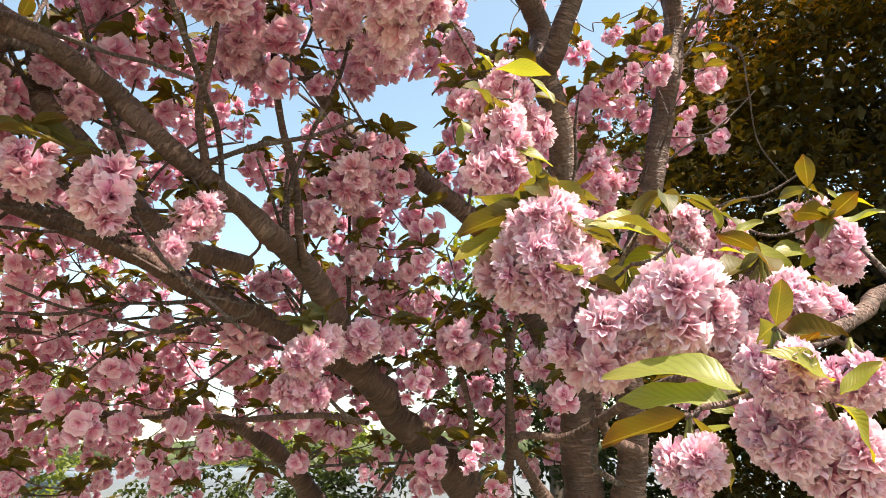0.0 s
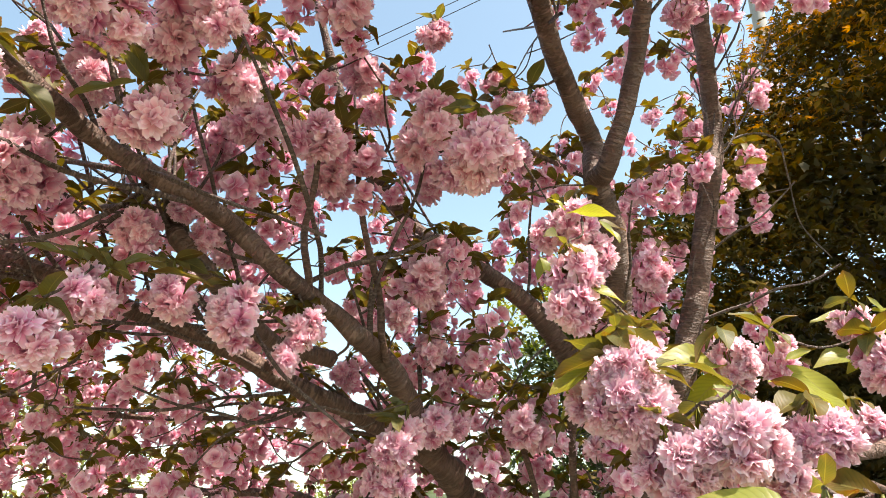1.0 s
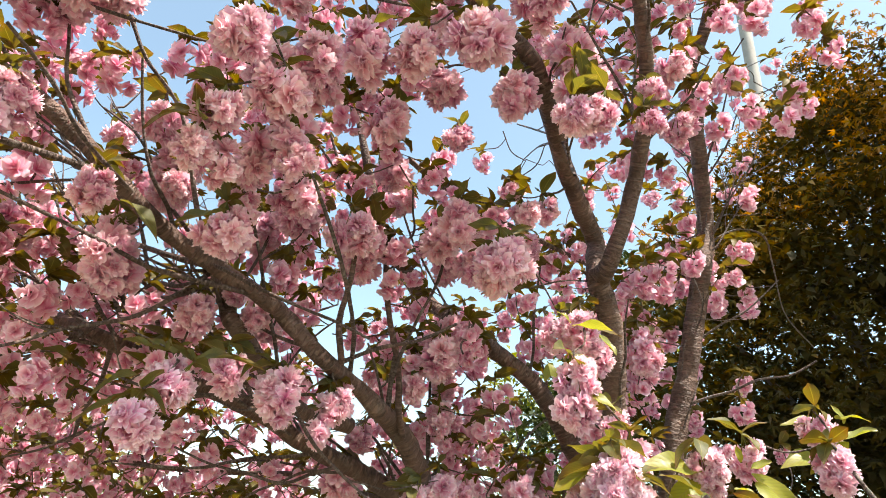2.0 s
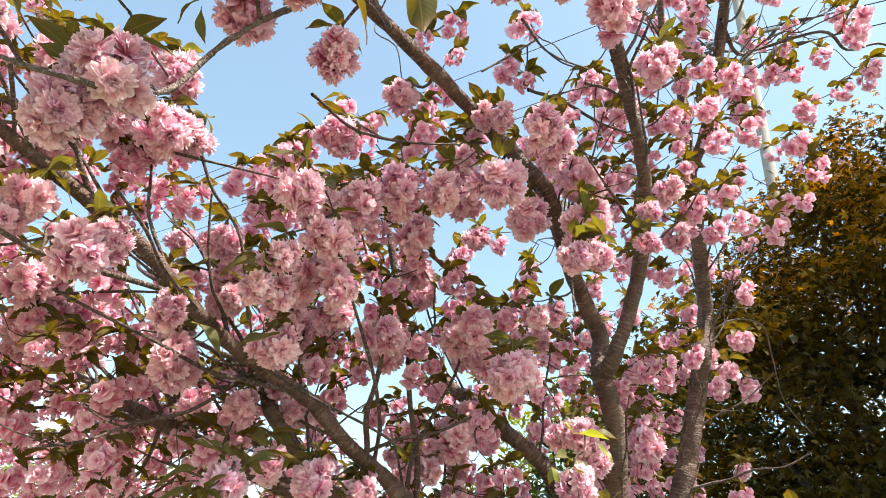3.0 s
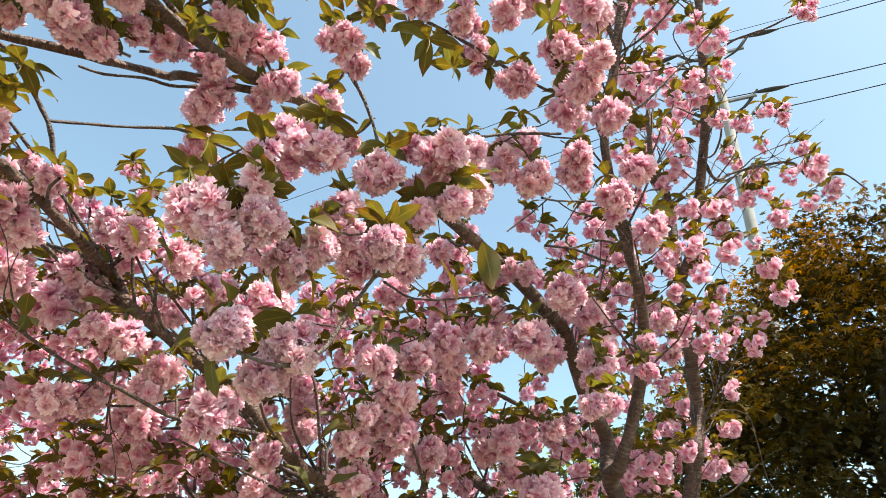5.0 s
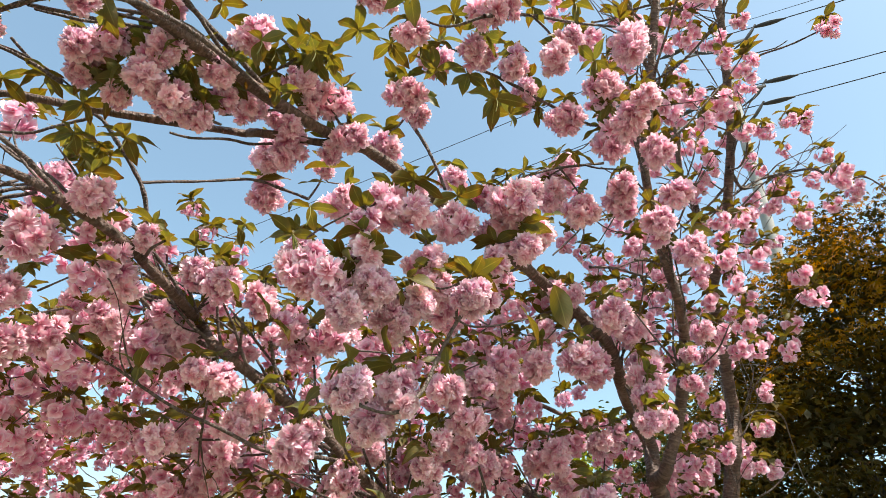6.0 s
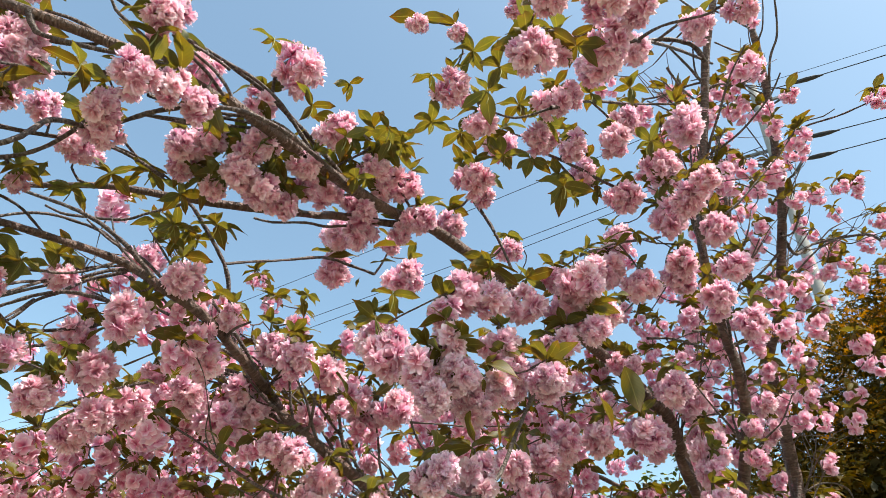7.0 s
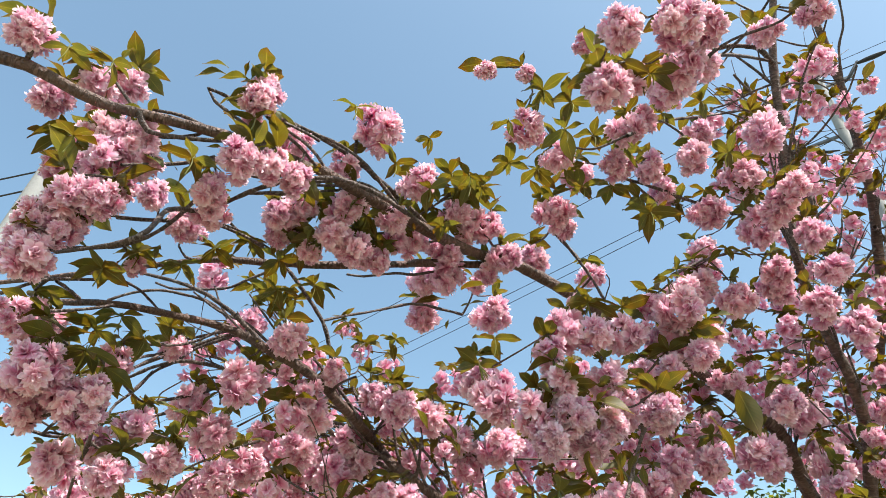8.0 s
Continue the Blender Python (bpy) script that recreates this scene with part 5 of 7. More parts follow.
blossoms((-0.572, 1.540, 2.669, 0.144), (-0.354, 1.567, 1.843, 0.125), (1.066, 1.607, 4.166, 0.155), (0.596, 1.608, 3.514, 0.143), (-0.389, 1.634, 1.767, 0.142), (0.706, 1.635, 3.365, 0.134), (-0.142, 1.646, 2.858, 0.120), (-0.303, 1.649, 3.197, 0.155))
blossoms((-0.336, 1.661, 1.887, 0.137), (1.165, 1.689, 4.370, 0.140), (-0.550, 1.700, 3.091, 0.136), (1.575, 1.704, 4.517, 0.140), (1.483, 1.714, 4.784, 0.111), (1.832, 1.730, 4.453, 0.140), (-0.315, 1.734, 3.213, 0.155), (1.367, 1.737, 4.498, 0.140))
blossoms((-0.293, 1.738, 2.399, 0.155), (-0.475, 1.742, 2.267, 0.099), (0.044, 1.752, 2.857, 0.135), (-1.305, 1.774, 2.295, 0.136), (-0.382, 1.775, 2.290, 0.118), (-0.275, 1.784, 2.790, 0.155), (1.401, 1.811, 4.522, 0.140), (1.019, 1.820, 3.730, 0.125))
blossoms((1.183, 1.839, 4.314, 0.147), (-0.302, 1.846, 2.473, 0.155), (-0.262, 1.848, 2.541, 0.155), (-0.807, 1.872, 2.814, 0.130), (-0.360, 1.874, 2.927, 0.142), (1.907, 1.885, 4.529, 0.140), (-0.303, 1.890, 2.421, 0.155), (-0.531, 1.911, 2.369, 0.126))
blossoms((1.769, 1.913, 4.471, 0.140), (-1.982, 1.916, 2.559, 0.147), (-0.656, 1.952, 2.840, 0.137), (0.465, 1.953, 3.880, 0.140), (0.496, 1.977, 2.485, 0.155), (-0.300, 1.979, 2.201, 0.110), (1.562, 1.985, 4.414, 0.137), (-0.293, 2.015, 1.963, 0.155))
blossoms((-0.303, 2.023, 2.257, 0.129), (-1.232, 2.026, 1.790, 0.155), (-0.681, 2.041, 1.999, 0.155), (0.243, 2.043, 3.073, 0.086), (-0.255, 2.058, 2.573, 0.116), (-0.627, 2.073, 2.165, 0.115), (-0.294, 2.079, 2.384, 0.135), (-0.208, 2.081, 1.974, 0.111))
blossoms((0.301, 2.093, 1.892, 0.147), (0.560, 2.096, 2.505, 0.155), (1.657, 2.110, 4.483, 0.140), (0.003, 2.126, 1.966, 0.155), (1.734, 2.179, 4.635, 0.140), (-1.929, 2.183, 2.197, 0.122), (0.071, 2.197, 2.585, 0.155), (0.050, 2.206, 1.950, 0.155))
blossoms((-1.263, 2.223, 2.132, 0.155), (0.538, 2.265, 2.906, 0.136), (-0.245, 2.334, 3.315, 0.125), (1.627, 2.340, 4.020, 0.140), (-0.927, 2.353, 1.756, 0.155), (-0.573, 2.361, 2.891, 0.155), (-1.582, 2.392, 2.046, 0.155), (0.257, 2.394, 2.878, 0.155))
blossoms((1.139, 2.398, 3.161, 0.140), (-1.055, 2.400, 1.971, 0.155), (-1.194, 2.410, 1.846, 0.148), (-1.515, 2.421, 1.692, 0.125), (-0.158, 2.444, 2.386, 0.155), (0.236, 2.451, 1.699, 0.125), (0.591, 2.461, 3.326, 0.153), (1.189, 2.467, 3.174, 0.125))
blossoms((-0.136, 2.484, 3.779, 0.155), (0.802, 2.497, 3.189, 0.128), (0.662, 2.501, 2.789, 0.155), (0.062, 2.507, 3.625, 0.119), (-0.278, 2.530, 2.598, 0.116), (0.149, 2.542, 2.160, 0.125), (0.853, 2.564, 3.231, 0.117), (1.030, 2.592, 2.975, 0.155))
blossoms((-0.169, 2.606, 2.621, 0.155), (1.117, 2.669, 3.106, 0.119), (0.926, 2.681, 3.104, 0.140), (0.588, 2.690, 2.902, 0.155), (1.265, 2.718, 3.001, 0.140), (1.117, 2.746, 3.002, 0.140), (0.946, 2.793, 3.139, 0.111), (-0.011, 2.800, 3.523, 0.155))
blossoms((0.056, 2.834, 3.832, 0.155), (1.882, 3.010, 4.936, 0.155), (-0.120, 3.033, 2.340, 0.155), (1.141, 3.112, 3.991, 0.140), (1.683, 3.177, 4.927, 0.140), (0.985, 3.200, 3.971, 0.140), (1.545, 3.325, 4.081, 0.140), (1.725, 3.344, 5.386, 0.140))
blossoms((1.017, 3.365, 4.082, 0.140), (1.793, 3.522, 4.474, 0.145), (-0.054, 3.742, 2.715, 0.126), (1.849, 3.776, 4.581, 0.119))
# thick bunches at the far left end of the boughs
blossoms((-1.598, -1.090, 3.001, 0.110), (-1.531, -1.024, 2.952, 0.103), (-1.569, -1.070, 2.913, 0.112), (-1.534, -1.065, 2.996, 0.103), (-1.619, -1.067, 2.892, 0.100), (-1.587, -1.094, 2.786, 0.099), (-1.523, -1.072, 2.784, 0.099), (-1.659, -1.083, 2.749, 0.093))
blossoms((-1.614, -1.054, 2.733, 0.087), (-1.680, -1.068, 2.694, 0.091), (-1.746, -0.884, 2.500, 0.099), (-1.693, -0.866, 2.530, 0.100), (-1.661, -0.833, 2.474, 0.093), (-1.616, -0.810, 2.496, 0.088), (-1.641, -0.781, 2.455, 0.088), (-1.779, -0.801, 2.473, 0.096))
blossoms((-1.828, -0.908, 2.650, 0.094), (-1.788, -0.862, 2.614, 0.094))
blossoms((-1.139, -0.428, 3.148, 0.082), (-1.171, -0.466, 3.040, 0.080), (-0.988, -0.339, 3.309, 0.089), (-1.333, -0.566, 3.021, 0.080), (-1.337, -0.656, 3.113, 0.093))
blossoms((-1.197, -0.626, 3.125, 0.114), (-1.079, -0.207, 3.277, 0.082), (-1.425, -0.604, 3.062, 0.080), (-0.971, -0.239, 3.316, 0.111), (-0.926, -0.138, 3.202, 0.086))

PICK = np.random.default_rng(5)
NEARNESS = sorted(np.min(np.linalg.norm(CAMERA_LINE - np.array(c[:3]), axis=1)) for c in CLUSTERS)
APART = NEARNESS[min(340, len(NEARNESS) - 1)]
DEEP = []
for (x, y, z, s), path in zip(CLUSTERS, grow([(x, y, z + 0.6 * s) for x, y, z, s in CLUSTERS], PICK)):
    away = np.min(np.linalg.norm(CAMERA_LINE - np.array((x, y, z)), axis=1))
    if away > APART:
        DEEP.append((x, y, z, s))
    else:
        few = s < 0.085
        blossom_cluster(cherry, Vector((x, y, z)) - BASE, s, PICK, int(PICK.integers(1, 3) if away < 0.8 else PICK.integers(2, 4) if few else PICK.integers(4, 8)), FINE_FLOWER_MESHES if away < 1.0 else FLOWER_MESHES if away < 1.7 else PLAIN_FLOWER_MESHES)
    v, f, u = tube(path, 6, 0.12, int(PICK.integers(999)))
    piece("twig", mesh_from("twig", v - np.array(BASE), f, u), TWIG_BARK, cherry)

# ---- leafy shoots on the low near bough ----
def leafy_shoot(x, y, z, count, size, seed):
    """Young leaves in a rosette at the tip of a shoot."""
    rng = np.random.default_rng(seed)
    at = Vector((x, y, z)) - BASE
    stem = tube(spline([(0, 0, -0.05, 0.0016), (0.005, 0, -0.02, 0.0014), (0, 0, 0.012, 0.0012)], 0.01), 6, 0.05, seed)
    shoot = piece("shoot", mesh_from("shoot", *stem), STEM, cherry, "leafy green shoot tip", m=Matrix.Translation(at))
    for i in range(count):
        s = size * rng.uniform(0.75, 1.2)
        m = Matrix.Rotation(i * 2.4 + rng.uniform(-0.4, 0.4), 4, "Z") @ Matrix.Rotation(rng.uniform(-0.35, 0.7), 4, "X") @ Matrix.Rotation(rng.uniform(-0.5, 0.5), 4, "Y") @ Matrix.Diagonal((s, s, s, 1))
        piece("leaf", LEAF_MESHES[int(rng.integers(len(LEAF_MESHES)))], LEAF, shoot, m=m)


leafy_shoot(-1.518, -1.190, 2.839, 5, 0.0576, 57)
leafy_shoot(-1.428, -0.540, 2.921, 7, 0.0576, 58)
leafy_shoot(-0.979, -0.602, 3.146, 5, 0.0576, 59)
leafy_shoot(-0.877, -0.563, 3.216, 5, 0.0504, 60)
leafy_shoot(-1.044, -0.703, 3.158, 5, 0.0576, 61)
leafy_shoot(-1.246, -0.782, 3.021, 4, 0.0648, 62)
leafy_shoot(-0.999, -0.424, 3.173, 5, 0.0576, 63)
leafy_shoot(-0.591, -0.700, 3.161, 4, 0.0648, 64)
leafy_shoot(-0.725, -0.753, 3.173, 4, 0.0576, 65)
leafy_shoot(-0.405, -0.393, 3.119, 5, 0.072, 66)
leafy_shoot(-0.169, -0.059, 3.217, 4, 0.0648, 67)
leafy_shoot(-1.243, -1.037, 2.997, 4, 0.0576, 68)
leafy_shoot(-1.089, -0.883, 3.187, 4, 0.0504, 69)
leafy_shoot(-0.946, -0.721, 3.213, 4, 0.0504, 70)
leafy_shoot(-1.489, -1.223, 3.037, 5, 0.0648, 71)
leafy_shoot(-1.614, -1.251, 3.101, 4, 0.0576, 72)
leafy_shoot(-0.714, -0.265, 3.374, 5, 0.0648, 73)
leafy_shoot(-0.912, -0.432, 3.320, 5, 0.0648, 74)
leafy_shoot(-0.361, -0.171, 3.290, 5, 0.072, 75)
leafy_shoot(-1.366, -0.092, 2.508, 5, 0.072, 76)
leafy_shoot(-0.841, -0.444, 2.736, 4, 0.0576, 77)
leafy_shoot(-1.330, -1.071, 2.851, 5, 0.0648, 78)
leafy_shoot(-0.641, -0.621, 3.458, 6, 0.075, 140)
leafy_shoot(-0.566, -0.577, 3.436, 6, 0.075, 141)
leafy_shoot(-0.516, -0.432, 3.438, 6, 0.075, 142)
leafy_shoot(-0.428, -0.365, 3.491, 6, 0.075, 143)
leafy_shoot(-0.617, -0.374, 3.373, 6, 0.075, 144)
leafy_shoot(-0.574, -0.325, 3.335, 6, 0.075, 145)
leafy_shoot(-0.701, -0.398, 3.370, 6, 0.075, 146)
leafy_shoot(-0.487, -0.255, 3.385, 6, 0.075, 147)
leafy_shoot(-0.275, -0.275, 3.673, 6, 0.075, 148)
leafy_shoot(-0.396, -0.113, 3.451, 6, 0.075, 149)
leafy_shoot(-0.775, -0.486, 3.322, 6, 0.075, 150)
leafy_shoot(-0.882, -0.402, 3.337, 6, 0.075, 151)
leafy_shoot(-0.120, -0.196, 3.789, 6, 0.075, 152)
leafy_shoot(-0.056, -0.065, 3.641, 6, 0.075, 153)
leafy_shoot(-0.255, 0.016, 3.514, 6, 0.075, 154)
leafy_shoot(-0.009, 0.023, 3.516, 6, 0.075, 155)
leafy_shoot(-0.479, -0.793, 3.306, 6, 0.075, 156)
leafy_shoot(-0.363, -0.730, 3.278, 6, 0.075, 157)

leafy_shoot(-1.560, -0.305, 3.120, 5, 0.062, 200)
leafy_shoot(-1.605, -0.294, 3.098, 5, 0.062, 201)
leafy_shoot(-1.536, -0.279, 3.094, 5, 0.062, 202)
leafy_shoot(-1.621, -0.319, 3.124, 5, 0.062, 203)
leafy_shoot(-1.581, -0.268, 3.072, 5, 0.062, 204)

leafy_shoot(-1.645, -0.842, 2.627, 7, 0.068, 300)
leafy_shoot(-1.789, -0.669, 2.806, 7, 0.068, 301)
leafy_shoot(-1.915, -0.367, 2.989, 7, 0.068, 302)
leafy_shoot(-1.776, -0.581, 2.790, 7, 0.068, 303)
leafy_shoot(-1.612, -0.874, 2.552, 7, 0.068, 304)
leafy_shoot(-1.842, -0.250, 2.734, 7, 0.068, 305)
leafy_shoot(-2.041, -0.092, 2.761, 7, 0.068, 306)
leafy_shoot(-1.845, -0.442, 2.538, 7, 0.068, 307)
leafy_shoot(-2.030, -0.495, 2.531, 7, 0.068, 308)
leafy_shoot(-1.819, -0.131, 2.881, 7, 0.068, 309)
leafy_shoot(-1.496, -0.618, 3.045, 7, 0.068, 310)
leafy_shoot(-1.622, -0.611, 3.057, 7, 0.068, 311)
leafy_shoot(-1.609, -0.928, 2.728, 7, 0.068, 312)
leafy_shoot(-1.752, -0.734, 2.959, 7, 0.068, 313)
leafy_shoot(-1.724, -0.607, 3.016, 7, 0.068, 314)
leafy_shoot(-1.782, -1.057, 3.073, 7, 0.068, 315)
leafy_shoot(-1.634, -1.083, 2.889, 7, 0.068, 316)
leafy_shoot(-1.533, 0.602, 3.502, 7, 0.068, 317)
leafy_shoot(-1.690, 0.605, 3.496, 7, 0.068, 318)
leafy_shoot(-1.298, -0.607, 3.033, 7, 0.068, 319)
leafy_shoot(-1.326, -0.570, 3.079, 7, 0.075, 400)
leafy_shoot(-1.380, -0.579, 3.050, 7, 0.075, 401)
leafy_shoot(-1.270, -0.617, 3.154, 7, 0.075, 402)
leafy_shoot(-1.207, -0.491, 3.119, 7, 0.075, 403)
leafy_shoot(-1.173, -0.462, 3.087, 7, 0.075, 404)
leafy_shoot(-1.107, -0.471, 3.266, 7, 0.075, 405)
leafy_shoot(-1.097, -0.395, 3.357, 7, 0.075, 406)
leafy_shoot(-1.049, -0.401, 3.372, 7, 0.075, 407)
leafy_shoot(-0.982, -0.391, 3.435, 7, 0.075, 408)
leafy_shoot(-0.950, -0.350, 3.382, 7, 0.075, 409)
leafy_shoot(-1.098, -0.316, 3.306, 7, 0.075, 410)
leafy_shoot(-1.017, -0.298, 3.298, 7, 0.075, 411)
leafy_shoot(-1.175, -0.578, 3.113, 7, 0.075, 412)
leafy_shoot(-1.298, -0.623, 3.125, 7, 0.075, 413)
leafy_shoot(-1.123, -0.424, 3.197, 7, 0.075, 414)
leafy_shoot(-0.900, -0.346, 3.384, 7, 0.075, 415)
leafy_shoot(-1.459, -0.524, 3.049, 7, 0.075, 416)
leafy_shoot(-1.749, -0.236, 3.231, 7, 0.075, 417)
leafy_shoot(-1.681, -0.216, 3.212, 7, 0.075, 418)
leafy_shoot(-1.382, -0.432, 3.014, 7, 0.075, 419)


def bough_leaves(name, mat, *rows):
    """Single large leaves of a bough, each from its stalk to its tip."""
    rng = np.random.default_rng(len(rows))
    for row in rows:
        a, b = Vector(row[:3]), Vector(row[3:])
        along = (b - a).normalized()
        up = (Vector((rng.normal(0, 0.3), rng.normal(-0.75, 0.3), 1.0)) - along * along.z).normalized()
        side = along.cross(up).normalized()
        size = (b - a).length
        turn = Matrix((side, along, side.cross(along))).transposed().to_4x4()
        me = LEAF_MESHES[int(rng.integers(len(LEAF_MESHES)))]
        leaf = piece("leaf", me.copy() if mat is not LEAF else me, None, cherry, name, m=Matrix.Translation(a - BASE) @ turn @ Matrix.Diagonal((size, size, size, 1)))
        if mat is not LEAF:
            leaf.data.materials[0] = mat


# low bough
bough_leaves("large yellow-green leaf painted as sunlit", SUNLIT_LEAF,
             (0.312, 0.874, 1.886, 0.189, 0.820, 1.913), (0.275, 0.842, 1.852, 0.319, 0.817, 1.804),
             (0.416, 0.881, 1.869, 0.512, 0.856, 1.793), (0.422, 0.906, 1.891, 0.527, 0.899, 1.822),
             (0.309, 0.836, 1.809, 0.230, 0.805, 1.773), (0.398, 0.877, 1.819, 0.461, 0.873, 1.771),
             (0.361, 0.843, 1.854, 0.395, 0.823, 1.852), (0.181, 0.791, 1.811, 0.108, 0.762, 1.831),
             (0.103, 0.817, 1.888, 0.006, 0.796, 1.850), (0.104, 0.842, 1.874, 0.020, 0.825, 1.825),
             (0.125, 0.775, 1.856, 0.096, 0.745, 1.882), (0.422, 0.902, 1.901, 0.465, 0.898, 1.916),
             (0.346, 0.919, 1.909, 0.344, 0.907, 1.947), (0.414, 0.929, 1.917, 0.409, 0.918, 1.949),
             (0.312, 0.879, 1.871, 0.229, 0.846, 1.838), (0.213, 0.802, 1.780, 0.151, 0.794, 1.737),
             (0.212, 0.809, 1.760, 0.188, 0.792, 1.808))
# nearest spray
bough_leaves("large yellow-green leaf painted as sunlit", SUNLIT_LEAF,
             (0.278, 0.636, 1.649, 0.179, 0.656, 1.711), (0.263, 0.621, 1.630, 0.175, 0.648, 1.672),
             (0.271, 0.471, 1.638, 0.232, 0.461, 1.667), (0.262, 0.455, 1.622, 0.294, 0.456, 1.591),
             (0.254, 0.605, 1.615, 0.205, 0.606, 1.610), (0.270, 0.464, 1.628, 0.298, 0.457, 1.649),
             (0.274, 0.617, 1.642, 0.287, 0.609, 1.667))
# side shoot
bough_leaves("large yellow-green leaf painted as sunlit", SUNLIT_LEAF,
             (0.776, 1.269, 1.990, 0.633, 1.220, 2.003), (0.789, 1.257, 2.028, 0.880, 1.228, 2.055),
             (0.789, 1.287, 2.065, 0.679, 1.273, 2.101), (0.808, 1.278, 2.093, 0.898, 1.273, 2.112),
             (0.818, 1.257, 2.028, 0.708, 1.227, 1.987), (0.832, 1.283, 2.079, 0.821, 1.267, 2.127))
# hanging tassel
bough_leaves("large yellow-green leaf painted as sunlit", SUNLIT_LEAF,
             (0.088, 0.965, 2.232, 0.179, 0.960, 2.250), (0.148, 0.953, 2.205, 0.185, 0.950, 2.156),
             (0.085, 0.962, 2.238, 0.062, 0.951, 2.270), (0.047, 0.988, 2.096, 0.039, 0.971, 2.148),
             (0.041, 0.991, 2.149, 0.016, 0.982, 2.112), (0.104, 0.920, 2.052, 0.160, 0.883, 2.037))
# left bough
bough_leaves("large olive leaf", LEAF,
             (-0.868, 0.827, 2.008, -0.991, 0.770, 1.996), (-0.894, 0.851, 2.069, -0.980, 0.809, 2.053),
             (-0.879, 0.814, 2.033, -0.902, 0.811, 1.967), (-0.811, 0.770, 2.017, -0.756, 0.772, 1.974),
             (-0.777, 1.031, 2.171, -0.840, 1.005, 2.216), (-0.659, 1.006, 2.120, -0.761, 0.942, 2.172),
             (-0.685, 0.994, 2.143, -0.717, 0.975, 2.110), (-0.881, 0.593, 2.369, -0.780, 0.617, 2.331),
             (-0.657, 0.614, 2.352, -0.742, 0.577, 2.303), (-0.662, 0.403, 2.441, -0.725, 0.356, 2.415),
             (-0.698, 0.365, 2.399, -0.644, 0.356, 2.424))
# upper left bough
bough_leaves("large olive leaf", LEAF,
             (-0.639, -0.418, 2.547, -0.605, -0.387, 2.503), (-0.651, -0.386, 2.458, -0.659, -0.372, 2.398),
             (-0.608, -0.346, 2.476, -0.566, -0.328, 2.417), (-0.543, -0.241, 2.507, -0.585, -0.242, 2.466),
             (-0.538, -0.244, 2.475, -0.550, -0.219, 2.435), (-0.738, -0.389, 2.488, -0.764, -0.395, 2.457),
             (-0.736, -0.373, 2.279, -0.737, -0.354, 2.211), (-0.753, -0.404, 2.324, -0.812, -0.408, 2.285),
             (-1.045, -0.179, 2.673, -1.001, -0.144, 2.626), (-1.125, -0.205, 2.704, -1.074, -0.175, 2.664),
             (-0.365, -0.191, 2.604, -0.296, -0.159, 2.525), (-0.272, -0.126, 2.700, -0.237, -0.065, 2.610),
             (-0.628, -0.377, 2.576, -0.549, -0.420, 2.562))

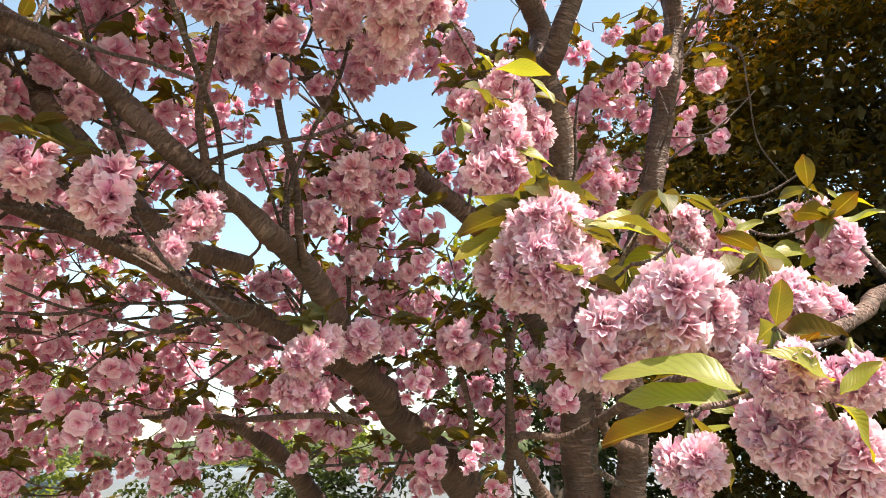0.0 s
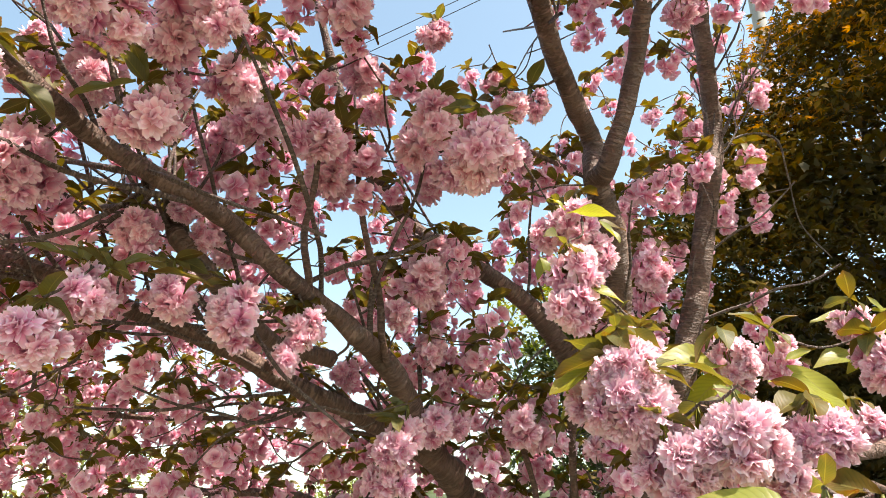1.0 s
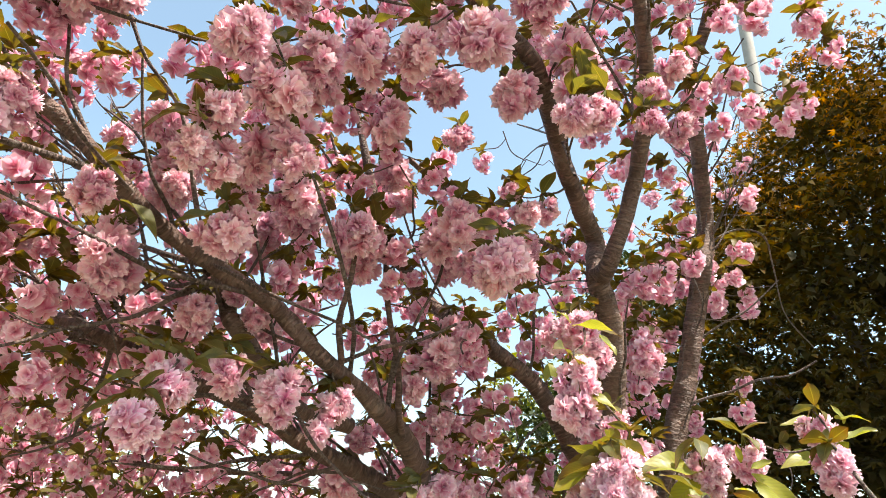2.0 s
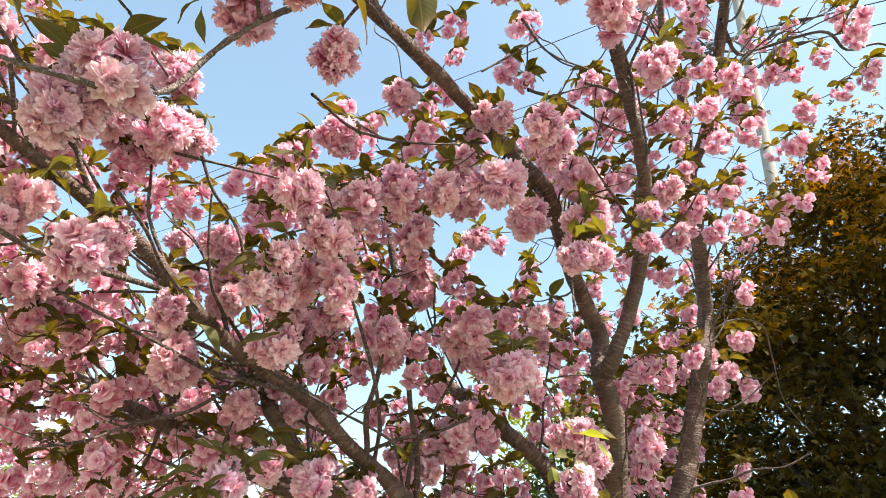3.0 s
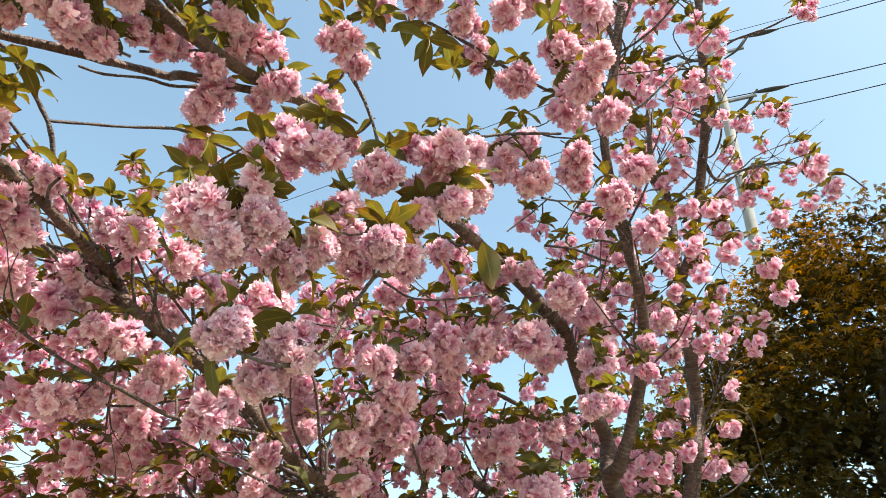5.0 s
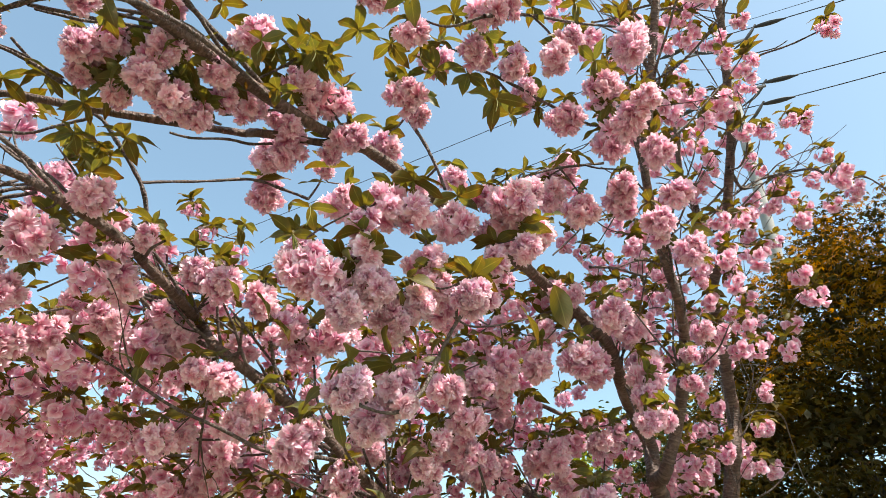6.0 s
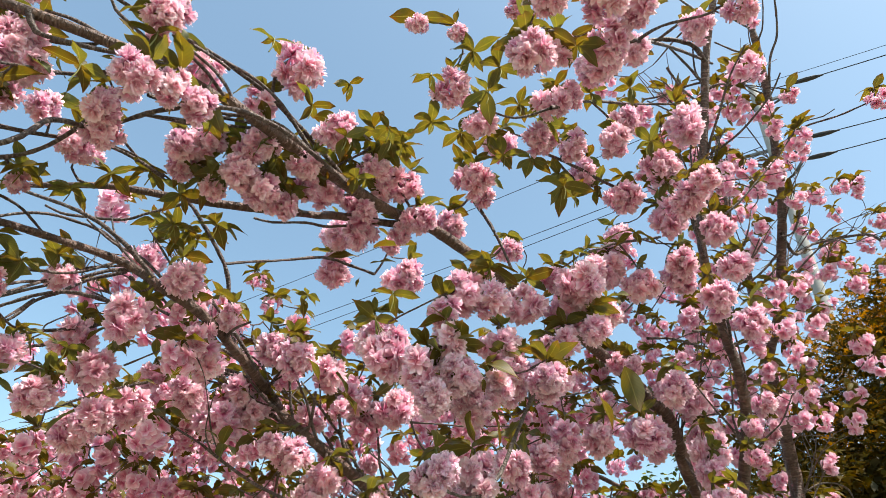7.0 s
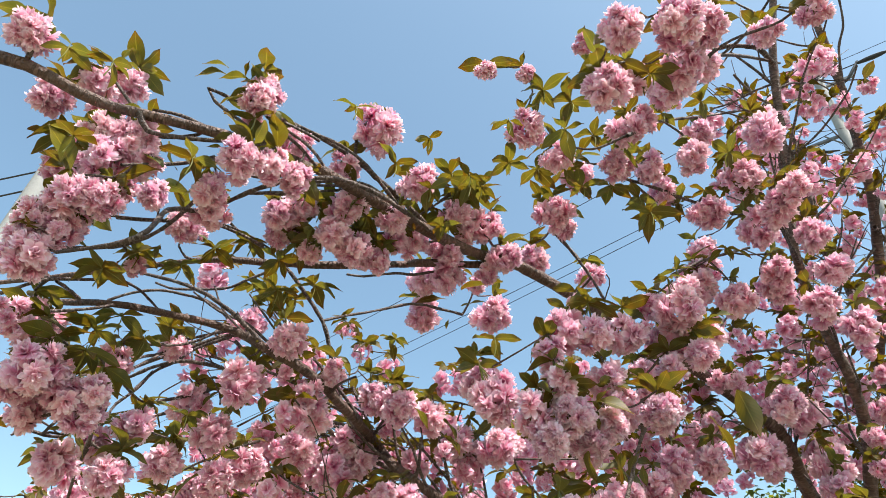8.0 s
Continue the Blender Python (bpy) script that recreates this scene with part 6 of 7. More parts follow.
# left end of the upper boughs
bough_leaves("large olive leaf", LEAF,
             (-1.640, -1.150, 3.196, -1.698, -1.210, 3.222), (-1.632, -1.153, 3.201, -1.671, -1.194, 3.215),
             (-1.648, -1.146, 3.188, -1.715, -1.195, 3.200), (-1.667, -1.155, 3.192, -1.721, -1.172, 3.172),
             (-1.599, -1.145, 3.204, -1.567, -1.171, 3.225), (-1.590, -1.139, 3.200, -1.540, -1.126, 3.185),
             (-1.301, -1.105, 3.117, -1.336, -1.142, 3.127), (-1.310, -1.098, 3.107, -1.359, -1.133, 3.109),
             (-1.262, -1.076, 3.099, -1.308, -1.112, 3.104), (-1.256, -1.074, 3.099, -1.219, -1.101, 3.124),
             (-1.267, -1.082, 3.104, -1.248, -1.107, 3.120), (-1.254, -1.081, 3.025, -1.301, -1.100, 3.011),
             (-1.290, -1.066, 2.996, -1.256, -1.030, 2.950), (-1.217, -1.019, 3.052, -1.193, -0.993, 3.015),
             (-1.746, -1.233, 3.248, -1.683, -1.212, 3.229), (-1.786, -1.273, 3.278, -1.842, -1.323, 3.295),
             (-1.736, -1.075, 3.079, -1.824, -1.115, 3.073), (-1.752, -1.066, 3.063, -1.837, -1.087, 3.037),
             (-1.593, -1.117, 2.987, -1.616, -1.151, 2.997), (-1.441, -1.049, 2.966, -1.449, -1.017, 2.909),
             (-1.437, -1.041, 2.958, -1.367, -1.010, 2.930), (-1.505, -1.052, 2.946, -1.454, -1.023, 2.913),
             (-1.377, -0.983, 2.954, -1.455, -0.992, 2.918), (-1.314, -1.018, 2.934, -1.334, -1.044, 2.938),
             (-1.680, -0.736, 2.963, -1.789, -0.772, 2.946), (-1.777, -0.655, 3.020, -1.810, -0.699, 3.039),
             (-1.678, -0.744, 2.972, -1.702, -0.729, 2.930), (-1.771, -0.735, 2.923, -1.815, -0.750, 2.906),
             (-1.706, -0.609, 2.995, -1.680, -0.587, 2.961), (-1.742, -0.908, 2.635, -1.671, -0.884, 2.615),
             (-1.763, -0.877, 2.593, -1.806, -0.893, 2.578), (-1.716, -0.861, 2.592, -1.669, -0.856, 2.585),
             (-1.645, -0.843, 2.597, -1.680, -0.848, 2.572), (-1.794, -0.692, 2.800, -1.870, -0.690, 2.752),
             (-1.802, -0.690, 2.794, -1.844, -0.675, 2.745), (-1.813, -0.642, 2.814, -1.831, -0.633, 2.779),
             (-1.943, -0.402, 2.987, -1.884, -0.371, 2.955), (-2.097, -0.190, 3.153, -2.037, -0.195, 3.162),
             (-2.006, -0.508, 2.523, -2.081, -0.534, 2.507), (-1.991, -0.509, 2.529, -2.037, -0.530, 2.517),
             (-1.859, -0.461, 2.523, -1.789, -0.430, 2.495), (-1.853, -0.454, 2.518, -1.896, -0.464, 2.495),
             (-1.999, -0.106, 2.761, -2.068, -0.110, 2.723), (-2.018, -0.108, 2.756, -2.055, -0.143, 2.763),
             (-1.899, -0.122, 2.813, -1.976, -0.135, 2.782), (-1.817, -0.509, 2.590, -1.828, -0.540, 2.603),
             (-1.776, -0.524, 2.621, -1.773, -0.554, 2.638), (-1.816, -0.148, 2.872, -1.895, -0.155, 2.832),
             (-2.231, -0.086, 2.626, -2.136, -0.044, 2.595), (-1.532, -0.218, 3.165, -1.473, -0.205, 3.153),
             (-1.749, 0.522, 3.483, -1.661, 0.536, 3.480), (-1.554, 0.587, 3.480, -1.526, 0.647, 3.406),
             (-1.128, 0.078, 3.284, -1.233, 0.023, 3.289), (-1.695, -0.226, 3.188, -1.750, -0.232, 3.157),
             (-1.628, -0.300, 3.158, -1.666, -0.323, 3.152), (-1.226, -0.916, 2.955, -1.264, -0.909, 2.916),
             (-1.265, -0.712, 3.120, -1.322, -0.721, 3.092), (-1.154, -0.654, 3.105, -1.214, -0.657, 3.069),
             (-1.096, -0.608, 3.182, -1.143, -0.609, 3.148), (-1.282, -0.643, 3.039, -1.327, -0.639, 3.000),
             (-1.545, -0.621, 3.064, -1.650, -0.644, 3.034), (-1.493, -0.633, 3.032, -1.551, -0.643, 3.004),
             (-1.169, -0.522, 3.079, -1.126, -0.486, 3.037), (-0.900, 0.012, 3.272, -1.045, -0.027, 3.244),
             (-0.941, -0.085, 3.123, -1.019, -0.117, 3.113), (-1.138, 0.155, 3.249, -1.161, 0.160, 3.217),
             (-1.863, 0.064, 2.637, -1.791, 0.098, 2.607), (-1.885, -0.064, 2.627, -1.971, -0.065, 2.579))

# ---- the rest of the bloom, past counting ----

def fill_bloom(masses, seed):
    """Clusters, leaves and twigs through oval masses of the crown: (centre), (radii), count."""
    rng = np.random.default_rng(seed)
    taken = np.array([c[:3] for c in CLUSTERS] + [(99, 99, 99)] * sum(m[2] for m in masses))
    used = len(CLUSTERS)
    flowers, leaves, twigs = [], [], []

    def add_ball(c, s):
        here = Matrix.Translation(Vector(c) - BASE)
        for p, turn, fs in ball_layout(rng, s, 5, 6):
            flowers.append(turned(SMALL_FLOWERS[int(rng.integers(5))], here @ Matrix.Translation(p) @ turn @ Matrix.Diagonal((fs, fs, fs, 1))))
        add_leaves(rng, Vector((0, 0, 0.55 * s)), s, int(rng.integers(5, 10)), lambda k, m: leaves.append(turned(LEAVES[k], here @ m)))

    for x, y, z, s in DEEP:
        add_ball((x, y, z), s)
    for centre, radii, count in masses:
        made, tries = [], 0
        while len(made) < count and tries < count * 12:
            tries += 1
            c = rng.normal(0, 1, 3)
            c = np.array(centre) + c / np.linalg.norm(c) * rng.uniform(0, 1) ** (1 / 3) * np.array(radii)
            if np.min(np.linalg.norm(taken[:used] - c, axis=1)) < 0.085 or np.min(np.linalg.norm(CAMERA_LINE - c, axis=1)) < 1.7 or in_gap(c):
                continue
            gap = THICK - c
            if np.any((gap[:, 1] > 0) & (np.linalg.norm(gap, axis=1) < 0.16)):
                continue
            taken[used] = c
            used += 1
            s = rng.uniform(0.085, 0.145)
            made.append(c + np.array((0, 0, 0.5 * s)))
            add_ball(c, s)
        for path in grow(made, rng):
            v, f, u = tube(path, 5, 0.1, len(twigs))
            twigs.append((v - np.array(BASE), f, u))
    piece("far_bloom", mesh_from("far_bloom", *join_arrays(flowers)), PETAL, cherry, kind="stuff")
    piece("far_foliage", mesh_from("far_foliage", *join_arrays(leaves)), LEAF, cherry, kind="stuff")
    piece("far_brushwood", mesh_from("far_brushwood", *join_arrays(twigs)), TWIG_BARK, cherry, kind="stuff")


fill_bloom([
    ((-1.2, 2.5, 2.05), (1.3, 0.8, 0.6), 220),
    ((-0.3, 3.0, 1.9), (0.9, 0.45, 0.5), 60),
    ((-2.3, 3.4, 2.2), (1.4, 0.9, 0.7), 110),
    ((-1.9, 1.3, 2.5), (0.9, 0.7, 0.45), 90),
    ((-0.7, 1.9, 2.75), (0.7, 0.6, 0.55), 80),
    ((0.05, 2.2, 2.6), (0.7, 0.7, 0.8), 80),
    ((-0.5, 1.1, 2.8), (0.8, 0.5, 0.4), 40),
    ((0.75, 2.3, 3.6), (0.45, 0.6, 0.8), 26),
    ((0.9, 1.4, 4.5), (0.6, 0.5, 0.6), 34),
    ((-1.0, 0.5, 2.75), (0.7, 0.5, 0.35), 16),
    ((0.3, 2.4, 1.75), (0.9, 0.6, 0.35), 40),
    ((-1.75, 0.2, 2.8), (0.6, 0.6, 0.3), 20),
    ((-2.0, 1.0, 2.55), (0.8, 0.7, 0.35), 60),
    ((-1.4, 1.4, 2.4), (0.6, 0.6, 0.4), 40),
    ((-3.3, 2.7, 2.6), (1.4, 1.0, 0.8), 110),
    ((-0.5, 1.3, 3.2), (0.7, 0.5, 0.3), 40),
    ((0.7, 1.4, 3.6), (0.5, 0.4, 0.5), 30),
    ((0.35, 0.45, 4.15), (0.4, 0.45, 0.5), 34),
    ((0.6, 2.3, 2.8), (0.55, 0.5, 0.6), 40),
    ((-1.7, 2.7, 1.75), (1.3, 0.8, 0.45), 80),
    ((0.7, 2.7, 2.2), (0.6, 0.4, 0.5), 30),
    ((-2.5, 0.4, 2.85), (0.8, 0.7, 0.35), 80),
    ((-3.2, 1.3, 2.9), (1.0, 0.8, 0.4), 60),
    ((-1.6, 0.5, 2.95), (0.6, 0.5, 0.3), 40),
    ((-2.6, 2.2, 2.4), (1.2, 0.9, 0.6), 110),
    ((0.45, 1.5, 3.5), (0.5, 0.5, 0.5), 36),
    ((-0.2, 0.9, 3.3), (0.6, 0.4, 0.3), 24),
], 21)

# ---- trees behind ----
# maple: sun painted into the bronze-orange leaves, shade into the dark green
MAPLE_SUNLIT_LEAF = thin_material("maple_leaf_sunlit", [(0.0, (0.20, 0.155, 0.03)), (1.0, (0.36, 0.20, 0.042))], (1.6, 1.15, 0.4), 0.42, 0.7, 0.0, 0.5, 0.1)
MAPLE_SHADED_GREEN = thin_material("maple_leaf_shaded_green", [(0.0, (0.056, 0.054, 0.017)), (1.0, (0.09, 0.062, 0.02))], (1.4, 1.2, 0.35), 0.25, 0.75, 0.0, 0.5, 0.08)
YELLOW_GREEN = thin_material("fresh_leaf", [(0.0, (0.12, 0.16, 0.03)), (1.0, (0.20, 0.20, 0.04))], (1.6, 1.6, 0.5), 0.45, 0.5, 0.0, 0.4)
DARK_BARK = rough_material("grey_brown_bark", [(0.3, (0.05, 0.04, 0.03)), (0.7, (0.14, 0.11, 0.09))], 9, 0.85, 0.6)


def spray_array(rng, fingers):
    """A small leaf of narrow drooping fingers."""
    v, f, u = [], [], []
    for k in range(fingers):
        a = (k - (fingers - 1) / 2) * (2.2 / max(1, fingers - 1) if fingers > 1 else 0) + rng.normal(0, 0.1)
        d, s = np.array((math.sin(a), math.cos(a))), np.array((math.cos(a), -math.sin(a)))
        n = len(v)
        length = 1 - 0.25 * abs(a)
        w = 0.13 if fingers > 1 else 0.28
        for t, q, ww, z in ((0, 0, 0, 0), (0.45, 1, w, 0.02), (1, 0, 0, -0.22 + rng.normal(0, 0.08)), (0.45, -1, w, 0.02)):
            v.append((*(d * length * t + s * ww * q), z))
            u.append((q * 0.5 + 0.5, t))
        f.append((n, n + 1, n + 2, n + 3))
    return np.array(v), np.array(f), np.array(u)


def leaf_cloud(rng, centre, radii, pads, per_pad, size, fingers, inner=0.0, low=-2.0):
    """Leaves in flattish pads through an oval crown; inner is the share of the radius left empty, low where the pads begin."""
    kinds = [spray_array(rng, fingers) for _ in range(6)]
    items = []
    for _ in range(pads):
        d = rng.normal(0, 1, 3)
        d /= np.linalg.norm(d)
        while d[2] < low:
            d = rng.normal(0, 1, 3)
            d /= np.linalg.norm(d)
        r = (inner ** 3 + (1 - inner ** 3) * rng.uniform(0, 1)) ** (1 / 3) * (1 + 0.12 * math.sin(5 * d[0] + 3 * d[2]) + 0.08 * math.sin(11 * d[1] + 7 * d[2]))
        pad = np.array(centre) + d * r * np.array(radii)
        wide = rng.uniform(0.10, 0.24)
        for _ in range(per_pad):
            p = pad + rng.uniform(-1.5, 1.5, 3) * np.array((wide, wide, wide * 0.4))
            s = size * rng.uniform(0.7, 1.3)
            m = Matrix.Translation(p) @ Matrix.Rotation(rng.uniform(0, 6.3), 4, "Z") @ Matrix.Rotation(rng.normal(-0.2, 0.45), 4, "X") @ Matrix.Rotation(rng.normal(0, 0.4), 4, "Y") @ Matrix.Diagonal((s, s, s, 1))
            items.append(turned(kinds[int(rng.integers(6))], m))
    return join_arrays(items)


def leafy_tree(name, label, at, centre, radii, crowns, seed, stem=0.09):
    """A tree with a forked trunk and limbs, and a crown of many small leaves. crowns: (pads, per pad, leaf, fingers, material, inner, low, share of the radii)."""
    rng = np.random.default_rng(seed)
    tree = tagged(new(name), label, "tree")
    tree.location = at
    c = np.array(centre)
    rows = [tube(spline([(0, 0, -0.1, stem * 1.4), (0.03, 0.0, c[2] * 0.35, stem), (c[0] * 0.6, c[1] * 0.6, c[2] * 0.75, stem * 0.8), (*c, stem * 0.5)], 0.12), 12, 0.06, seed)]
    piece("trunk", mesh_from("trunk", *rows[0]), DARK_BARK, tree)
    for k in range(9):
        d = rng.normal(0, 1, 3)
        d[2] = abs(d[2]) * 0.7
        d /= np.linalg.norm(d)
        start = np.array((c[0] * 0.5, c[1] * 0.5, c[2] * rng.uniform(0.5, 0.9)))
        end = c + d * np.array(radii) * 0.85
        mid = (start + end) / 2 + rng.normal(0, 0.12, 3)
        piece("limb", mesh_from("limb", *tube(spline([(*start, stem * 0.45), (*mid, stem * 0.3), (*end, stem * 0.1)], 0.12), 8, 0.06, seed + k)), DARK_BARK, tree)
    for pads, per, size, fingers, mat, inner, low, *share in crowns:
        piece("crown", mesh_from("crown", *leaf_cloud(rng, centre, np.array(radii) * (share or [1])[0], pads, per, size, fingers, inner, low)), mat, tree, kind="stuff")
    return tree


# bright orange only on the crown's upper shell, standing in for sunlight there
leafy_tree("maple_tree", "dense maple, bronze-orange leaves painted sunlit on top, green ones painted shaded", (3.35, 4.2, 0), (0, 0, 2.95), (2.2, 1.95, 2.5),
           [(320, 90, 0.095, 1, MAPLE_SHADED_GREEN, 0.0, -2, 0.82), (750, 60, 0.06, 1, MAPLE_SHADED_GREEN, 0.75, -2), (420, 50, 0.055, 4, MAPLE_SHADED_GREEN, 0.92, -2), (220, 40, 0.05, 4, MAPLE_SUNLIT_LEAF, 0.93, 0.42)], 61, 0.13)
# stands out of view, added only to keep the sun off the maple
leafy_tree("broadleaf_tree", "unseen tall dense tree added to shade the maple", (5.75, 1.0, 0), (0, 0, 7.2), (1.9, 1.9, 3.1), [(420, 60, 0.17, 1, MAPLE_SHADED_GREEN, 0.2, -2)], 67, 0.14)
leafy_tree("broadleaf_tree", "yellow-green broadleaf tree in fresh leaf", (1.2, 8.6, 0), (0, 0, 3.6), (1.7, 1.3, 1.6), [(170, 34, 0.10, 1, YELLOW_GREEN, 0.5, -2)], 62)
leafy_tree("broadleaf_tree", "bright green broadleaf tree beside the polytunnels", (-8.2, 11.0, 0), (0, 0, 2.6), (2.0, 1.6, 1.6), [(150, 34, 0.13, 1, YELLOW_GREEN, 0.5, -2)], 63)
leafy_tree("broadleaf_tree", "low green tree behind the polytunnels", (-4.5, 19.0, 0), (0, 0, 2.0), (2.6, 1.6, 1.2), [(130, 34, 0.16, 1, YELLOW_GREEN, 0.4, -2)], 64)

SHRUB = thin_material("dark_evergreen_leaf", [(0.0, (0.03, 0.045, 0.014)), (1.0, (0.05, 0.065, 0.02))], (1.3, 1.4, 0.4), 0.25, 0.4, 0.0, 0.4)
leafy_tree("shrub", "dark evergreen shrub behind the cherry trunk", (2.0, 6.3, 0), (0, 0, 2.6), (1.8, 0.9, 2.7), [(370, 52, 0.09, 1, SHRUB, 0.3, -2)], 65, 0.05)
leafy_tree("shrub", "broad green shrub beside the field edge", (-2.6, 9.5, 0), (0, 0, 0.9), (2.6, 0.8, 1.0), [(150, 45, 0.10, 1, SHRUB, 0.3, -2)], 66, 0.04)

# ---- far woods along the horizon ----
WOODS = rough_material("far_woods", [(0.3, (0.03, 0.045, 0.018)), (0.55, (0.06, 0.085, 0.03)), (0.8, (0.11, 0.12, 0.05))], 0.25, 0.9, 0.5)
wood_rng = np.random.default_rng(8)
crowns = []
ball = bmesh.new()
bmesh.ops.create_icosphere(ball, subdivisions=2, radius=1)
ball_v = np.array([v.co[:] for v in ball.verts])
ball_f = np.array([[v.index for v in f.verts] for f in ball.faces])
ball.free()
for turn in np.arange(-100, 100, 1.1):
    far = wood_rng.uniform(70, 110)
    a = radians(turn)
    for k in range(3):
        size = wood_rng.uniform(1.3, 2.6)
        lump = ball_v * (1 + wood_rng.normal(0, 0.16, (len(ball_v), 1))) * size * np.array((1.1, 1.1, 0.9))
        crowns.append((lump + np.array((far * math.sin(a) + wood_rng.normal(0, 1.5), far * math.cos(a), 0.6 + k * 1.1)), ball_f, np.zeros((len(ball_v), 2))))
woods = piece("far_woods", mesh_from("far_woods", *join_arrays(crowns)), WOODS)
tagged(woods, "distant belt of dark green woodland", "woods", kind="stuff")

# ---- polytunnels ----
FILM = rough_material("weathered_film", [(0.3, (0.10, 0.12, 0.13)), (0.7, (0.18, 0.20, 0.215))], 0.7, 0.35, 0.15)
STEEL = rough_material("galvanised_steel", [(0.3, (0.16, 0.165, 0.17)), (0.7, (0.26, 0.26, 0.26))], 8, 0.6, 0.1, 0.5)


def polytunnel(x, y, length, half, height):
    """A long low tunnel of film over steel hoops, along x."""
    t = tagged(new("polytunnel"), "long low polytunnel of greyish plastic film on steel hoops", "greenhouse", "row of polytunnels")
    t.location = (x, y, 0)
    a = np.linspace(0, math.pi, 15)
    arch = np.stack([-np.cos(a) * half, np.sin(a) ** 0.7 * height], 1)
    xs = np.arange(0, length + 0.01, 0.5)
    v = np.array([(px, q[0], q[1] - 0.02 * math.sin(px * 6.28) ** 2) for px in xs for q in arch])
    i, j = np.meshgrid(np.arange(len(xs) - 1), np.arange(14), indexing="ij")
    k = (i * 15 + j).ravel()
    piece("film", mesh_from("film", v, np.stack([k, k + 15, k + 16, k + 1], 1)), FILM, t)
    hoop = mesh_from("hoop", *tube(np.array([(0, q[0] * 1.01, q[1] * 1.01, 0.016) for q in arch]), 6, 0, 1))
    for px in xs[::2]:
        piece("hoop", hoop, STEEL, t, m=Matrix.Translation((px, 0, 0)))


polytunnel(-16, 13.5, 30, 2.2, 1.55)
polytunnel(-16, 18.6, 30, 2.2, 1.6)

# ---- poles and lines ----
CONCRETE = rough_material("pole_concrete", [(0.3, (0.28, 0.28, 0.27)), (0.7, (0.40, 0.395, 0.38))], 3, 0.8, 0.2)
RUBBER = rough_material("black_rubber", [(0.3, (0.015, 0.015, 0.017)), (0.7, (0.04, 0.04, 0.045))], 20, 0.5, 0.1)


def rod(a, b, r0, r1, sides=16, sag=0.0):
    a, b = np.array(a, float), np.array(b, float)
    pts = [(*(a + (b - a) * t - np.array((0, 0, sag * 4 * t * (1 - t)))), r0 + (r1 - r0) * t) for t in np.linspace(0, 1, 2 if not sag else 24)]
    return tube(np.array(pts), sides, 0, 1)


def utility_pole(x, y, height, radius, arms, label, lean=(0, 0)):
    pole = tagged(new("utility_pole"), label, "utility pole")
    pole.matrix_basis = pose(x, y, 0, lean[0], lean[1], 0)
    piece("shaft", mesh_from("shaft", *rod((0, 0, -0.3), (0, 0, height), radius * 1.12, radius * 0.85, 20)), CONCRETE, pole)
    for z, turn in arms:
        bm = bmesh.new()
        bmesh.ops.create_cube(bm, size=1)
        bmesh.ops.scale(bm, vec=(1.3, 0.05, 0.05), verts=bm.verts)
        bmesh.ops.bevel(bm, geom=bm.edges[:], offset=0.008, segments=1)
        me = bpy.data.meshes.new("crossarm")
        bm.to_mesh(me)
        bm.free()
        piece("crossarm", me, STEEL, pole, m=Matrix.Translation((0, radius + 0.03, z)) @ Matrix.Rotation(turn, 4, "Z"))
        piece("brace", mesh_from("brace", *rod((-0.3 * math.cos(turn), radius, z), (0, radius, z - 0.3), 0.016, 0.016, 6)), STEEL, pole)
    for k in range(10):
        side = 1 if k % 2 else -1
        piece("step_bolt", mesh_from("step_bolt", *rod((side * radius * 0.8, 0, 2.6 + 0.45 * k), (side * (radius + 0.16), 0, 2.6 + 0.45 * k), 0.009, 0.009, 6)), STEEL, pole)
    return pole


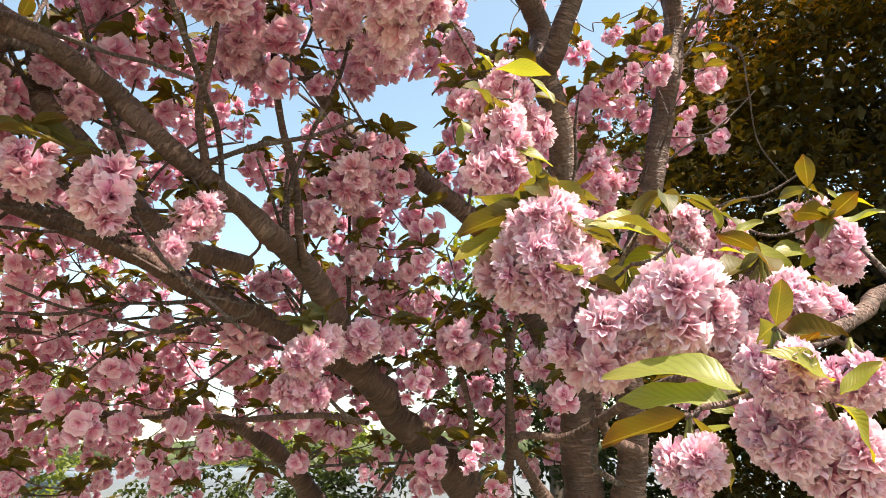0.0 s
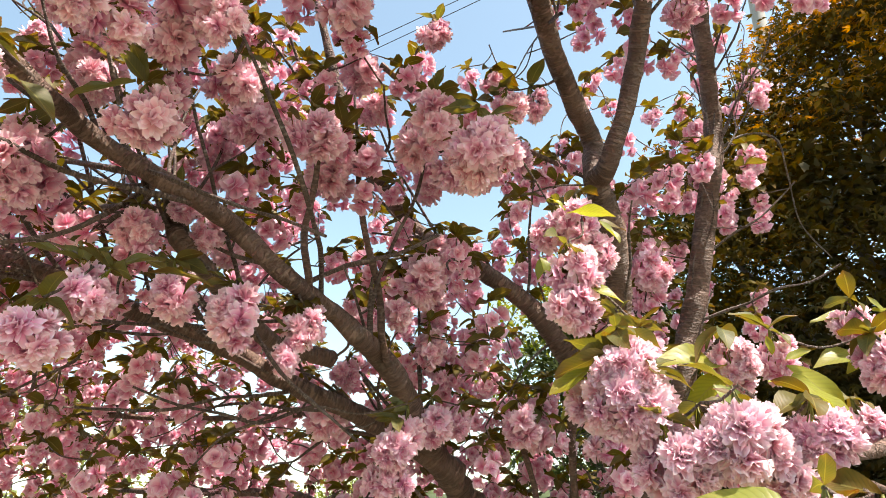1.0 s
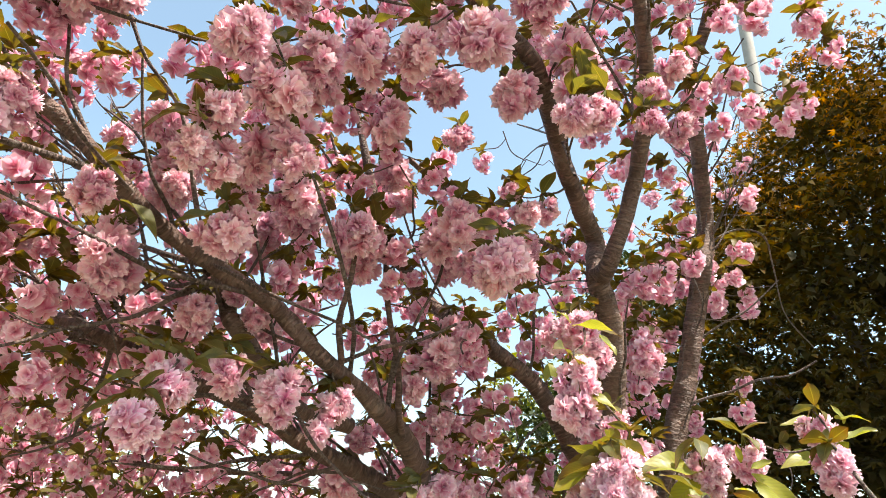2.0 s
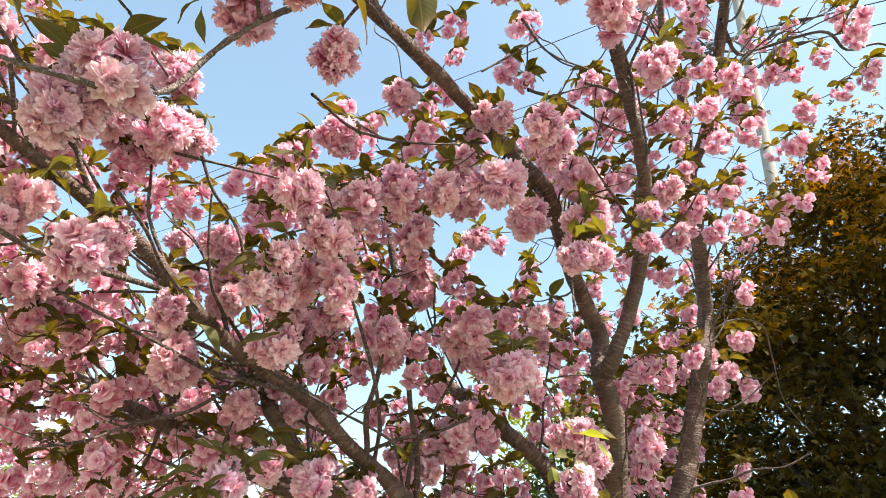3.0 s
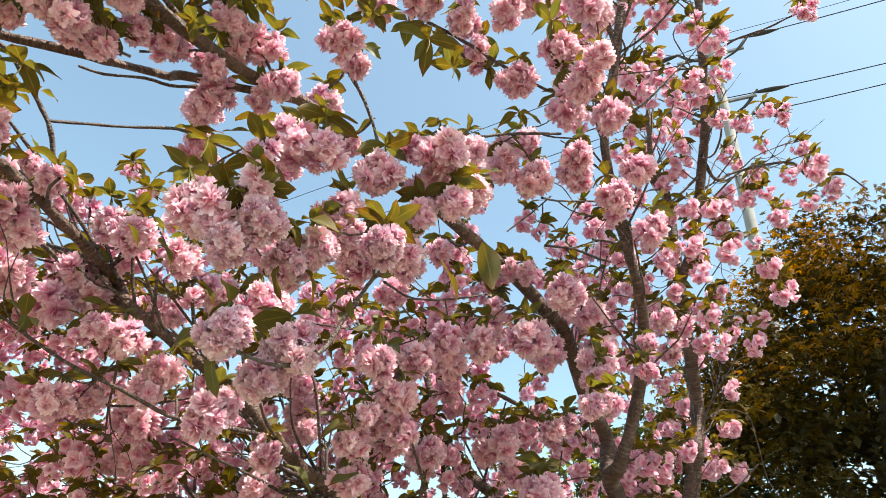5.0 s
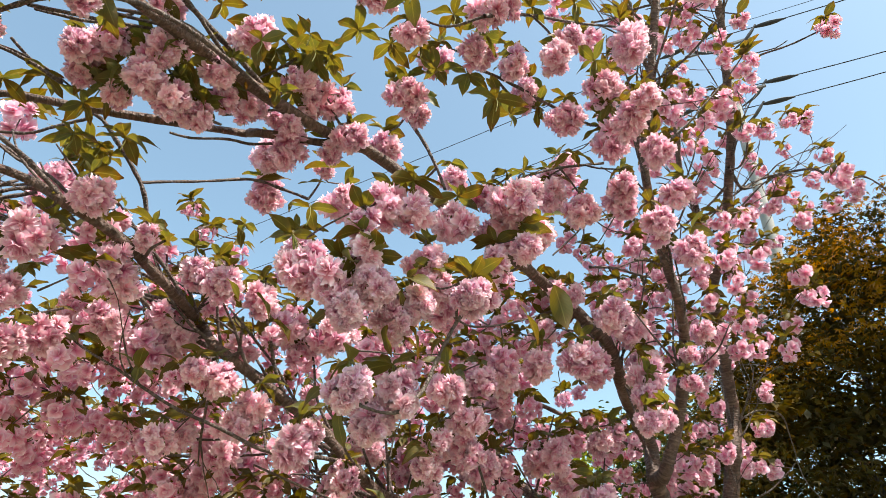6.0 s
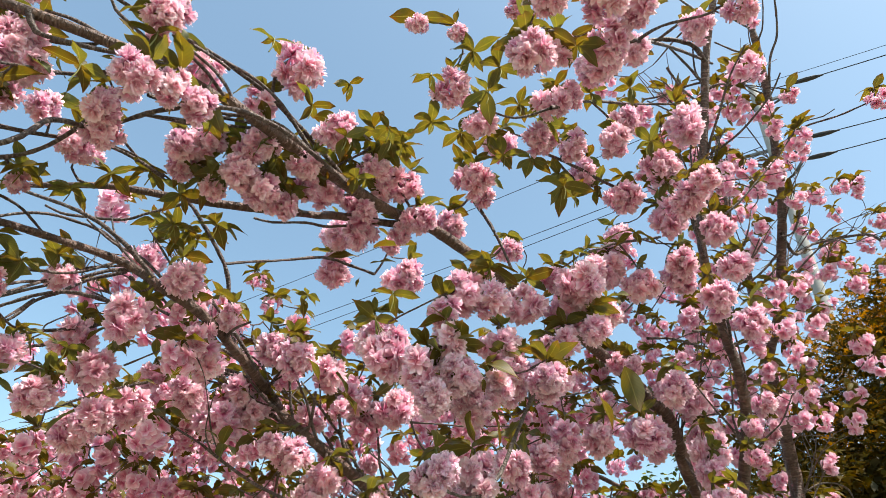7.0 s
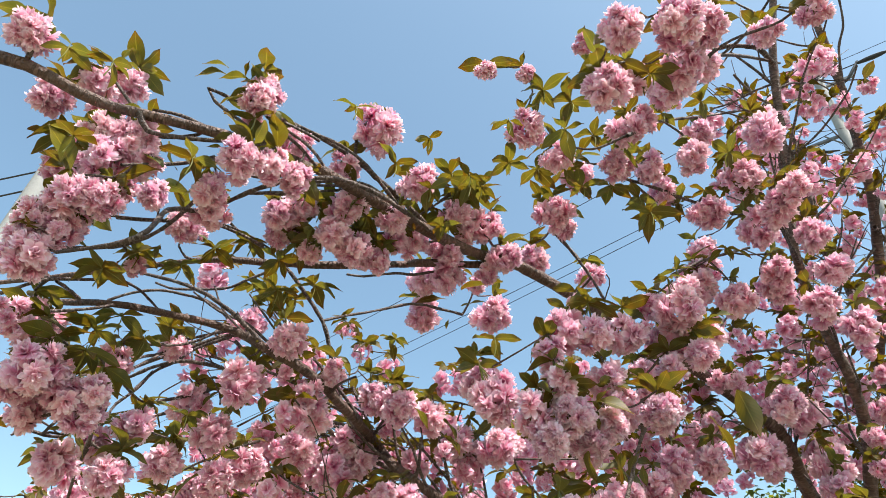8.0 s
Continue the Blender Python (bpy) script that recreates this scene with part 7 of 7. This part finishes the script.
def line(start, end, radius, sag, label, beads=True):
    """One overhead wire with a strain insulator near its start."""
    w = tagged(new("overhead_wire"), label, "cable", "overhead wires")
    s, e = Vector(start), Vector(end)
    w.location = s
    d = e - s
    piece("wire", mesh_from("wire", *rod((0, 0, 0), d, radius, radius, 6, sag)), RUBBER, w)
    if beads:
        u = d.normalized()
        b = [(0.55, 0.02), (0.6, 0.05), (0.72, 0.075), (0.85, 0.085), (0.98, 0.07), (1.08, 0.035), (1.14, 0.02)]
        rows = np.array([(*(u * t - Vector((0, 0, sag * 4 * t / d.length))), r * 0.6) for t, r in b])
        piece("insulator", mesh_from("insulator", *tube(rows, 10, 0.02, 3)), RUBBER, w)
        drop = np.array([(*(u * 0.6), 0.022), (*(u * 0.45 + Vector((0, 0, -0.2))), 0.035), (*(u * 0.3 + Vector((0, 0, -0.36))), 0.03), (*(u * 0.05 + Vector((0, 0, -0.5))), 0.014)])
        piece("jumper", mesh_from("jumper", *tube(spline(drop, 0.08), 8, 0.02, 3)), RUBBER, w)
    return w


tall_pole = utility_pole(3.77, 7.68, 13.4, 0.10, [(13.0, -0.35), (11.6, -0.35)], "tall grey concrete utility pole with steel crossarms", (1.16, 2.3))
utility_pole(-7.0, 1.98, 7.8, 0.135, [], "grey concrete utility pole with step bolts")
for z, y0 in ((13.0, 7.25), (11.75, 7.6), (11.5, 7.95)):
    inside, tip = (tall_pole.matrix_basis.inverted() @ Vector(p) for p in ((3.77 + 0.0401 * z, 7.68 - 0.0202 * z, z), (4.36, y0, z)))
    piece("bracket", mesh_from("bracket", *rod(inside, tip, 0.022, 0.018, 8)), STEEL, tall_pole)
for z, y0, slope, y1, sag in ((13.0, 7.25, 0.389, 19.2, 0.25), (11.75, 7.6, 0.39, 19.6, 0.3), (11.5, 7.95, 0.42, 20.0, 0.3)):
    line((4.35, y0, z), (14, y0 - slope * 9.65, z), 0.011, sag, "black overhead wire with strain insulator")
    line((4.15, min(y0, 7.62), z if y0 < 7.9 else 11.58), (-22, y1, z - 0.2), 0.009, sag, "black overhead wire with strain insulator")
line((4.3, 7.4, 13.4), (14, 3.7, 13.4), 0.006, 0.2, "thin bare overhead earth wire", False)
line((-7.0, 2.0, 7.75), (-22, 1.0, 7.75), 0.012, 0.3, "black overhead wire by the small pole", False)
line((-7.0, 2.0, 7.4), (-22, 1.1, 7.4), 0.012, 0.3, "black overhead wire by the small pole", False)
